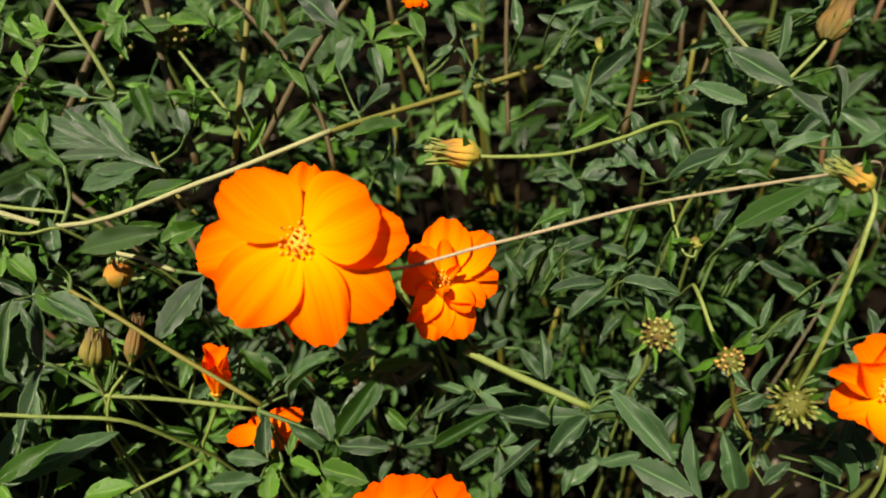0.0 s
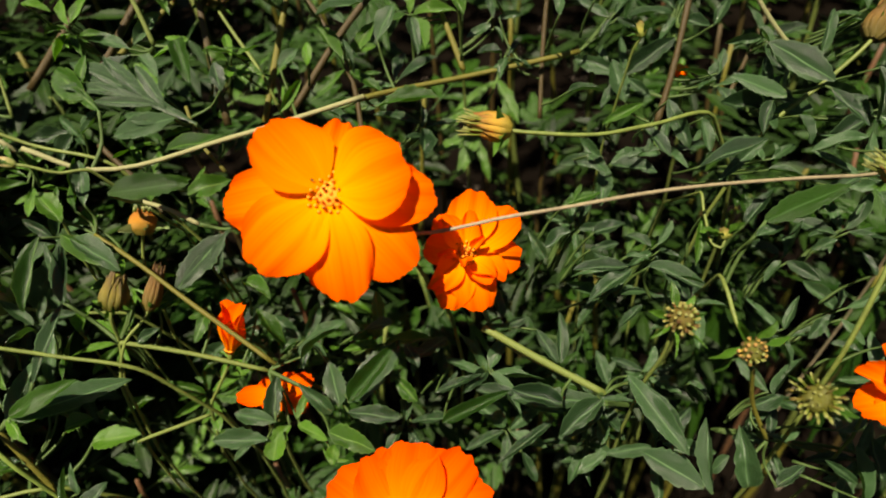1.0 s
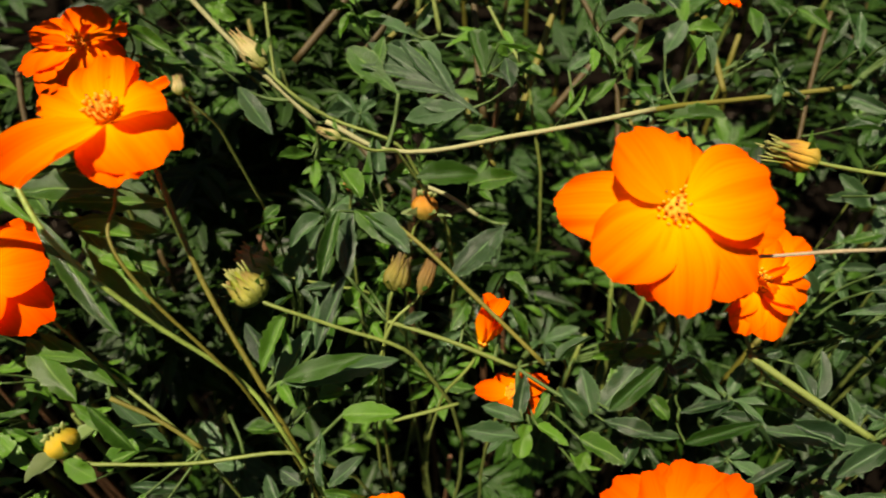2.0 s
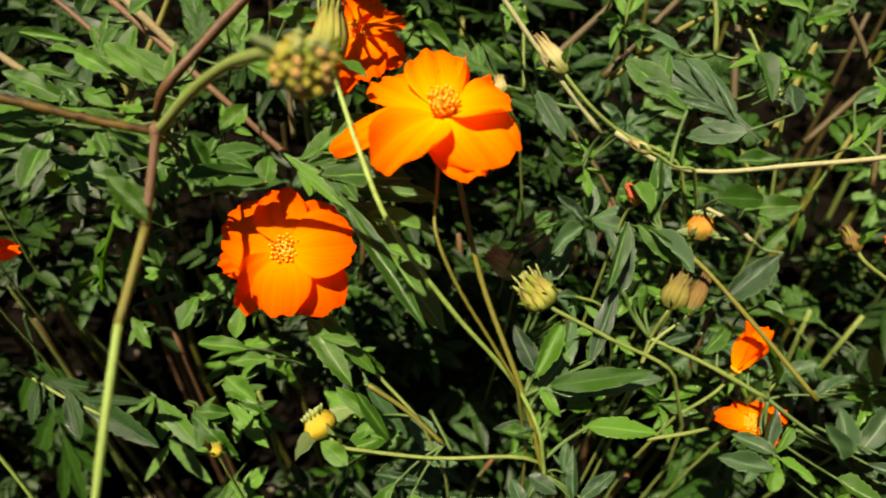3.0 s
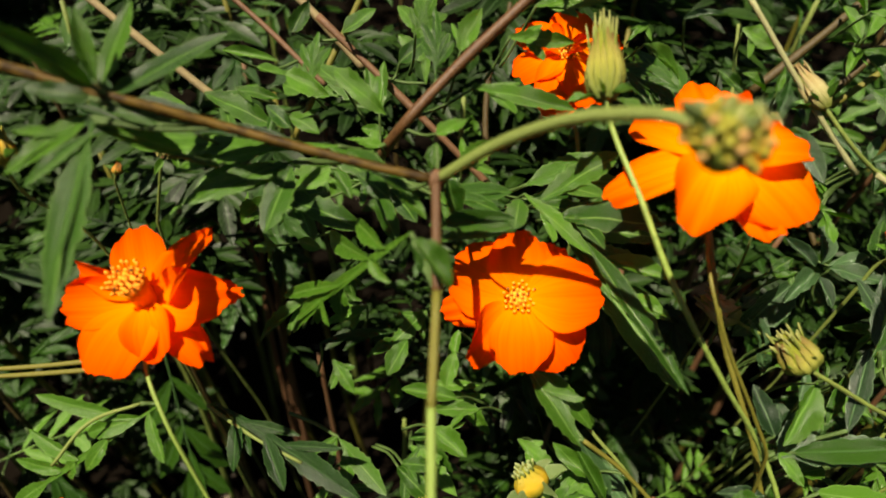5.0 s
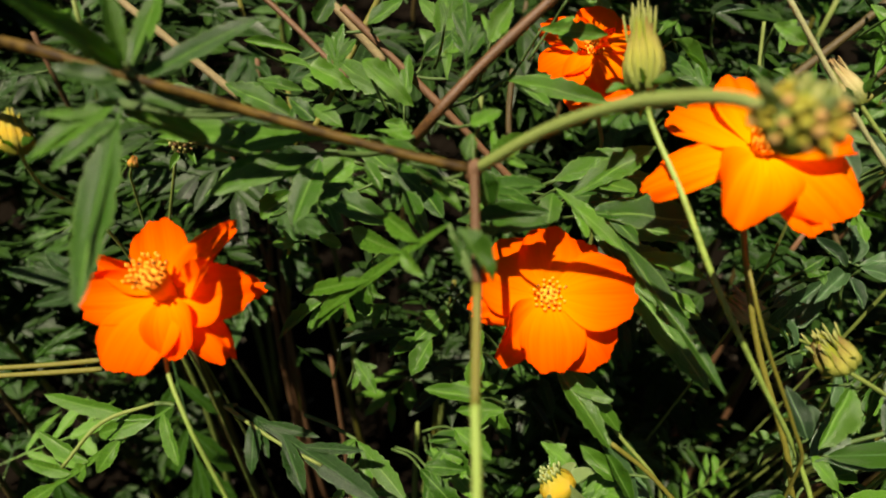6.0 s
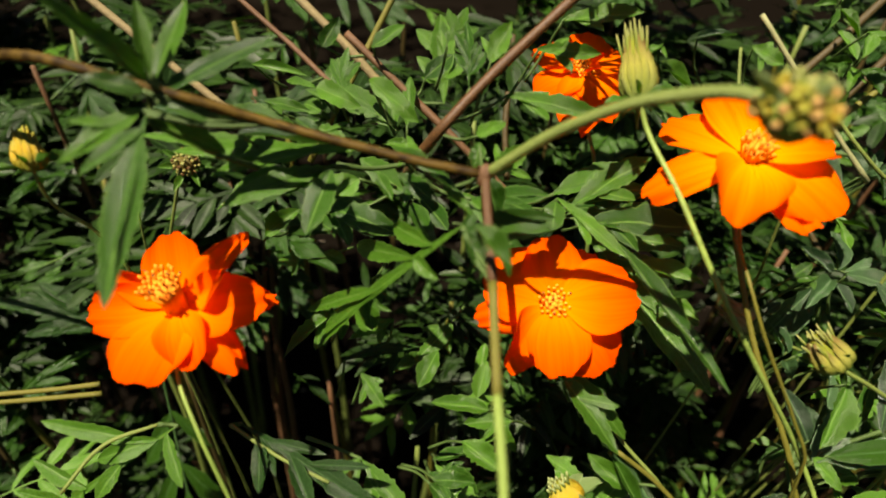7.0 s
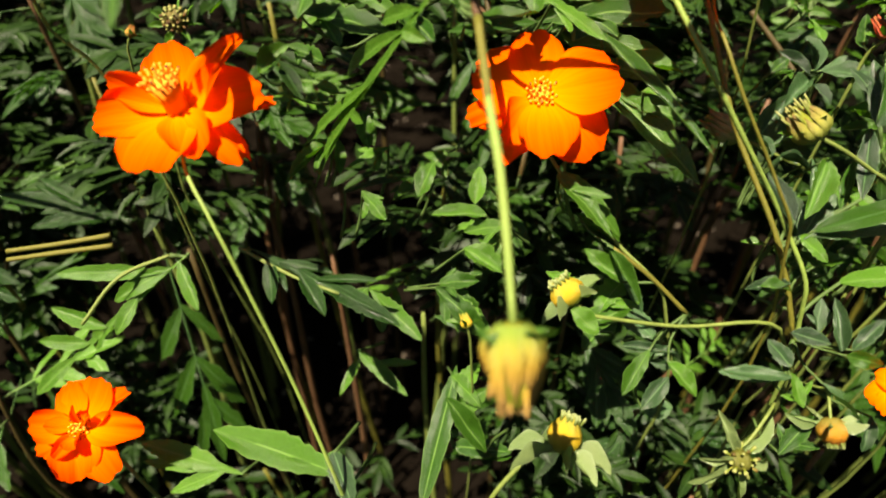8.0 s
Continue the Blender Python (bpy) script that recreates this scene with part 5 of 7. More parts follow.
seed_head((0.2864, -0.0306, 0.4551), (0.1988, -0.5048, 0.8400), 0.0043,
          stem=[(0.2849, -0.0295, 0.4374), (0.2825, -0.0270, 0.4181), (0.2825, -0.0120, 0.2090), (0.2825, 0.0030, -0.0100)], stem_r=0.00060, seed=1, seeds=46, thick=0.11, core_mat=bud_brown,
          label="round drying seed head with dark gaps between seeds")
seed_head((0.3047, -0.0401, 0.4474), (-0.0050, -0.9992, 0.0384), 0.0036,
          stem=[(0.3048, -0.0351, 0.4483), (0.3050, -0.0308, 0.4484), (0.3057, -0.0209, 0.4529), (0.3080, -0.0128, 0.4500), (0.3080, 0.0022, 0.2250), (0.3080, 0.0172, -0.0100)], stem_r=0.00060, seed=2, reach=0.012, spread=0.0, seeds=44, thick=0.12, mat=bud_straw, core_mat=bud_olive,
          label="brown seed head with spread narrow bracts")
seed_head((0.3147, -0.0565, 0.4446), (-0.7017, -0.7007, 0.1289), 0.0047,
          stem=[(0.3285, -0.0502, 0.4355), (0.3482, -0.0475, 0.4188), (0.3482, -0.0325, 0.2094), (0.3482, -0.0175, -0.0100)], stem_r=0.00056, seed=3, spike=0.55, seeds=60, thick=0.075, mat=bud_finger, core_mat=bud_olive,
          label="feathery olive seed head beside an orange flower")
seed_head((0.0115, -0.0187, 0.5454), (0.1930, 0.2918, 0.9368), 0.0057,
          stem=[(0.0088, -0.0181, 0.5455), (-0.0043, -0.0065, 0.5411), (-0.0206, 0.0020, 0.5290), (-0.0361, 0.0061, 0.5134)], stem_mat=stem_green, stem_r=0.00118, seed=4, mat=bud_yellow, reach=0.0120, spread=1.1, spike=0.22, seeds=80, thick=0.12, wide=0.0030, outer=5, core_mat=bud_straw, pale=True,
          label="large olive-brown seed head close to the lens with green bracts")
seed_head((0.0582, -0.0464, 0.3672), (0.1161, -0.9198, 0.3748), 0.0042,
          stem=[(0.0625, -0.0405, 0.3695), (0.0749, -0.0282, 0.3729), (0.0749, -0.0132, 0.1865), (0.0749, 0.0018, -0.0100)], stem_r=0.00054, seed=5, reach=0.018, spread=0.25, seeds=26, thick=0.13, spike=0.6, mat=bud_finger, core_mat=bud_olive, wide=0.0034, outer=6, pale=True,
          label="star-shaped dry seed head with pale bracts")
seed_head((-0.1395, 0.0667, 0.4715), (0.0073, -0.5147, 0.8574), 0.0045,
          stem=[(-0.1439, 0.0683, 0.4657), (-0.1439, 0.0833, 0.2329), (-0.1439, 0.0983, -0.0100)], stem_r=0.00060, seed=6,
          label="small brown dry seed head")
seed_head((0.1510, 0.1262, 0.5103), (0.0578, -0.2555, 0.9651), 0.0063,
          stem=[(0.1535, 0.1200, 0.5042), (0.1565, 0.1152, 0.4997), (0.1678, 0.0972, 0.4824), (0.1778, 0.1122, 0.2412), (0.1878, 0.1272, -0.0100)], stem_r=0.00065, seed=7,
          label="dark brown seed head in shade")

# ---- large cut leaves in front ----
cut_leaf(leaf_green, (-0.0399, -0.0051, 0.5071), (-0.0925, 0.0189, 0.4322), (-0.81, -0.37, 0.45), 0.040, [(0.38, 0.00, 1.00, 0.083), (0.42, 0.11, 0.91, 0.055), (0.55, -0.11, 0.47, 0.042), (0.20, 0.27, 0.67, 0.074), (0.12, 0.17, 0.33, 0.061), (0.20, -0.08, 0.14, 0.048)])
cut_leaf(leaf_deep_shaded, (-0.0398, -0.0062, 0.5060), (-0.0318, -0.0107, 0.4965), (0.42, -0.64, 0.65), 0.098, [(0.00, 0.00, 1.00, 0.412)])
cut_leaf(leaf_green, (-0.0034, 0.0459, 0.4759), (0.0406, 0.0055, 0.4422), (0.07, -0.59, 0.80), 0.068, [(0.25, 0.00, 1.00, 0.201), (0.42, -0.17, 0.73, 0.125), (0.10, -0.39, 0.42, 0.125), (0.22, -0.26, 0.52, 0.110)])
cut_leaf(leaf_green, (-0.0116, 0.0482, 0.4824), (0.0121, 0.0542, 0.4928), (-0.21, -0.57, 0.79), 0.071, [(0.00, 0.00, 1.00, 0.355), (0.20, 0.40, 1.07, 0.245)])
# this leaf's partial shade is put into its colour by the deep green
cut_leaf(leaf_deep_shaded, (-0.1037, -0.0062, 0.4243), (-0.0536, -0.0249, 0.4107), (0.17, -0.23, 0.96), 0.060, [(0.42, 0.00, 1.00, 0.152), (0.14, 0.25, 0.32, 0.099), (0.16, 0.13, 0.34, 0.059), (0.34, 0.19, 0.62, 0.112), (0.20, -0.11, 0.51, 0.072), (0.45, -0.17, 0.77, 0.072)])
cut_leaf(leaf_green, (-0.0678, -0.0004, 0.4008), (-0.0478, -0.0145, 0.3894), (0.27, -0.35, 0.90), 0.061, [(0.05, 0.00, 1.00, 0.293), (0.20, 0.29, 0.56, 0.219), (0.00, 0.38, 0.28, 0.102), (0.00, 0.42, -0.05, 0.117)])
cut_leaf(leaf_green, (-0.0622, 0.0224, 0.5090), (-0.1161, 0.0190, 0.5052), (-0.03, -0.52, 0.86), 0.059, [(0.35, 0.00, 1.00, 0.114), (0.40, 0.11, 1.19, 0.092), (0.50, -0.13, 0.80, 0.087), (0.28, -0.10, 0.65, 0.071)])
cut_leaf(leaf_green, (-0.0742, 0.0253, 0.5017), (-0.0993, 0.0056, 0.5001), (0.29, -0.44, 0.85), 0.061, [(0.15, 0.00, 1.00, 0.246), (0.10, -0.05, 0.59, 0.182)])
cut_leaf(leaf_green, (-0.0746, 0.0213, 0.5039), (-0.0781, 0.0026, 0.4957), (0.26, -0.43, 0.87), 0.120, [(0.10, 0.00, 1.00, 0.406)])
cut_leaf(leaf_green, (-0.0728, 0.0470, 0.4834), (-0.0849, 0.0346, 0.4819), (0.30, -0.39, 0.87), 0.172, [(0.05, 0.00, 1.00, 0.580)])
cut_leaf(leaf_green, (-0.0728, 0.0471, 0.4906), (-0.0549, 0.0396, 0.4828), (0.17, -0.49, 0.86), 0.122, [(0.00, 0.00, 1.00, 0.400)])
cut_leaf(leaf_green, (-0.0529, 0.0400, 0.4825), (-0.0438, 0.0312, 0.4788), (0.01, -0.37, 0.93), 0.160, [(0.00, 0.00, 1.00, 0.533)])
cut_leaf(leaf_green, (-0.0500, 0.1022, 0.4844), (-0.0537, 0.1206, 0.5132), (0.16, -0.82, 0.55), 0.129, [(0.30, 0.00, 1.00, 0.310), (0.25, -0.29, 0.53, 0.202), (0.30, -0.24, 0.31, 0.155), (0.30, 0.29, 0.54, 0.214), (0.55, -0.28, 0.83, 0.202)])
cut_leaf(leaf_green, (-0.0656, 0.0845, 0.4809), (-0.0888, 0.0911, 0.4956), (0.31, -0.59, 0.75), 0.081, [(0.10, 0.00, 1.00, 0.347), (0.30, -0.31, 1.25, 0.236), (0.05, 0.52, 0.53, 0.194)])
cut_leaf(leaf_green, (-0.0947, 0.0886, 0.4847), (-0.0905, 0.1045, 0.4999), (0.20, -0.70, 0.68), 0.107, [(0.00, 0.00, 1.00, 0.329), (0.00, -0.31, 0.04, 0.329)])
cut_leaf(leaf_green, (-0.0031, 0.0072, 0.4452), (0.0182, -0.0025, 0.4275), (0.36, -0.57, 0.74), 0.076, [(0.00, 0.00, 1.00, 0.227)])
cut_leaf(leaf_grey, (0.0128, -0.0019, 0.4232), (0.0302, -0.0115, 0.4000), (0.43, -0.68, 0.60), 0.053, [(0.00, 0.00, 1.00, 0.200)])
cut_leaf(leaf_green, (0.0299, 0.0191, 0.3683), (0.0160, 0.0066, 0.3602), (-0.20, -0.37, 0.91), 0.148, [(0.00, 0.00, 1.00, 0.641)])
cut_leaf(leaf_grey, (0.0760, -0.0051, 0.4296), (0.1138, 0.0001, 0.4349), (-0.10, -0.25, 0.96), 0.066, [(0.00, 0.00, 1.00, 0.264)])
cut_leaf(leaf_grey, (0.0732, -0.0046, 0.4273), (0.0845, 0.0084, 0.4417), (-0.43, -0.48, 0.77), 0.109, [(0.00, 0.00, 1.00, 0.419)])
cut_leaf(leaf_grey, (0.0718, 0.0002, 0.4314), (0.0632, 0.0083, 0.4448), (0.12, -0.82, 0.57), 0.089, [(0.00, 0.00, 1.00, 0.422)])
cut_leaf(leaf_grey, (0.0877, -0.0018, 0.4413), (0.0960, 0.0197, 0.4557), (-0.35, -0.42, 0.84), 0.060, [(0.00, 0.00, 1.00, 0.255)])
cut_leaf(leaf_grey, (0.0981, 0.0185, 0.4548), (0.0985, 0.0356, 0.4713), (-0.35, -0.65, 0.68), 0.065, [(0.00, 0.00, 1.00, 0.329), (0.40, -0.30, 0.90, 0.188)])
cut_leaf(leaf_green, (0.0926, -0.0055, 0.4099), (0.1130, -0.0118, 0.4196), (-0.47, -0.19, 0.86), 0.116, [(0.00, 0.00, 1.00, 0.385)])
cut_leaf(leaf_green, (0.1173, 0.0641, 0.4972), (0.0981, 0.0868, 0.5050), (-0.33, -0.54, 0.77), 0.142, [(0.30, 0.00, 1.00, 0.368), (0.30, -0.11, 0.58, 0.224), (0.40, 0.37, 0.71, 0.197)])
cut_leaf(leaf_green, (0.0532, 0.1084, 0.4847), (0.0229, 0.1225, 0.4896), (-0.14, -0.58, 0.80), 0.116, [(0.30, 0.00, 1.00, 0.279), (0.30, 0.29, 0.89, 0.215), (0.20, 0.29, 0.43, 0.190), (0.25, -0.18, 0.54, 0.177)])
cut_leaf(leaf_grey, (0.0648, 0.0600, 0.5037), (0.0754, 0.0491, 0.4921), (-0.08, -0.76, 0.64), 0.081, [(0.00, 0.00, 1.00, 0.385)])
cut_leaf(leaf_deep_shaded, (-0.0394, 0.0248, 0.4827), (-0.0133, 0.0255, 0.4863), (-0.10, -0.48, 0.87), 0.074, [(0.00, 0.00, 1.00, 0.285)])
cut_leaf(leaf_green, (-0.0386, 0.0259, 0.4931), (-0.0173, 0.0249, 0.4981), (-0.22, -0.50, 0.84), 0.075, [(0.10, 0.00, 1.00, 0.284), (0.20, -0.32, 0.33, 0.193), (0.30, 0.27, 0.86, 0.219)])
cut_leaf(leaf_green, (-0.0405, 0.0319, 0.4912), (-0.0252, 0.0200, 0.4839), (0.06, -0.46, 0.89), 0.094, [(0.00, 0.00, 1.00, 0.282)])
cut_leaf(leaf_green, (-0.1220, -0.0087, 0.4241), (-0.1839, -0.0306, 0.3769), (-0.24, -0.72, 0.65), 0.028, [(0.72, 0.00, 1.00, 0.083), (0.62, 0.16, 0.82, 0.078), (0.50, 0.24, 0.69, 0.078), (0.52, -0.03, 0.62, 0.088), (0.10, 0.08, 0.43, 0.097), (0.30, -0.06, 0.47, 0.078), (0.05, -0.21, 0.10, 0.068), (0.12, 0.36, 0.61, 0.078)])
cut_leaf(leaf_green, (-0.0697, -0.0505, 0.3594), (-0.1231, -0.0339, 0.3651), (0.02, -0.25, 0.97), 0.085, [(0.10, 0.00, 1.00, 0.246), (0.30, 0.07, 0.64, 0.136), (0.20, 0.12, 0.16, 0.102)])
cut_leaf(leaf_green, (-0.1162, -0.0374, 0.3381), (-0.1532, -0.0326, 0.3521), (0.31, -0.29, 0.91), 0.100, [(0.20, 0.00, 1.00, 0.240), (0.20, -0.14, 0.90, 0.164), (0.15, -0.32, 0.55, 0.164)])
cut_leaf(leaf_green, (-0.0763, 0.0043, 0.3609), (-0.0549, -0.0095, 0.3499), (0.17, -0.44, 0.88), 0.063, [(0.00, 0.00, 1.00, 0.227), (0.10, 0.63, 0.26, 0.152), (0.30, -0.47, 0.80, 0.136)])
cut_leaf(leaf_grey, (0.0700, -0.0328, 0.3935), (0.0530, -0.0237, 0.3855), (-0.51, -0.23, 0.83), 0.082, [(0.00, 0.00, 1.00, 0.309)])
cut_leaf(leaf_grey, (0.0709, -0.0304, 0.3961), (0.0660, -0.0217, 0.3997), (-0.23, -0.49, 0.84), 0.161, [(0.00, 0.00, 1.00, 0.604)])
cut_leaf(leaf_grey, (0.0806, -0.0286, 0.4052), (0.0717, -0.0221, 0.4036), (-0.38, -0.32, 0.87), 0.154, [(0.00, 0.00, 1.00, 0.578)])
cut_leaf(leaf_grey, (0.0543, -0.0062, 0.3389), (0.0436, -0.0061, 0.3345), (-0.36, -0.33, 0.87), 0.180, [(0.00, 0.00, 1.00, 0.898)])
cut_leaf(leaf_grey, (0.1462, 0.0644, 0.4873), (0.1070, 0.0824, 0.5101), (0.22, -0.54, 0.81), 0.085, [(0.30, 0.00, 1.00, 0.195), (0.45, -0.20, 0.95, 0.110), (0.30, -0.21, 0.66, 0.102), (0.42, 0.14, 0.82, 0.127), (0.25, 0.20, 0.61, 0.110)])
cut_leaf(leaf_grey, (0.1399, 0.0646, 0.4909), (0.1189, 0.0605, 0.4901), (0.08, -0.58, 0.81), 0.078, [(0.00, 0.00, 1.00, 0.450), (0.30, 0.28, 0.74, 0.244)])
cut_leaf(leaf_grey, (0.1535, 0.0344, 0.4628), (0.1326, 0.0190, 0.4525), (0.03, -0.59, 0.81), 0.125, [(0.10, 0.00, 1.00, 0.381), (0.25, -0.27, 0.52, 0.177)])
cut_leaf(leaf_grey, (0.0855, 0.0500, 0.4518), (0.0698, 0.0391, 0.4292), (-0.04, -0.89, 0.45), 0.088, [(0.00, 0.00, 1.00, 0.492)])
cut_leaf(leaf_deep_shaded, (0.1225, 0.0321, 0.4853), (0.1447, 0.0408, 0.4812), (0.33, -0.46, 0.82), 0.085, [(0.00, 0.00, 1.00, 0.392)])
cut_leaf(leaf_grey, (0.1832, -0.0108, 0.4137), (0.2039, 0.0070, 0.4203), (0.02, -0.37, 0.93), 0.075, [(0.00, 0.00, 1.00, 0.422)])
cut_leaf(leaf_grey, (0.1801, -0.0117, 0.4137), (0.1784, 0.0015, 0.4227), (0.14, -0.54, 0.83), 0.132, [(0.00, 0.00, 1.00, 0.555)])
cut_leaf(leaf_grey, (0.2752, -0.0302, 0.4266), (0.2908, -0.0451, 0.4109), (0.15, -0.64, 0.75), 0.076, [(0.00, 0.00, 1.00, 0.363)])
cut_leaf(leaf_grey, (0.2912, -0.0586, 0.4045), (0.2758, -0.0461, 0.4109), (0.05, -0.40, 0.91), 0.099, [(0.00, 0.00, 1.00, 0.535)])
cut_leaf(leaf_grey, (0.2679, -0.0308, 0.4178), (0.2389, -0.0171, 0.4094), (-0.35, -0.17, 0.92), 0.050, [(0.00, 0.00, 1.00, 0.223)])
cut_leaf(leaf_grey, (0.2677, -0.0314, 0.4175), (0.2510, -0.0360, 0.4093), (-0.35, -0.32, 0.88), 0.085, [(0.00, 0.00, 1.00, 0.403)])
cut_leaf(leaf_grey, (0.3551, 0.0232, 0.4917), (0.3431, 0.0435, 0.4982), (-0.38, -0.48, 0.80), 0.090, [(0.00, 0.00, 1.00, 0.415)])
cut_leaf(leaf_grey, (0.3441, 0.0281, 0.4851), (0.3320, 0.0426, 0.4886), (-0.34, -0.47, 0.81), 0.115, [(0.00, 0.00, 1.00, 0.367)])
cut_leaf(leaf_deep_shaded, (0.3307, 0.0021, 0.4555), (0.3518, -0.0022, 0.4706), (-0.60, -0.32, 0.74), 0.081, [(0.00, 0.00, 1.00, 0.357)])

cut_leaf(leaf_grey, (-0.0768, -0.0459, 0.3691), (-0.0686, -0.0626, 0.3645), (0.08, -0.23, 0.97), 0.104, [(0.00, 0.00, 1.00, 0.456)])
cut_leaf(leaf_green, (-0.0472, -0.0615, 0.3628), (-0.0359, -0.0190, 0.3834), (-0.02, -0.43, 0.90), 0.041, [(0.00, 0.00, 1.00, 0.179)])
cut_leaf(leaf_green, (-0.0373, -0.0397, 0.3630), (-0.0175, -0.0442, 0.3674), (-0.26, -0.26, 0.93), 0.098, [(0.00, 0.00, 1.00, 0.391)])
cut_leaf(leaf_green, (-0.0394, -0.0229, 0.3619), (-0.0268, -0.0098, 0.3719), (-0.15, -0.51, 0.85), 0.078, [(0.00, 0.00, 1.00, 0.374), (0.10, 0.36, 0.53, 0.225)])
cut_leaf(leaf_green, (-0.0443, 0.0133, 0.3717), (-0.0232, 0.0080, 0.3676), (0.07, -0.44, 0.90), 0.063, [(0.00, 0.00, 1.00, 0.282), (0.10, -0.41, 0.53, 0.188)])
cut_leaf(leaf_grey, (0.0399, -0.0016, 0.3761), (0.0278, 0.0140, 0.3782), (-0.25, -0.32, 0.91), 0.094, [(0.00, 0.00, 1.00, 0.538)])
cut_leaf(leaf_grey, (0.0489, -0.0043, 0.3712), (0.0294, 0.0022, 0.3681), (-0.26, -0.36, 0.90), 0.091, [(0.00, 0.00, 1.00, 0.294)])

# the leaf whorl near the lens
cut_leaf(leaf_green, (-0.1087, 0.0004, 0.5257), (-0.1027, -0.0399, 0.5115), (0.25, -0.35, 0.90), 0.052, [(0.15, 0.00, 1.00, 0.182), (0.10, 0.21, 0.41, 0.091)])
cut_leaf(leaf_green, (-0.1095, 0.0004, 0.5266), (-0.1183, -0.0172, 0.5244), (0.45, -0.33, 0.83), 0.069, [(0.00, 0.00, 1.00, 0.248), (0.35, 0.27, 0.66, 0.142)])
cut_leaf(leaf_green, (-0.1076, 0.0040, 0.5284), (-0.0883, 0.0302, 0.5342), (0.37, -0.46, 0.81), 0.042, [(0.00, 0.00, 1.00, 0.167)])
cut_leaf(leaf_green, (-0.1083, 0.0031, 0.5275), (-0.0931, 0.0113, 0.5198), (0.58, -0.40, 0.71), 0.071, [(0.00, 0.00, 1.00, 0.328)])
cut_leaf(leaf_green, (-0.1097, 0.0011, 0.5236), (-0.0975, 0.0114, 0.5114), (0.78, -0.25, 0.57), 0.082, [(0.00, 0.00, 1.00, 0.343)])
cut_leaf(leaf_green, (-0.1086, 0.0037, 0.5315), (-0.1117, -0.0122, 0.5537), (0.99, -0.03, 0.11), 0.054, [(0.00, 0.00, 1.00, 0.242)])
cut_leaf(leaf_green, (-0.1090, 0.0025, 0.5296), (-0.1163, -0.0053, 0.5355), (0.75, -0.23, 0.63), 0.108, [(0.00, 0.00, 1.00, 0.431)])
cut_leaf(leaf_green, (-0.1079, 0.0052, 0.5308), (-0.1045, 0.0206, 0.5439), (0.32, -0.65, 0.69), 0.066, [(0.00, 0.00, 1.00, 0.239)])
cut_leaf(leaf_green, (-0.1081, 0.0046, 0.5323), (-0.1084, 0.0071, 0.5468), (0.49, -0.86, 0.16), 0.089, [(0.00, 0.00, 1.00, 0.285)])

# leafy shoot top, added to throw shade on the flower behind the bud
shoot([(0.0065, 0.0720, 0.5566), (0.0000, 0.0770, 0.5640), (-0.0150, 0.0800, 0.5670)], 0.0014, 0.0010, stem_umber)
rosette("lobed", (-0.0150, 0.0800, 0.5670), (0.02, 0.05, 1.0), 7, 0.0400, 611)
rosette("lobed", (-0.0130, 0.0820, 0.5580), (0.00, 0.10, 1.0), 6, 0.0340, 612)

# ---- leaves in front ----
leaf("lance", (0.1541, 0.0612, 0.4828), (0.1354, 0.0567, 0.4836), 0.0052, (0.46, -0.04, 0.55))
leaf("grey", (0.1097, 0.0392, 0.4779), (0.1086, 0.0516, 0.4877), 0.0052, (0.20, -0.01, 1.08))
leaf("lance", (0.1401, 0.0455, 0.4717), (0.1567, 0.0432, 0.4771), 0.0067, (-0.17, -0.33, 0.58))
leaf("grey", (0.1931, 0.0928, 0.5087), (0.2111, 0.0905, 0.5122), 0.0075, (0.08, -0.14, 0.78))
leaf("grey", (0.2269, 0.0819, 0.5071), (0.2269, 0.0686, 0.4989), 0.0049, (0.02, -0.48, 0.89))
leaf("grey", (0.2133, 0.0804, 0.5010), (0.2211, 0.0885, 0.5109), 0.0069, (-0.08, -0.39, 1.01))
leaf("grey", (0.2063, 0.1005, 0.5239), (0.2176, 0.0874, 0.5158), 0.0090, (0.03, -0.36, 0.52))
leaf("lance", (0.2459, 0.0810, 0.5061), (0.2437, 0.0884, 0.5141), 0.0053, (0.26, -0.61, 0.89))
leaf("lance", (0.2101, 0.0603, 0.4859), (0.2318, 0.0586, 0.4900), 0.0048, (-0.25, -0.12, 0.78))
leaf("grey", (0.1916, 0.0636, 0.4861), (0.2018, 0.0558, 0.4819), 0.0040, (0.41, -0.55, 0.69))
leaf("grey", (0.2014, 0.0828, 0.5026), (0.2037, 0.0741, 0.4924), 0.0041, (0.34, -0.42, 0.43))
leaf("lance", (0.1527, 0.0838, 0.5058), (0.1691, 0.0749, 0.5039), 0.0052, (0.35, -0.15, 0.78))
leaf("deep", (0.1431, 0.0871, 0.5087), (0.1471, 0.0705, 0.4996), 0.0062, (0.20, -0.79, 0.85))
leaf("lance", (0.1098, 0.1037, 0.5265), (0.1058, 0.1120, 0.5341), 0.0051, (-0.15, -0.80, 0.86))
leaf("lance", (0.1895, 0.0931, 0.5154), (0.1944, 0.1008, 0.5251), 0.0044, (0.35, -0.52, 1.01))
leaf("lance", (0.1754, 0.0629, 0.4875), (0.1845, 0.0719, 0.4954), 0.0034, (0.25, -0.76, 0.71))
leaf("lance", (0.1473, 0.0880, 0.5083), (0.1338, 0.0826, 0.5050), 0.0052, (-0.10, -0.51, 0.67))
leaf("grey", (0.1773, 0.0753, 0.4983), (0.1855, 0.0776, 0.5034), 0.0048, (-0.10, -0.56, 0.73))
leaf("lance", (0.1871, 0.0775, 0.4970), (0.1882, 0.0849, 0.5029), 0.0039, (0.18, -0.84, 0.99))
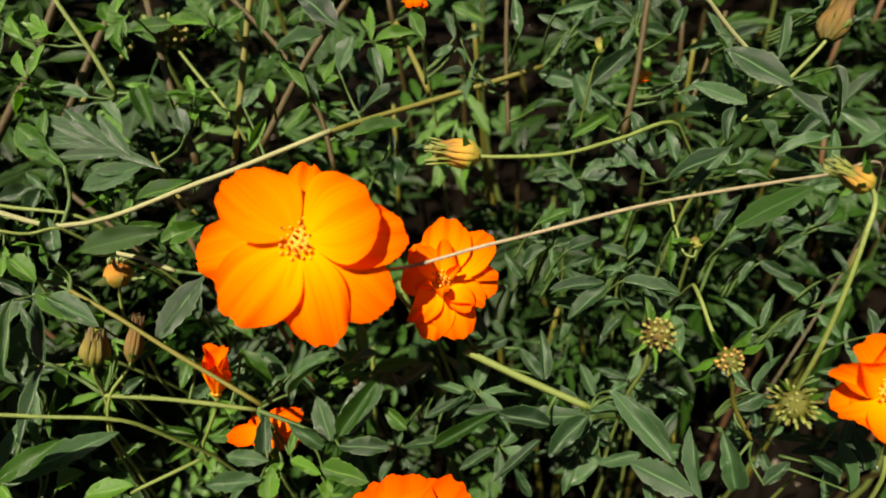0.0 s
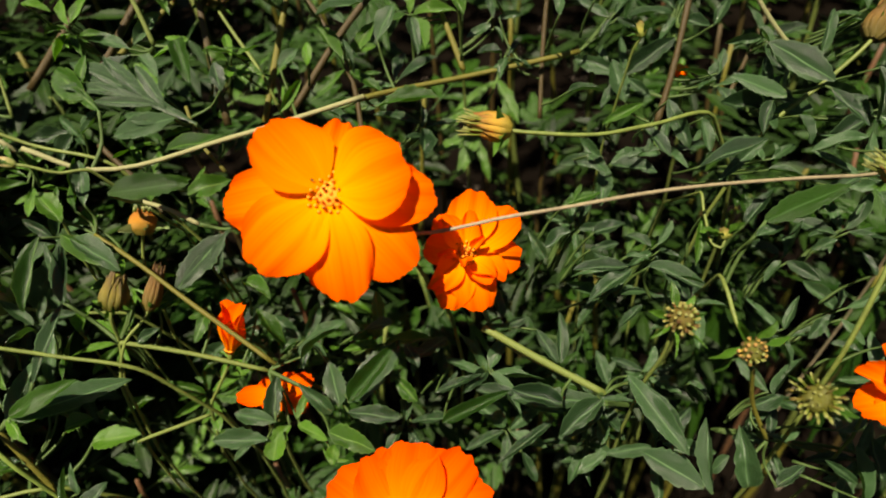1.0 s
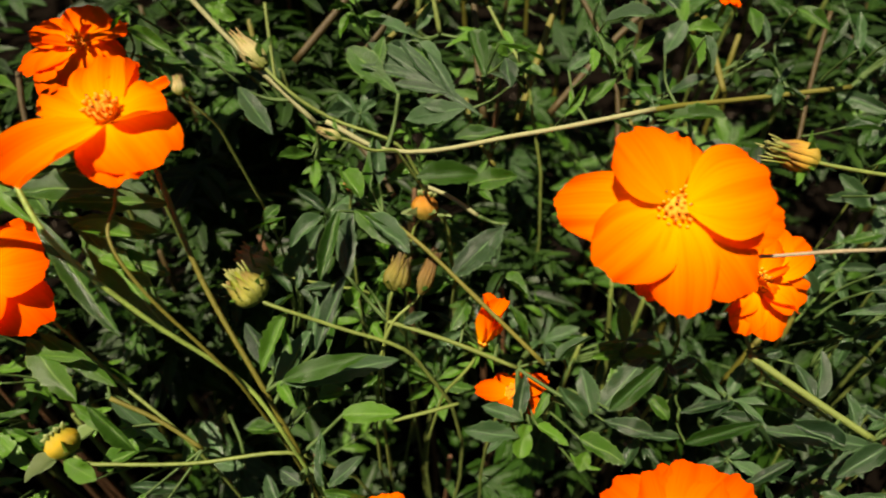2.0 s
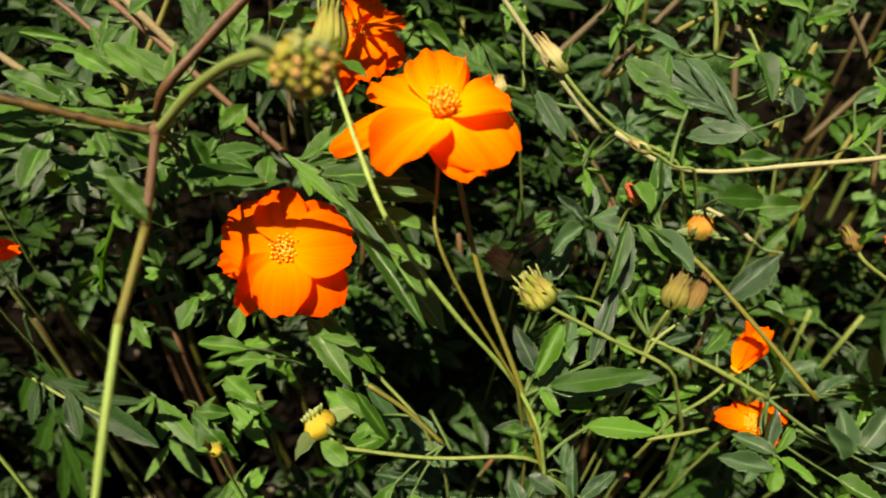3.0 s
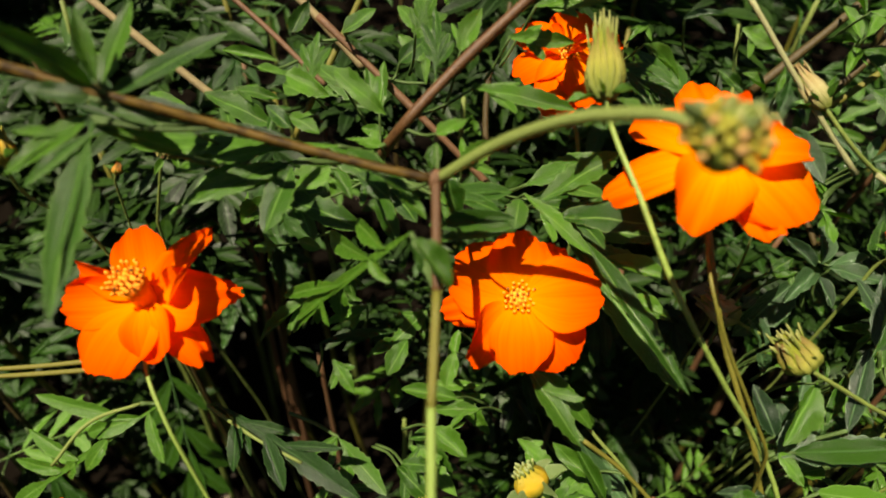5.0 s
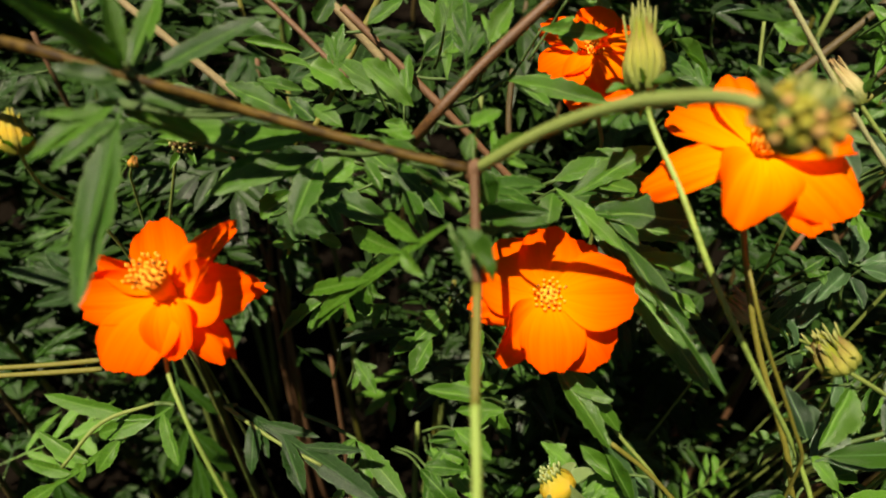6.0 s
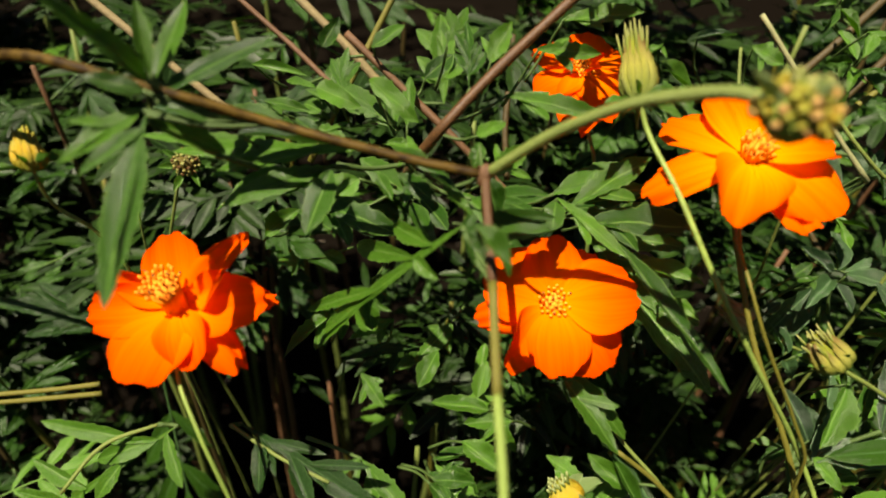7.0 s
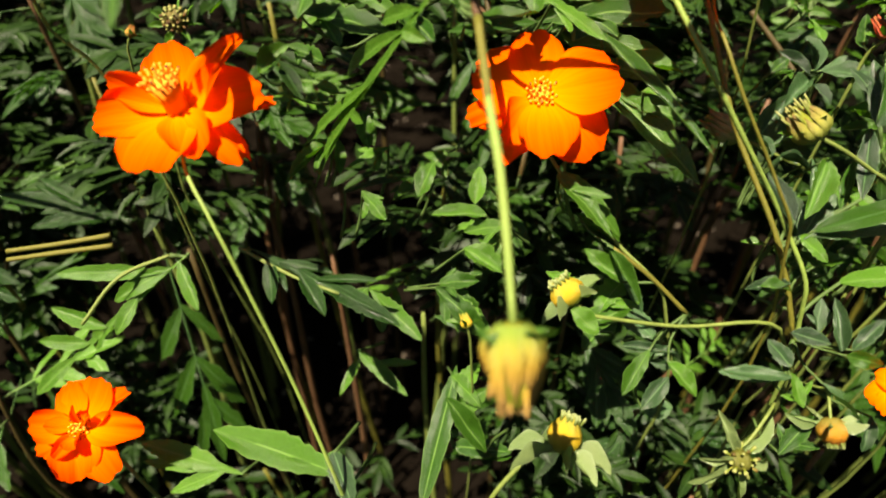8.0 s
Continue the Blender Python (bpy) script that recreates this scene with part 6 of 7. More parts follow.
leaf("lobed", (0.1206, 0.1049, 0.5257), (0.1056, 0.1122, 0.5301), 0.0173, (0.08, -0.86, 0.80))
leaf("grey", (0.1566, 0.0702, 0.4955), (0.1547, 0.0789, 0.5024), 0.0057, (0.12, -0.25, 1.01))
leaf("lobed", (0.1467, 0.1070, 0.5276), (0.1338, 0.1047, 0.5209), 0.0175, (-0.23, -0.91, 0.74))
leaf("lobed", (0.1739, 0.0933, 0.5231), (0.1687, 0.1013, 0.5311), 0.0199, (0.13, -0.37, 0.68))
leaf("grey", (0.3457, 0.0471, 0.4955), (0.3644, 0.0366, 0.4826), 0.0071, (-0.11, -0.81, 0.45))
leaf("grey", (0.3634, 0.0319, 0.4835), (0.3712, 0.0181, 0.4756), 0.0059, (-0.41, -0.12, 0.69))
leaf("grey", (0.3530, 0.0341, 0.4788), (0.3340, 0.0450, 0.4875), 0.0054, (-0.27, -0.63, 0.75))
leaf("grey", (0.3725, 0.0178, 0.4714), (0.3476, 0.0136, 0.4734), 0.0059, (-0.07, -0.07, 1.00))
leaf("grey", (0.3404, 0.0291, 0.4841), (0.3338, 0.0218, 0.4779), 0.0038, (-0.41, -0.08, 0.69))
leaf("grey", (0.3475, 0.0242, 0.4803), (0.3533, 0.0180, 0.4728), 0.0043, (0.04, 0.04, 1.09))
leaf("grey", (0.3071, 0.0105, 0.4759), (0.3255, 0.0082, 0.4859), 0.0058, (-0.19, -0.06, 1.21))
leaf("grey", (0.3151, 0.0099, 0.4698), (0.3360, 0.0194, 0.4777), 0.0037, (-0.55, -0.58, 0.75))
leaf("grey", (0.3216, -0.0003, 0.4579), (0.3343, 0.0076, 0.4647), 0.0048, (-0.31, -0.21, 1.01))
leaf("grey", (0.3270, -0.0003, 0.4519), (0.3376, 0.0001, 0.4534), 0.0043, (0.00, -0.44, 1.26))
leaf("lance", (0.3106, 0.0067, 0.4589), (0.3042, -0.0061, 0.4485), 0.0036, (-0.04, -0.48, 1.24))
leaf("grey", (0.3037, 0.0620, 0.4718), (0.2993, 0.0698, 0.4858), 0.0074, (-0.42, -0.80, 1.14))
leaf("lance", (0.2932, 0.0555, 0.4675), (0.3091, 0.0564, 0.4742), 0.0041, (-0.37, -0.74, 0.82))
leaf("grey", (0.2815, 0.0640, 0.4787), (0.2953, 0.0619, 0.4794), 0.0043, (-0.40, -0.43, 1.21))
leaf("grey", (0.3104, 0.0429, 0.4820), (0.3160, 0.0316, 0.4675), 0.0056, (-0.60, -0.37, 0.92))
leaf("grey", (0.3163, 0.0297, 0.4815), (0.3177, 0.0222, 0.4720), 0.0038, (-0.24, -0.17, 1.25))
leaf("grey", (0.3820, 0.0357, 0.4869), (0.3813, 0.0243, 0.4716), 0.0047, (0.01, -0.36, 0.93))
leaf("grey", (0.3628, 0.0412, 0.4908), (0.3686, 0.0498, 0.5037), 0.0039, (-0.02, -0.30, 0.61))
leaf("grey", (0.2939, 0.0773, 0.5073), (0.3095, 0.0727, 0.5103), 0.0036, (-0.49, -0.70, 0.67))
leaf("grey", (0.2797, 0.0735, 0.5041), (0.2817, 0.0838, 0.5136), 0.0041, (-0.23, -0.42, 0.90))
leaf("lance", (0.2582, 0.0843, 0.5151), (0.2672, 0.0752, 0.5122), 0.0049, (-0.39, -0.09, 0.42))
leaf("grey", (0.3606, 0.0058, 0.4610), (0.3713, 0.0051, 0.4601), 0.0038, (-0.26, -0.70, 1.20))
leaf("grey", (0.3807, 0.0132, 0.4674), (0.3897, 0.0127, 0.4727), 0.0047, (-0.50, -0.22, 0.45))
leaf("lance", (0.2688, 0.0250, 0.4570), (0.2828, 0.0253, 0.4599), 0.0043, (-0.36, -0.45, 0.66))
leaf("grey", (0.2801, 0.0359, 0.4688), (0.2857, 0.0299, 0.4640), 0.0042, (-0.21, -0.12, 0.63))
leaf("grey", (0.2763, 0.0141, 0.4516), (0.2878, 0.0144, 0.4536), 0.0057, (-0.52, -0.48, 1.09))
leaf("grey", (0.3000, 0.0366, 0.4764), (0.3062, 0.0261, 0.4697), 0.0044, (-0.14, -0.48, 1.18))
leaf("grey", (0.3352, 0.0649, 0.4961), (0.3434, 0.0721, 0.5032), 0.0043, (-0.33, -0.68, 0.90))
leaf("grey", (0.3467, 0.0551, 0.4977), (0.3495, 0.0462, 0.4905), 0.0038, (-0.17, -0.03, 1.04))
leaf("grey", (0.3902, 0.0431, 0.4974), (0.4024, 0.0465, 0.5005), 0.0041, (-0.22, -0.50, 0.96))
leaf("lance", (0.1038, 0.0332, 0.4767), (0.0989, 0.0403, 0.4857), 0.0065, (0.32, -0.32, 0.55))
leaf("grey", (0.1046, 0.0307, 0.4714), (0.1202, 0.0201, 0.4669), 0.0061, (0.25, 0.01, 1.17))
leaf("grey", (0.0847, 0.0240, 0.4404), (0.0830, 0.0080, 0.4282), 0.0047, (0.35, -0.64, 1.14))
leaf("grey", (0.0751, 0.0125, 0.4333), (0.0785, 0.0022, 0.4224), 0.0062, (-0.09, -0.16, 0.70))
leaf("lance", (0.1513, 0.0288, 0.4423), (0.1612, 0.0214, 0.4408), 0.0074, (0.45, 0.01, 0.92))
leaf("lance", (0.1543, 0.0230, 0.4329), (0.1635, 0.0111, 0.4186), 0.0075, (0.35, -0.07, 0.66))
leaf("grey", (0.1554, -0.0081, 0.4071), (0.1584, 0.0009, 0.4197), 0.0057, (-0.03, -0.22, 1.31))
leaf("grey", (0.1772, -0.0131, 0.4131), (0.1682, -0.0074, 0.4249), 0.0052, (-0.08, -0.46, 1.18))
leaf("deep", (0.1844, -0.0149, 0.4205), (0.2048, -0.0043, 0.4347), 0.0063, (-0.02, -0.32, 0.66))
leaf("grey", (0.1569, -0.0105, 0.4093), (0.1425, -0.0064, 0.4130), 0.0058, (0.55, -0.67, 1.02))
leaf("grey", (0.1543, -0.0172, 0.4098), (0.1354, -0.0149, 0.4111), 0.0059, (0.45, -0.26, 1.07))
leaf("grey", (0.1828, -0.0156, 0.4156), (0.2004, -0.0192, 0.4126), 0.0059, (0.43, -0.42, 1.21))
leaf("lance", (0.1750, -0.0183, 0.4093), (0.1902, -0.0264, 0.4067), 0.0071, (0.36, -0.10, 1.02))
leaf("lance", (0.1545, -0.0213, 0.4028), (0.1581, -0.0134, 0.4093), 0.0068, (0.27, -0.13, 0.92))
leaf("grey", (0.2093, -0.0006, 0.4187), (0.2212, 0.0035, 0.4226), 0.0049, (-0.14, -0.45, 1.15))
leaf("grey", (0.2061, 0.0006, 0.4264), (0.2097, -0.0077, 0.4227), 0.0045, (-0.15, -0.15, 1.00))
leaf("grey", (0.1932, 0.0060, 0.4314), (0.2033, 0.0060, 0.4332), 0.0045, (0.09, 0.05, 1.24))
leaf("lance", (0.0846, -0.0022, 0.4150), (0.0937, -0.0010, 0.4174), 0.0076, (0.54, -0.05, 1.31))
leaf("lance", (0.1744, -0.0264, 0.4018), (0.1773, -0.0229, 0.4088), 0.0050, (-0.22, -0.22, 1.16))
leaf("lance", (0.1219, 0.0223, 0.4400), (0.1342, 0.0261, 0.4466), 0.0055, (0.08, -0.17, 0.66))
leaf("grey", (0.1149, 0.0125, 0.4365), (0.1241, 0.0131, 0.4419), 0.0037, (0.39, -0.28, 0.88))
leaf("lance", (0.1088, 0.0385, 0.4693), (0.1071, 0.0433, 0.4734), 0.0065, (0.17, -0.03, 0.66))
leaf("lance", (0.1033, 0.0219, 0.4488), (0.0953, 0.0170, 0.4425), 0.0046, (-0.01, -0.60, 1.12))
leaf("grey", (0.1692, 0.0029, 0.4256), (0.1819, 0.0075, 0.4343), 0.0051, (-0.23, 0.07, 1.27))
leaf("lance", (0.1399, 0.0214, 0.4403), (0.1323, 0.0137, 0.4300), 0.0045, (0.39, -0.68, 0.74))
leaf("lance", (0.2068, -0.0139, 0.4116), (0.2009, -0.0068, 0.4182), 0.0052, (-0.10, -0.59, 1.02))
leaf("grey", (0.2134, -0.0091, 0.4079), (0.2312, -0.0082, 0.4133), 0.0040, (-0.25, -0.45, 1.24))
leaf("grey", (0.2866, 0.0057, 0.4402), (0.2675, 0.0085, 0.4400), 0.0048, (-0.45, -0.17, 1.21))
leaf("grey", (0.2865, 0.0062, 0.4361), (0.2722, 0.0005, 0.4330), 0.0052, (0.17, -0.25, 0.79))
leaf("grey", (0.2924, 0.0020, 0.4435), (0.3109, -0.0073, 0.4366), 0.0052, (0.18, -0.26, 0.78))
leaf("grey", (0.2862, 0.0070, 0.4450), (0.2947, 0.0040, 0.4443), 0.0028, (0.23, -0.39, 0.85))
leaf("grey", (0.2527, -0.0007, 0.4236), (0.2580, -0.0123, 0.4173), 0.0046, (-0.26, -0.05, 1.33))
leaf("grey", (0.2590, -0.0111, 0.4151), (0.2622, -0.0004, 0.4293), 0.0036, (0.24, -0.10, 0.98))
leaf("grey", (0.2762, -0.0164, 0.4038), (0.2746, -0.0063, 0.4122), 0.0050, (-0.17, -0.51, 1.30))
leaf("grey", (0.2585, -0.0207, 0.3976), (0.2395, -0.0129, 0.4039), 0.0055, (0.16, -0.65, 1.13))
leaf("grey", (0.2768, -0.0171, 0.3901), (0.2550, -0.0244, 0.3869), 0.0061, (-0.42, 0.09, 1.26))
leaf("grey", (0.2542, -0.0227, 0.3973), (0.2314, -0.0301, 0.3893), 0.0040, (-0.32, -0.38, 1.19))
leaf("grey", (0.2724, -0.0267, 0.3801), (0.2761, -0.0192, 0.3868), 0.0045, (0.01, 0.04, 0.78))
leaf("grey", (0.2435, -0.0168, 0.4048), (0.2276, -0.0098, 0.4067), 0.0043, (0.28, -0.02, 1.36))
leaf("deep", (0.2144, -0.0175, 0.4006), (0.2397, -0.0166, 0.4119), 0.0049, (0.12, -0.19, 0.65))
leaf("grey", (0.2738, -0.0303, 0.4309), (0.2855, -0.0537, 0.4180), 0.0065, (-0.08, -0.62, 0.65))
leaf("grey", (0.2938, -0.0602, 0.4024), (0.2947, -0.0449, 0.4221), 0.0052, (-0.59, 0.20, 0.83))
leaf("grey", (0.3060, -0.0595, 0.4016), (0.3047, -0.0503, 0.4193), 0.0070, (-0.26, 0.14, 1.40))
leaf("grey", (0.2994, -0.0267, 0.4132), (0.3052, -0.0334, 0.4115), 0.0039, (0.08, 0.05, 1.35))
leaf("grey", (0.3210, -0.0342, 0.4028), (0.3327, -0.0330, 0.4043), 0.0048, (0.03, -0.59, 0.73))
leaf("grey", (0.3218, -0.0435, 0.4003), (0.3279, -0.0494, 0.3999), 0.0041, (0.16, 0.24, 1.06))
leaf("grey", (0.3510, -0.0641, 0.3802), (0.3483, -0.0528, 0.3992), 0.0044, (0.07, 0.23, 1.08))
leaf("grey", (0.3608, -0.0591, 0.3817), (0.3592, -0.0485, 0.3936), 0.0051, (-0.11, 0.27, 0.94))
leaf("grey", (0.3502, -0.0598, 0.3851), (0.3387, -0.0543, 0.3952), 0.0035, (-0.15, -0.50, 0.67))
leaf("grey", (0.3487, -0.0445, 0.3944), (0.3617, -0.0424, 0.3960), 0.0058, (-0.61, -0.40, 1.40))
leaf("grey", (0.3611, -0.0280, 0.4148), (0.3510, -0.0242, 0.4181), 0.0032, (-0.33, 0.04, 0.94))
leaf("grey", (0.3746, -0.0287, 0.4157), (0.3757, -0.0216, 0.4227), 0.0045, (-0.22, -0.53, 1.12))
leaf("grey", (0.2410, 0.0013, 0.4302), (0.2378, 0.0086, 0.4430), 0.0051, (0.24, -0.26, 1.04))
leaf("grey", (0.2430, 0.0020, 0.4251), (0.2500, 0.0025, 0.4257), 0.0033, (0.31, -0.68, 0.61))
leaf("grey", (0.3006, -0.0001, 0.4413), (0.3049, -0.0088, 0.4299), 0.0035, (-0.18, -0.42, 1.04))
leaf("grey", (0.2536, 0.0117, 0.4432), (0.2469, 0.0114, 0.4436), 0.0029, (-0.27, -0.21, 0.67))
leaf("grey", (0.2600, 0.0155, 0.4414), (0.2556, 0.0204, 0.4510), 0.0039, (-0.44, -0.64, 1.37))
leaf("grey", (0.2740, 0.0105, 0.4474), (0.2847, 0.0104, 0.4486), 0.0032, (0.00, -0.45, 0.78))
leaf("grey", (0.2910, -0.0021, 0.4281), (0.2801, -0.0077, 0.4262), 0.0036, (-0.58, -0.38, 0.83))
leaf("grey", (0.2606, -0.0347, 0.3775), (0.2719, -0.0332, 0.3864), 0.0044, (-0.10, 0.18, 1.22))
leaf("grey", (0.2444, -0.0369, 0.3828), (0.2407, -0.0296, 0.3929), 0.0040, (0.09, -0.56, 0.80))
leaf("grey", (0.3220, -0.0562, 0.3865), (0.3325, -0.0536, 0.3924), 0.0041, (-0.19, 0.16, 0.63))
leaf("grey", (0.3484, -0.0209, 0.4278), (0.3397, -0.0257, 0.4247), 0.0041, (-0.37, -0.40, 1.36))
leaf("grey", (0.3661, -0.0148, 0.4382), (0.3631, -0.0078, 0.4436), 0.0040, (0.08, -0.42, 0.62))
leaf("lance", (-0.0887, 0.0230, 0.5009), (-0.1059, 0.0128, 0.4934), 0.0060, (0.15, -0.32, 1.05))
leaf("lance", (-0.0636, 0.0213, 0.5024), (-0.0588, 0.0150, 0.4979), 0.0038, (0.09, -0.34, 1.06))
leaf("lance", (-0.0377, -0.0156, 0.5150), (-0.0288, -0.0211, 0.5073), 0.0051, (0.05, -0.31, 1.11))
leaf("lance", (-0.0579, 0.0129, 0.5149), (-0.0416, 0.0058, 0.5078), 0.0053, (0.09, -0.34, 1.05))
leaf("lance", (-0.0453, 0.0091, 0.5077), (-0.0376, 0.0045, 0.5034), 0.0042, (0.05, -0.34, 1.08))
leaf("lance", (-0.0573, 0.0172, 0.5050), (-0.0483, 0.0138, 0.4999), 0.0050, (0.08, -0.34, 1.07))
leaf("lance", (-0.1100, 0.0670, 0.5098), (-0.0931, 0.0683, 0.5075), 0.0036, (-0.04, -0.81, 0.87))
leaf("lobed", (-0.0803, 0.0575, 0.5028), (-0.0808, 0.0715, 0.5167), 0.0151, (-0.08, -0.20, 0.45))
leaf("lance", (-0.0878, 0.0593, 0.5074), (-0.0737, 0.0527, 0.5053), 0.0062, (-0.14, -0.83, 0.92))
leaf("lance", (-0.0695, 0.0484, 0.5159), (-0.0544, 0.0435, 0.5065), 0.0057, (0.21, -0.68, 0.85))
leaf("lance", (-0.0598, 0.0606, 0.4959), (-0.0608, 0.0752, 0.5072), 0.0050, (-0.05, -0.34, 0.75))
leaf("lance", (-0.0986, 0.0640, 0.5066), (-0.0885, 0.0613, 0.5057), 0.0038, (0.51, -0.62, 0.95))
leaf("lance", (-0.1143, 0.0573, 0.5000), (-0.0919, 0.0523, 0.4928), 0.0067, (0.28, -0.63, 1.01))
leaf("lance", (-0.1040, 0.0569, 0.5026), (-0.0896, 0.0562, 0.5011), 0.0030, (0.47, -0.39, 0.83))
leaf("lance", (-0.1351, 0.0611, 0.4961), (-0.1214, 0.0578, 0.4935), 0.0041, (-0.06, -0.75, 1.18))
leaf("lance", (-0.0873, 0.0557, 0.4958), (-0.0776, 0.0522, 0.4921), 0.0061, (0.09, -0.55, 0.98))
leaf("lance", (-0.0944, 0.0559, 0.4981), (-0.0848, 0.0487, 0.4950), 0.0046, (0.08, -0.74, 1.22))
leaf("lance", (-0.0532, 0.0306, 0.5042), (-0.0634, 0.0319, 0.5049), 0.0048, (0.06, -0.35, 1.05))
leaf("lance", (-0.0571, 0.0616, 0.4870), (-0.0666, 0.0627, 0.4891), 0.0045, (0.03, -0.55, 0.58))
leaf("lobed", (-0.0487, 0.0619, 0.5217), (-0.0435, 0.0662, 0.5325), 0.0190, (0.14, -0.35, 0.53))
leaf("lobed", (-0.0406, 0.0488, 0.5151), (-0.0429, 0.0624, 0.5308), 0.0161, (0.25, -0.75, 0.80))
leaf("lance", (-0.0353, 0.0599, 0.5190), (-0.0305, 0.0644, 0.5301), 0.0056, (-0.13, -0.40, 0.95))
leaf("lance", (-0.0558, 0.0757, 0.5059), (-0.0466, 0.0788, 0.5129), 0.0063, (0.35, -0.82, 0.73))
leaf("lance", (-0.0725, 0.0720, 0.5162), (-0.0623, 0.0765, 0.5221), 0.0054, (-0.21, -0.72, 0.50))
leaf("lance", (-0.0879, 0.0701, 0.5159), (-0.0824, 0.0745, 0.5241), 0.0051, (0.41, -0.81, 0.68))
leaf("deep", (-0.0346, 0.0095, 0.4962), (-0.0162, 0.0140, 0.4975), 0.0042, (0.02, -0.33, 1.10))
leaf("lance", (-0.0380, 0.0256, 0.5128), (-0.0309, 0.0276, 0.5168), 0.0037, (0.03, -0.37, 1.05))
leaf("lance", (-0.0109, 0.0462, 0.4783), (0.0192, 0.0515, 0.4836), 0.0062, (-0.06, -0.81, 0.52))
leaf("lance", (-0.0058, 0.0441, 0.4788), (0.0289, 0.0317, 0.4824), 0.0074, (-0.40, -0.59, 1.15))
leaf("lobed", (0.0148, 0.0944, 0.5021), (0.0428, 0.0877, 0.4922), 0.0229, (-0.37, -0.27, 0.83))
leaf("lance", (0.0220, 0.0884, 0.5125), (0.0372, 0.0841, 0.5045), 0.0054, (0.13, -0.46, 0.58))
leaf("lance", (-0.0219, 0.0633, 0.5228), (-0.0034, 0.0608, 0.5233), 0.0044, (-0.12, -0.69, 0.65))
leaf("lance", (-0.0305, 0.0486, 0.5142), (-0.0010, 0.0473, 0.5109), 0.0045, (-0.07, -0.40, 1.00))
leaf("lance", (-0.0157, 0.0665, 0.5305), (0.0091, 0.0731, 0.5331), 0.0043, (-0.11, -0.42, 0.94))
leaf("lobed", (0.1328, 0.0855, 0.4879), (0.1113, 0.1002, 0.4987), 0.0314, (-0.10, -0.34, 0.59))
leaf("lance", (0.0929, 0.1014, 0.5234), (0.1032, 0.0957, 0.5221), 0.0048, (-0.02, -0.32, 0.93))
leaf("grey", (0.0337, 0.0932, 0.5199), (0.0497, 0.0981, 0.5213), 0.0037, (-0.40, -0.65, 0.71))
leaf("lance", (0.0512, 0.0895, 0.5198), (0.0617, 0.0858, 0.5154), 0.0050, (-0.35, -0.71, 0.85))
leaf("lance", (0.1068, 0.0379, 0.4762), (0.1088, 0.0522, 0.4886), 0.0054, (-0.69, -0.33, 0.81))
leaf("lance", (0.0980, 0.0426, 0.4713), (0.0980, 0.0489, 0.4805), 0.0039, (-0.61, 0.04, 0.83))
leaf("lance", (0.0232, 0.0933, 0.5177), (0.0163, 0.0866, 0.5125), 0.0041, (-0.30, -0.38, 0.94))
leaf("lance", (0.0460, 0.0829, 0.5088), (0.0556, 0.0779, 0.5042), 0.0038, (-0.22, -0.35, 0.42))
leaf("lance", (0.0606, 0.0772, 0.5050), (0.0534, 0.0789, 0.5114), 0.0028, (-0.13, -0.09, 1.15))
leaf("lance", (0.0651, 0.0795, 0.5041), (0.0676, 0.0854, 0.5112), 0.0028, (0.04, -0.68, 0.61))
leaf("lance", (-0.0299, -0.0418, 0.3623), (-0.0171, -0.0441, 0.3629), 0.0060, (0.34, -0.18, 0.61))
leaf("lance", (-0.0373, -0.0299, 0.3646), (-0.0251, -0.0246, 0.3754), 0.0073, (-0.31, -0.51, 1.06))
leaf("lance", (-0.0407, 0.0053, 0.3932), (-0.0246, -0.0030, 0.3857), 0.0058, (-0.01, -0.18, 1.30))
leaf("lance", (-0.0375, -0.0208, 0.3777), (-0.0276, -0.0305, 0.3731), 0.0059, (-0.31, 0.03, 1.36))
leaf("lance", (0.0058, -0.0166, 0.3982), (0.0256, -0.0095, 0.4058), 0.0098, (-0.08, -0.17, 0.83))
leaf("grey", (0.0186, -0.0221, 0.3962), (0.0376, -0.0226, 0.3932), 0.0042, (0.10, -0.30, 0.59))
leaf("grey", (0.0253, -0.0358, 0.3801), (0.0333, -0.0300, 0.3899), 0.0063, (-0.19, -0.57, 1.06))
leaf("grey", (0.0290, -0.0229, 0.3891), (0.0372, -0.0255, 0.3889), 0.0031, (-0.47, -0.28, 0.65))
leaf("grey", (0.0712, -0.0327, 0.3938), (0.0449, -0.0353, 0.4006), 0.0042, (0.11, -0.49, 0.95))
leaf("grey", (0.0870, -0.0271, 0.4001), (0.0857, -0.0162, 0.4132), 0.0043, (-0.18, 0.08, 0.79))
leaf("grey", (0.0889, -0.0283, 0.4017), (0.1008, -0.0211, 0.4081), 0.0046, (-0.10, -0.13, 1.19))
leaf("lance", (0.0871, -0.0293, 0.4006), (0.1010, -0.0309, 0.3966), 0.0055, (-0.14, -0.66, 0.64))
leaf("grey", (0.0820, -0.0325, 0.3908), (0.0935, -0.0406, 0.3829), 0.0050, (-0.24, 0.11, 0.98))
leaf("lance", (0.0773, -0.0366, 0.3830), (0.0735, -0.0285, 0.3914), 0.0048, (-0.17, -0.61, 0.82))
leaf("grey", (0.0589, -0.0101, 0.4109), (0.0720, -0.0114, 0.4159), 0.0048, (-0.27, -0.28, 1.14))
leaf("grey", (0.1028, -0.0349, 0.3767), (0.1020, -0.0430, 0.3657), 0.0036, (-0.01, -0.62, 1.28))
leaf("lance", (0.0716, -0.0444, 0.3675), (0.0832, -0.0364, 0.3777), 0.0058, (-0.44, -0.42, 0.96))
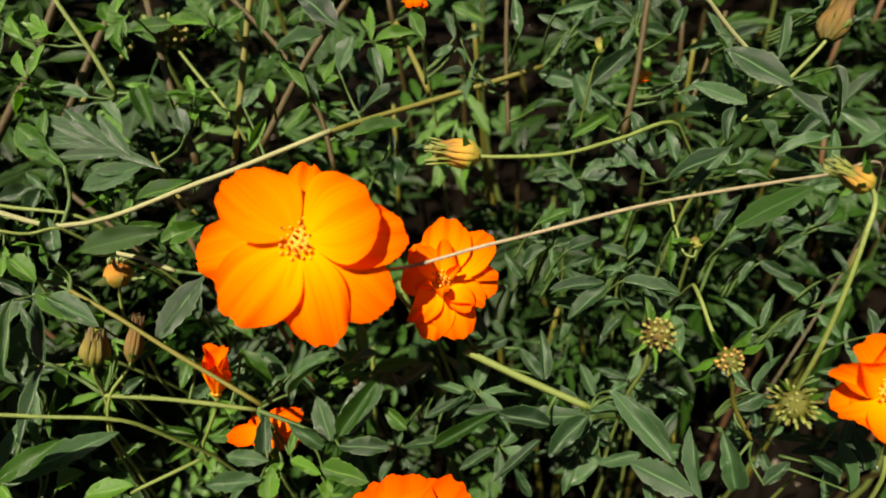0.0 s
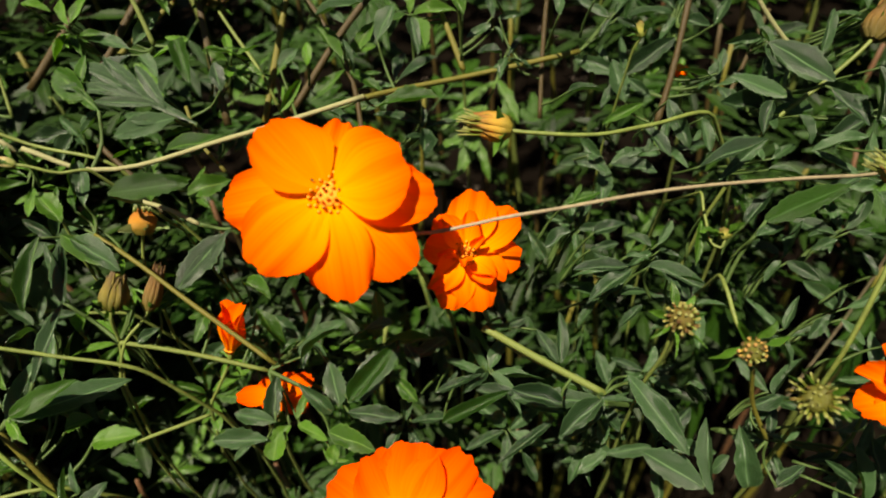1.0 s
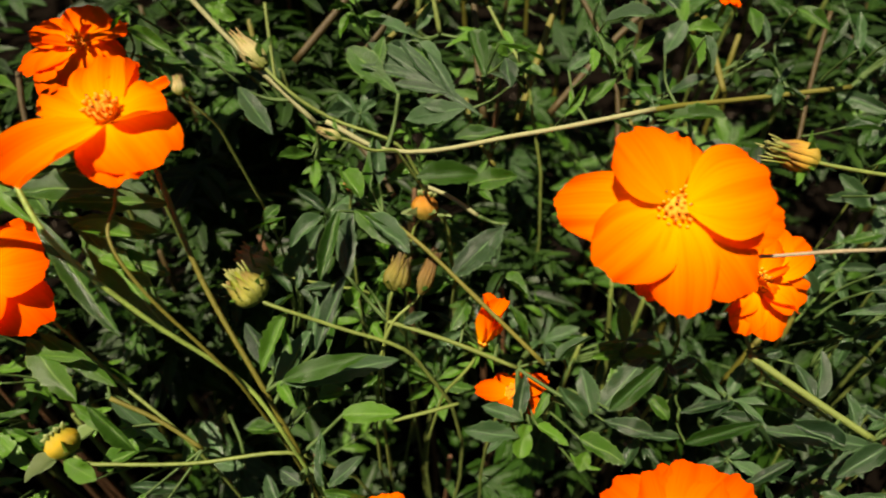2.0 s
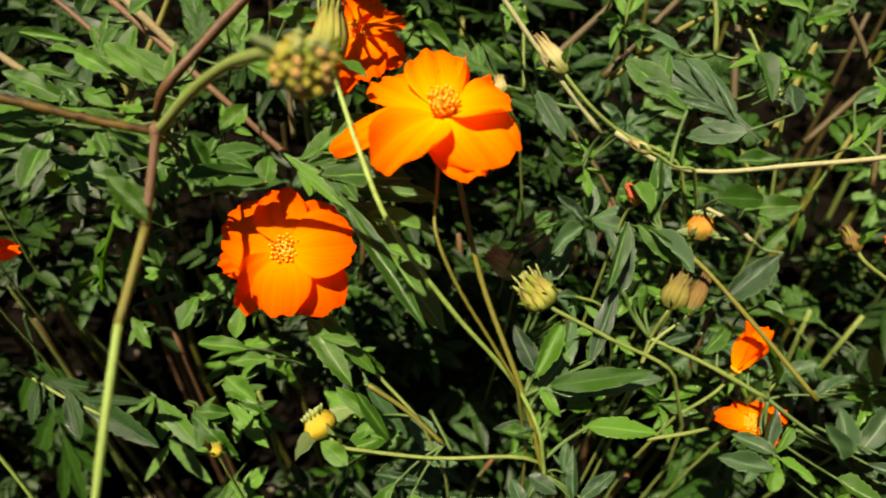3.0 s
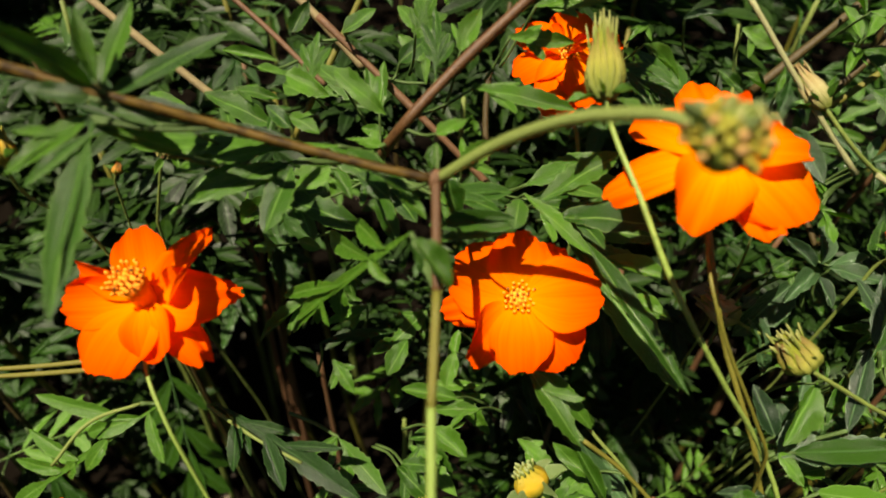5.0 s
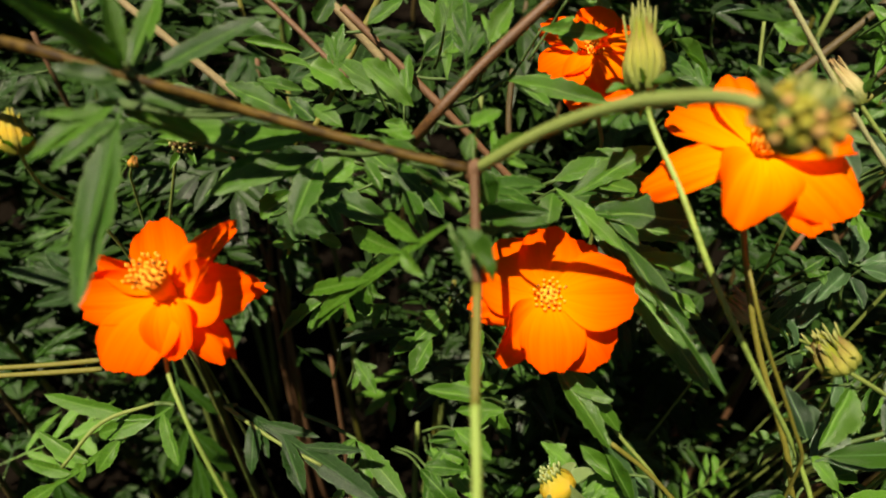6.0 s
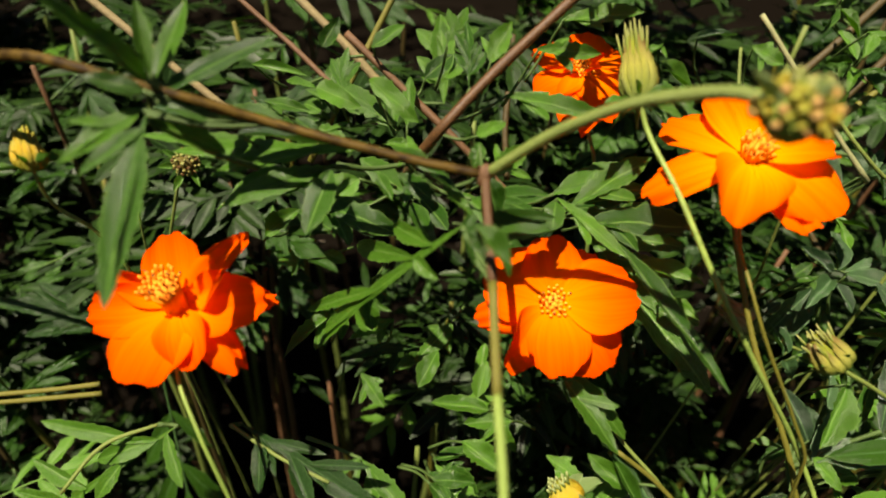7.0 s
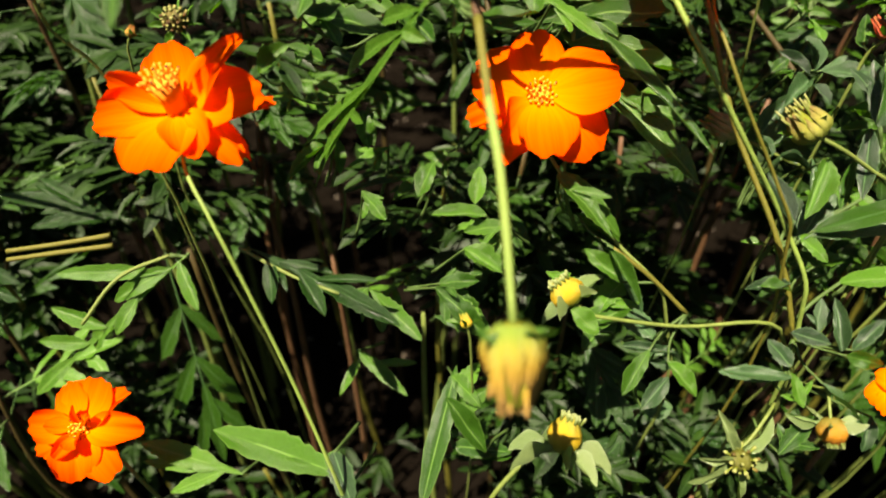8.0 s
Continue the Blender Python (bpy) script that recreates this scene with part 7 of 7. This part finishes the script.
leaf("grey", (0.0847, -0.0174, 0.3972), (0.0849, -0.0107, 0.4076), 0.0038, (0.10, 0.06, 1.14))
leaf("lance", (-0.0850, 0.0259, 0.4891), (-0.0558, 0.0170, 0.4848), 0.0065, (0.04, -0.27, 0.64))
leaf("lance", (-0.0552, 0.0293, 0.4881), (-0.0478, 0.0175, 0.4808), 0.0061, (0.36, -0.68, 0.86))
leaf("lance", (-0.1039, 0.0398, 0.4626), (-0.0942, 0.0428, 0.4731), 0.0060, (0.13, -0.45, 0.84))
leaf("lance", (-0.0935, 0.0433, 0.4714), (-0.0815, 0.0402, 0.4665), 0.0059, (0.47, -0.12, 0.63))
leaf("grey", (-0.0797, 0.0489, 0.4676), (-0.0688, 0.0428, 0.4634), 0.0041, (-0.10, -0.32, 0.36))
leaf("lance", (-0.0781, 0.0227, 0.4473), (-0.0929, 0.0083, 0.4402), 0.0052, (-0.04, -0.14, 0.51))
leaf("lance", (-0.0776, 0.0290, 0.4436), (-0.0764, 0.0217, 0.4345), 0.0040, (0.37, -0.49, 1.19))
leaf("deep", (-0.0758, 0.0182, 0.4288), (-0.0495, 0.0252, 0.4323), 0.0048, (-0.05, -0.06, 1.27))
leaf("lance", (-0.0400, 0.0297, 0.4389), (-0.0515, 0.0164, 0.4326), 0.0055, (0.19, -0.84, 0.85))
leaf("lance", (-0.0284, 0.0255, 0.4353), (-0.0305, 0.0135, 0.4277), 0.0043, (-0.27, -0.22, 1.02))
leaf("lance", (-0.0368, 0.0152, 0.4156), (-0.0193, 0.0154, 0.4181), 0.0044, (-0.20, -0.56, 1.08))
leaf("lance", (-0.0923, 0.0363, 0.4565), (-0.0995, 0.0341, 0.4564), 0.0040, (-0.09, -0.63, 0.42))
leaf("lance", (-0.0839, 0.0360, 0.4607), (-0.0763, 0.0347, 0.4583), 0.0043, (-0.21, -0.77, 1.06))
leaf("lance", (-0.0671, 0.0338, 0.4536), (-0.0653, 0.0265, 0.4425), 0.0040, (-0.10, -0.75, 0.72))
leaf("grey", (0.0621, 0.0331, 0.4528), (0.0659, 0.0351, 0.4567), 0.0031, (-0.31, -0.66, 0.50))
leaf("lance", (0.0896, 0.0062, 0.4315), (0.0955, 0.0184, 0.4421), 0.0041, (-0.67, -0.62, 0.61))
leaf("lance", (0.0784, 0.0084, 0.4501), (0.0705, -0.0084, 0.4400), 0.0062, (0.01, -0.45, 0.88))
leaf("deep", (0.0759, -0.0046, 0.4313), (0.1054, -0.0076, 0.4468), 0.0069, (-0.11, -0.62, 0.98))
leaf("lance", (0.0967, 0.0303, 0.4746), (0.0901, 0.0101, 0.4632), 0.0047, (0.02, -0.60, 0.84))
leaf("lance", (0.1012, 0.0334, 0.4719), (0.1163, 0.0234, 0.4633), 0.0062, (-0.39, -0.65, 0.62))
leaf("lance", (0.0731, -0.0034, 0.4285), (0.0796, -0.0122, 0.4251), 0.0043, (-0.24, -0.64, 1.40))
leaf("lance", (0.0616, -0.0131, 0.4150), (0.0724, -0.0139, 0.4151), 0.0050, (-0.18, -0.16, 0.92))
leaf("lance", (0.0040, 0.0090, 0.4273), (0.0202, 0.0034, 0.4210), 0.0049, (0.25, -0.62, 0.70))
leaf("lance", (-0.0041, 0.0042, 0.4049), (0.0093, -0.0039, 0.4009), 0.0048, (-0.03, -0.32, 0.90))
leaf("lance", (0.0105, -0.0124, 0.4009), (0.0236, -0.0021, 0.4102), 0.0076, (-0.33, -0.26, 1.38))
leaf("lance", (-0.0278, 0.0158, 0.4120), (-0.0135, 0.0065, 0.4014), 0.0063, (0.01, -0.68, 1.00))
leaf("lance", (-0.0425, 0.0034, 0.3974), (-0.0257, 0.0056, 0.4023), 0.0053, (-0.07, -0.07, 0.71))
leaf("lance", (-0.0418, 0.0016, 0.3968), (-0.0236, -0.0116, 0.3882), 0.0057, (0.03, -0.12, 1.04))
leaf("lance", (0.0678, 0.0385, 0.4641), (0.0746, 0.0419, 0.4677), 0.0038, (-0.25, -0.48, 1.05))
leaf("lance", (0.0762, 0.0389, 0.4652), (0.0643, 0.0330, 0.4641), 0.0034, (-0.39, -0.05, 0.66))
leaf("lance", (-0.0594, 0.0260, 0.4426), (-0.0739, 0.0196, 0.4379), 0.0050, (0.11, -0.47, 1.27))
leaf("lance", (-0.0440, 0.0226, 0.4304), (-0.0583, 0.0156, 0.4312), 0.0041, (-0.20, -0.14, 0.78))
leaf("grey", (-0.1239, 0.0289, 0.5122), (-0.0985, 0.0250, 0.5128), 0.0039, (0.17, -0.34, 1.00))
leaf("grey", (-0.0960, 0.0147, 0.5143), (-0.0707, 0.0221, 0.5092), 0.0053, (0.13, -0.35, 1.02))
leaf("lance", (-0.0345, 0.0186, 0.5055), (-0.0307, 0.0142, 0.4951), 0.0055, (0.02, -0.35, 1.07))
leaf("deep", (-0.0355, 0.0111, 0.4893), (-0.0138, 0.0177, 0.4923), 0.0057, (0.02, -0.32, 1.11))
leaf("lance", (-0.0150, 0.0241, 0.4959), (-0.0155, 0.0173, 0.4908), 0.0063, (-0.04, -0.35, 1.09))
leaf("lance", (-0.0372, 0.0200, 0.5141), (-0.0382, 0.0160, 0.5092), 0.0038, (0.03, -0.36, 1.05))
leaf("lance", (-0.0322, 0.0322, 0.4978), (-0.0232, 0.0360, 0.5055), 0.0060, (0.23, -0.72, 1.08))
leaf("lance", (-0.0085, 0.0322, 0.4896), (0.0133, 0.0417, 0.5012), 0.0065, (-0.06, -0.35, 1.08))
leaf("lance", (-0.0023, 0.0310, 0.4853), (0.0268, 0.0294, 0.4881), 0.0077, (-0.08, -0.34, 1.09))
leaf("lance", (0.0121, 0.0263, 0.4741), (0.0345, 0.0235, 0.4731), 0.0058, (-0.11, -0.32, 1.11))
leaf("lance", (0.0052, 0.0227, 0.4837), (0.0344, -0.0087, 0.4604), 0.0061, (-0.10, -0.33, 1.10))
leaf("lance", (0.0201, 0.0192, 0.4665), (0.0328, 0.0159, 0.4655), 0.0049, (-0.13, -0.30, 1.13))
leaf("lance", (-0.0135, 0.0316, 0.4921), (0.0070, 0.0193, 0.4816), 0.0036, (-0.05, -0.35, 1.08))
leaf("lance", (-0.0270, -0.0525, 0.3814), (-0.0393, -0.0447, 0.3994), 0.0063, (-0.08, -0.23, 1.19))
leaf("lance", (0.0170, -0.0121, 0.4156), (0.0051, -0.0080, 0.4265), 0.0057, (-0.18, -0.31, 1.10))
leaf("lance", (0.0318, -0.0286, 0.3962), (0.0411, -0.0379, 0.3911), 0.0057, (-0.20, -0.26, 1.13))
leaf("lance", (0.0263, -0.0262, 0.3989), (0.0174, -0.0355, 0.3873), 0.0053, (-0.19, -0.27, 1.13))
leaf("lance", (-0.0667, 0.0195, 0.4599), (-0.0640, 0.0130, 0.4501), 0.0058, (0.01, -0.40, 1.00))
leaf("lance", (-0.0672, 0.0062, 0.4382), (-0.0593, -0.0013, 0.4316), 0.0044, (0.02, -0.36, 1.06))
leaf("lance", (-0.0286, 0.0097, 0.4448), (-0.0310, 0.0027, 0.4356), 0.0053, (-0.07, -0.38, 1.04))
leaf("lance", (-0.0438, 0.0107, 0.4462), (-0.0490, 0.0014, 0.4399), 0.0059, (-0.04, -0.38, 1.04))
leaf("lance", (-0.0267, 0.0006, 0.4326), (-0.0443, 0.0013, 0.4348), 0.0053, (-0.08, -0.36, 1.07))
leaf("lance", (-0.0193, -0.0006, 0.4295), (-0.0342, -0.0016, 0.4288), 0.0044, (-0.10, -0.35, 1.08))
leaf("lance", (-0.0342, -0.0056, 0.4240), (-0.0214, -0.0123, 0.4224), 0.0069, (-0.06, -0.34, 1.09))
leaf("lance", (-0.0432, -0.0166, 0.4174), (-0.0265, -0.0249, 0.4045), 0.0058, (-0.04, -0.32, 1.11))
leaf("lance", (-0.0421, -0.0159, 0.4182), (-0.0293, -0.0164, 0.4205), 0.0046, (-0.04, -0.32, 1.11))
leaf("lance", (-0.0055, 0.0046, 0.4461), (0.0111, -0.0129, 0.4347), 0.0073, (-0.13, -0.37, 1.04))
leaf("lance", (0.0110, -0.0086, 0.4275), (0.0238, -0.0189, 0.4117), 0.0046, (-0.17, -0.33, 1.08))
leaf("lance", (0.0098, -0.0229, 0.4031), (0.0004, -0.0185, 0.4103), 0.0069, (-0.16, -0.29, 1.13))
leaf("grey", (0.2815, -0.0047, 0.4524), (0.2637, -0.0016, 0.4528), 0.0053, (-0.19, -0.27, 1.13))
leaf("grey", (0.2822, -0.0055, 0.4516), (0.2657, -0.0121, 0.4491), 0.0056, (-0.20, -0.27, 1.13))
leaf("grey", (0.2866, -0.0070, 0.4535), (0.3019, -0.0167, 0.4518), 0.0058, (-0.21, -0.26, 1.13))
leaf("grey", (0.2647, -0.0345, 0.4255), (0.2492, -0.0398, 0.4200), 0.0061, (-0.16, -0.20, 1.19))
leaf("grey", (0.2522, -0.0334, 0.4252), (0.2369, -0.0276, 0.4302), 0.0058, (-0.13, -0.20, 1.19))
rosette("lance", (0.0947, 0.1258, 0.5269), (-0.01, -0.65, 0.66), 6, 0.0130, 351)
rosette("lance", (0.1346, 0.1162, 0.5225), (0.08, -0.31, 1.13), 6, 0.0183, 352)
rosette("lance", (0.1707, 0.1129, 0.5152), (0.02, -0.35, 1.06), 4, 0.0146, 353)
rosette("lance", (0.2089, 0.1089, 0.5165), (-0.24, -0.48, 0.69), 4, 0.0133, 354)
rosette("lance", (0.2284, 0.1039, 0.5006), (0.13, -0.55, 0.88), 4, 0.0162, 355)
rosette("grey", (0.2607, 0.0956, 0.4966), (0.17, -0.51, 0.78), 4, 0.0123, 356)
rosette("grey", (0.3056, 0.0874, 0.4952), (-0.44, -0.70, 0.71), 4, 0.0131, 357)
rosette("grey", (0.3309, 0.0844, 0.4962), (-0.10, -0.22, 0.76), 6, 0.0153, 358)
rosette("grey", (0.3597, 0.0682, 0.4867), (-0.57, -0.53, 1.05), 4, 0.0135, 359)
rosette("grey", (0.3959, 0.0644, 0.4924), (-0.37, -0.28, 0.89), 6, 0.0144, 360)
rosette("lance", (0.1006, 0.1088, 0.5113), (-0.05, -0.39, 1.14), 6, 0.0133, 361)
rosette("grey", (0.1227, 0.0993, 0.5034), (-0.06, -0.43, 0.96), 4, 0.0179, 362)
rosette("lance", (0.1600, 0.0885, 0.4992), (0.31, -0.18, 0.70), 5, 0.0128, 363)
rosette("lance", (0.2007, 0.0866, 0.4911), (0.08, -0.55, 1.10), 4, 0.0158, 364)
rosette("grey", (0.2176, 0.0814, 0.4832), (-0.29, -0.39, 1.15), 5, 0.0176, 365)
rosette("grey", (0.2624, 0.0843, 0.4875), (0.01, -0.18, 0.97), 4, 0.0128, 366)
rosette("grey", (0.3079, 0.0750, 0.4764), (-0.32, -0.52, 0.69), 5, 0.0187, 367)
rosette("grey", (0.3360, 0.0559, 0.4800), (0.04, -0.25, 1.02), 6, 0.0147, 368)
rosette("grey", (0.3459, 0.0378, 0.4758), (-0.08, -0.23, 0.93), 4, 0.0162, 369)
rosette("grey", (0.3878, 0.0342, 0.4691), (-0.62, -0.33, 0.66), 4, 0.0187, 370)
rosette("grey", (0.1013, 0.0729, 0.4874), (0.02, -0.40, 1.06), 6, 0.0130, 371)
rosette("lance", (0.1250, 0.0769, 0.4764), (-0.10, -0.14, 0.83), 4, 0.0151, 372)
rosette("grey", (0.2255, 0.0621, 0.4751), (0.25, -0.15, 0.94), 4, 0.0169, 373)
rosette("grey", (0.2913, 0.0432, 0.4583), (-0.06, -0.11, 0.73), 5, 0.0173, 374)
rosette("grey", (0.3123, 0.0420, 0.4625), (-0.28, -0.11, 0.87), 5, 0.0156, 375)
rosette("grey", (0.3394, 0.0204, 0.4656), (-0.01, -0.25, 1.15), 4, 0.0143, 376)
rosette("grey", (0.3791, 0.0188, 0.4543), (-0.41, -0.32, 0.83), 5, 0.0174, 377)
rosette("lance", (0.0870, 0.0599, 0.4782), (0.45, -0.15, 0.71), 6, 0.0135, 378)
rosette("lance", (0.1233, 0.0614, 0.4710), (0.48, -0.58, 1.07), 5, 0.0139, 379)
rosette("grey", (0.2737, 0.0264, 0.4447), (-0.30, -0.31, 0.82), 6, 0.0121, 380)
rosette("grey", (0.3012, 0.0147, 0.4383), (-0.31, -0.44, 0.90), 5, 0.0139, 381)
rosette("grey", (0.3464, 0.0047, 0.4330), (-0.48, -0.37, 1.22), 4, 0.0155, 382)
rosette("grey", (0.3698, 0.0081, 0.4380), (-0.20, 0.03, 0.93), 5, 0.0162, 383)
rosette("grey", (0.0888, 0.0468, 0.4616), (-0.00, -0.33, 0.88), 6, 0.0150, 384)
rosette("lance", (0.1108, 0.0333, 0.4472), (-0.05, -0.04, 1.22), 5, 0.0172, 385)
rosette("grey", (0.2813, 0.0108, 0.4244), (0.15, -0.44, 1.23), 5, 0.0167, 386)
rosette("grey", (0.3131, 0.0013, 0.4194), (-0.47, -0.48, 1.15), 5, 0.0155, 387)
rosette("grey", (0.3447, -0.0109, 0.4088), (-0.37, -0.09, 1.14), 5, 0.0160, 388)
rosette("grey", (0.3639, -0.0116, 0.4175), (-0.18, -0.22, 1.26), 5, 0.0135, 389)
rosette("grey", (0.0768, 0.0302, 0.4378), (0.39, -0.05, 0.75), 5, 0.0123, 390)
rosette("lance", (0.1002, 0.0271, 0.4261), (0.28, -0.18, 1.13), 6, 0.0145, 391)
rosette("grey", (0.1398, 0.0289, 0.4151), (0.09, -0.27, 1.16), 6, 0.0155, 392)
rosette("grey", (0.1680, 0.0196, 0.4167), (0.40, -0.19, 1.37), 6, 0.0172, 393)
rosette("lance", (0.1969, 0.0107, 0.4179), (0.12, -0.48, 1.36), 6, 0.0175, 394)
rosette("grey", (0.2347, -0.0029, 0.4070), (0.01, -0.20, 1.22), 6, 0.0186, 395)
rosette("grey", (0.2748, -0.0110, 0.3890), (0.15, -0.05, 1.04), 5, 0.0177, 396)
rosette("grey", (0.2937, -0.0113, 0.3988), (0.08, -0.51, 1.09), 6, 0.0123, 397)
rosette("grey", (0.3335, -0.0291, 0.3975), (-0.37, -0.20, 0.92), 4, 0.0171, 398)
rosette("grey", (0.3760, -0.0298, 0.3956), (-0.59, -0.02, 0.90), 4, 0.0172, 399)
rosette("lance", (0.0772, 0.0094, 0.4153), (0.28, 0.03, 0.94), 4, 0.0136, 400)
rosette("lance", (0.0970, 0.0056, 0.4038), (0.19, -0.14, 0.96), 4, 0.0120, 401)
rosette("lance", (0.1268, 0.0144, 0.3996), (0.32, -0.44, 0.95), 6, 0.0164, 402)
rosette("lance", (0.1614, -0.0079, 0.4033), (0.18, -0.46, 1.17), 4, 0.0122, 403)
rosette("grey", (0.2012, -0.0102, 0.3952), (0.10, -0.15, 1.07), 5, 0.0145, 404)
rosette("grey", (0.2397, -0.0130, 0.3800), (0.13, -0.28, 0.96), 6, 0.0177, 405)
rosette("grey", (0.2701, -0.0189, 0.3704), (-0.27, -0.02, 1.11), 6, 0.0186, 406)
rosette("grey", (0.2898, -0.0347, 0.3892), (-0.00, -0.47, 1.10), 5, 0.0171, 407)
rosette("grey", (0.3328, -0.0377, 0.3802), (-0.18, -0.35, 0.85), 4, 0.0131, 408)
rosette("grey", (0.3652, -0.0459, 0.3721), (-0.51, -0.33, 0.85), 6, 0.0177, 409)
# broad leaves added out of view above to shade the flower behind the bud
leaf("lance", (-0.0382, 0.1175, 0.5534), (-0.0022, 0.0875, 0.5574), 0.0130, (0.10, -0.10, 0.95))
leaf("lance", (-0.0210, 0.1093, 0.5593), (0.0150, 0.0893, 0.5633), 0.0130, (0.10, -0.10, 0.95))
leaf("lance", (-0.0119, 0.1250, 0.5653), (0.0241, 0.1150, 0.5693), 0.0140, (0.10, -0.10, 0.95))
leaf("lance", (-0.0293, 0.1312, 0.5613), (0.0067, 0.1312, 0.5653), 0.0120, (0.10, -0.10, 0.95))
leaf("lance", (-0.0262, 0.0955, 0.5534), (0.0098, 0.1055, 0.5574), 0.0140, (0.10, -0.10, 0.95))
leaf("lance", (-0.0128, 0.0893, 0.5574), (0.0232, 0.1093, 0.5614), 0.0140, (0.10, -0.10, 0.95))
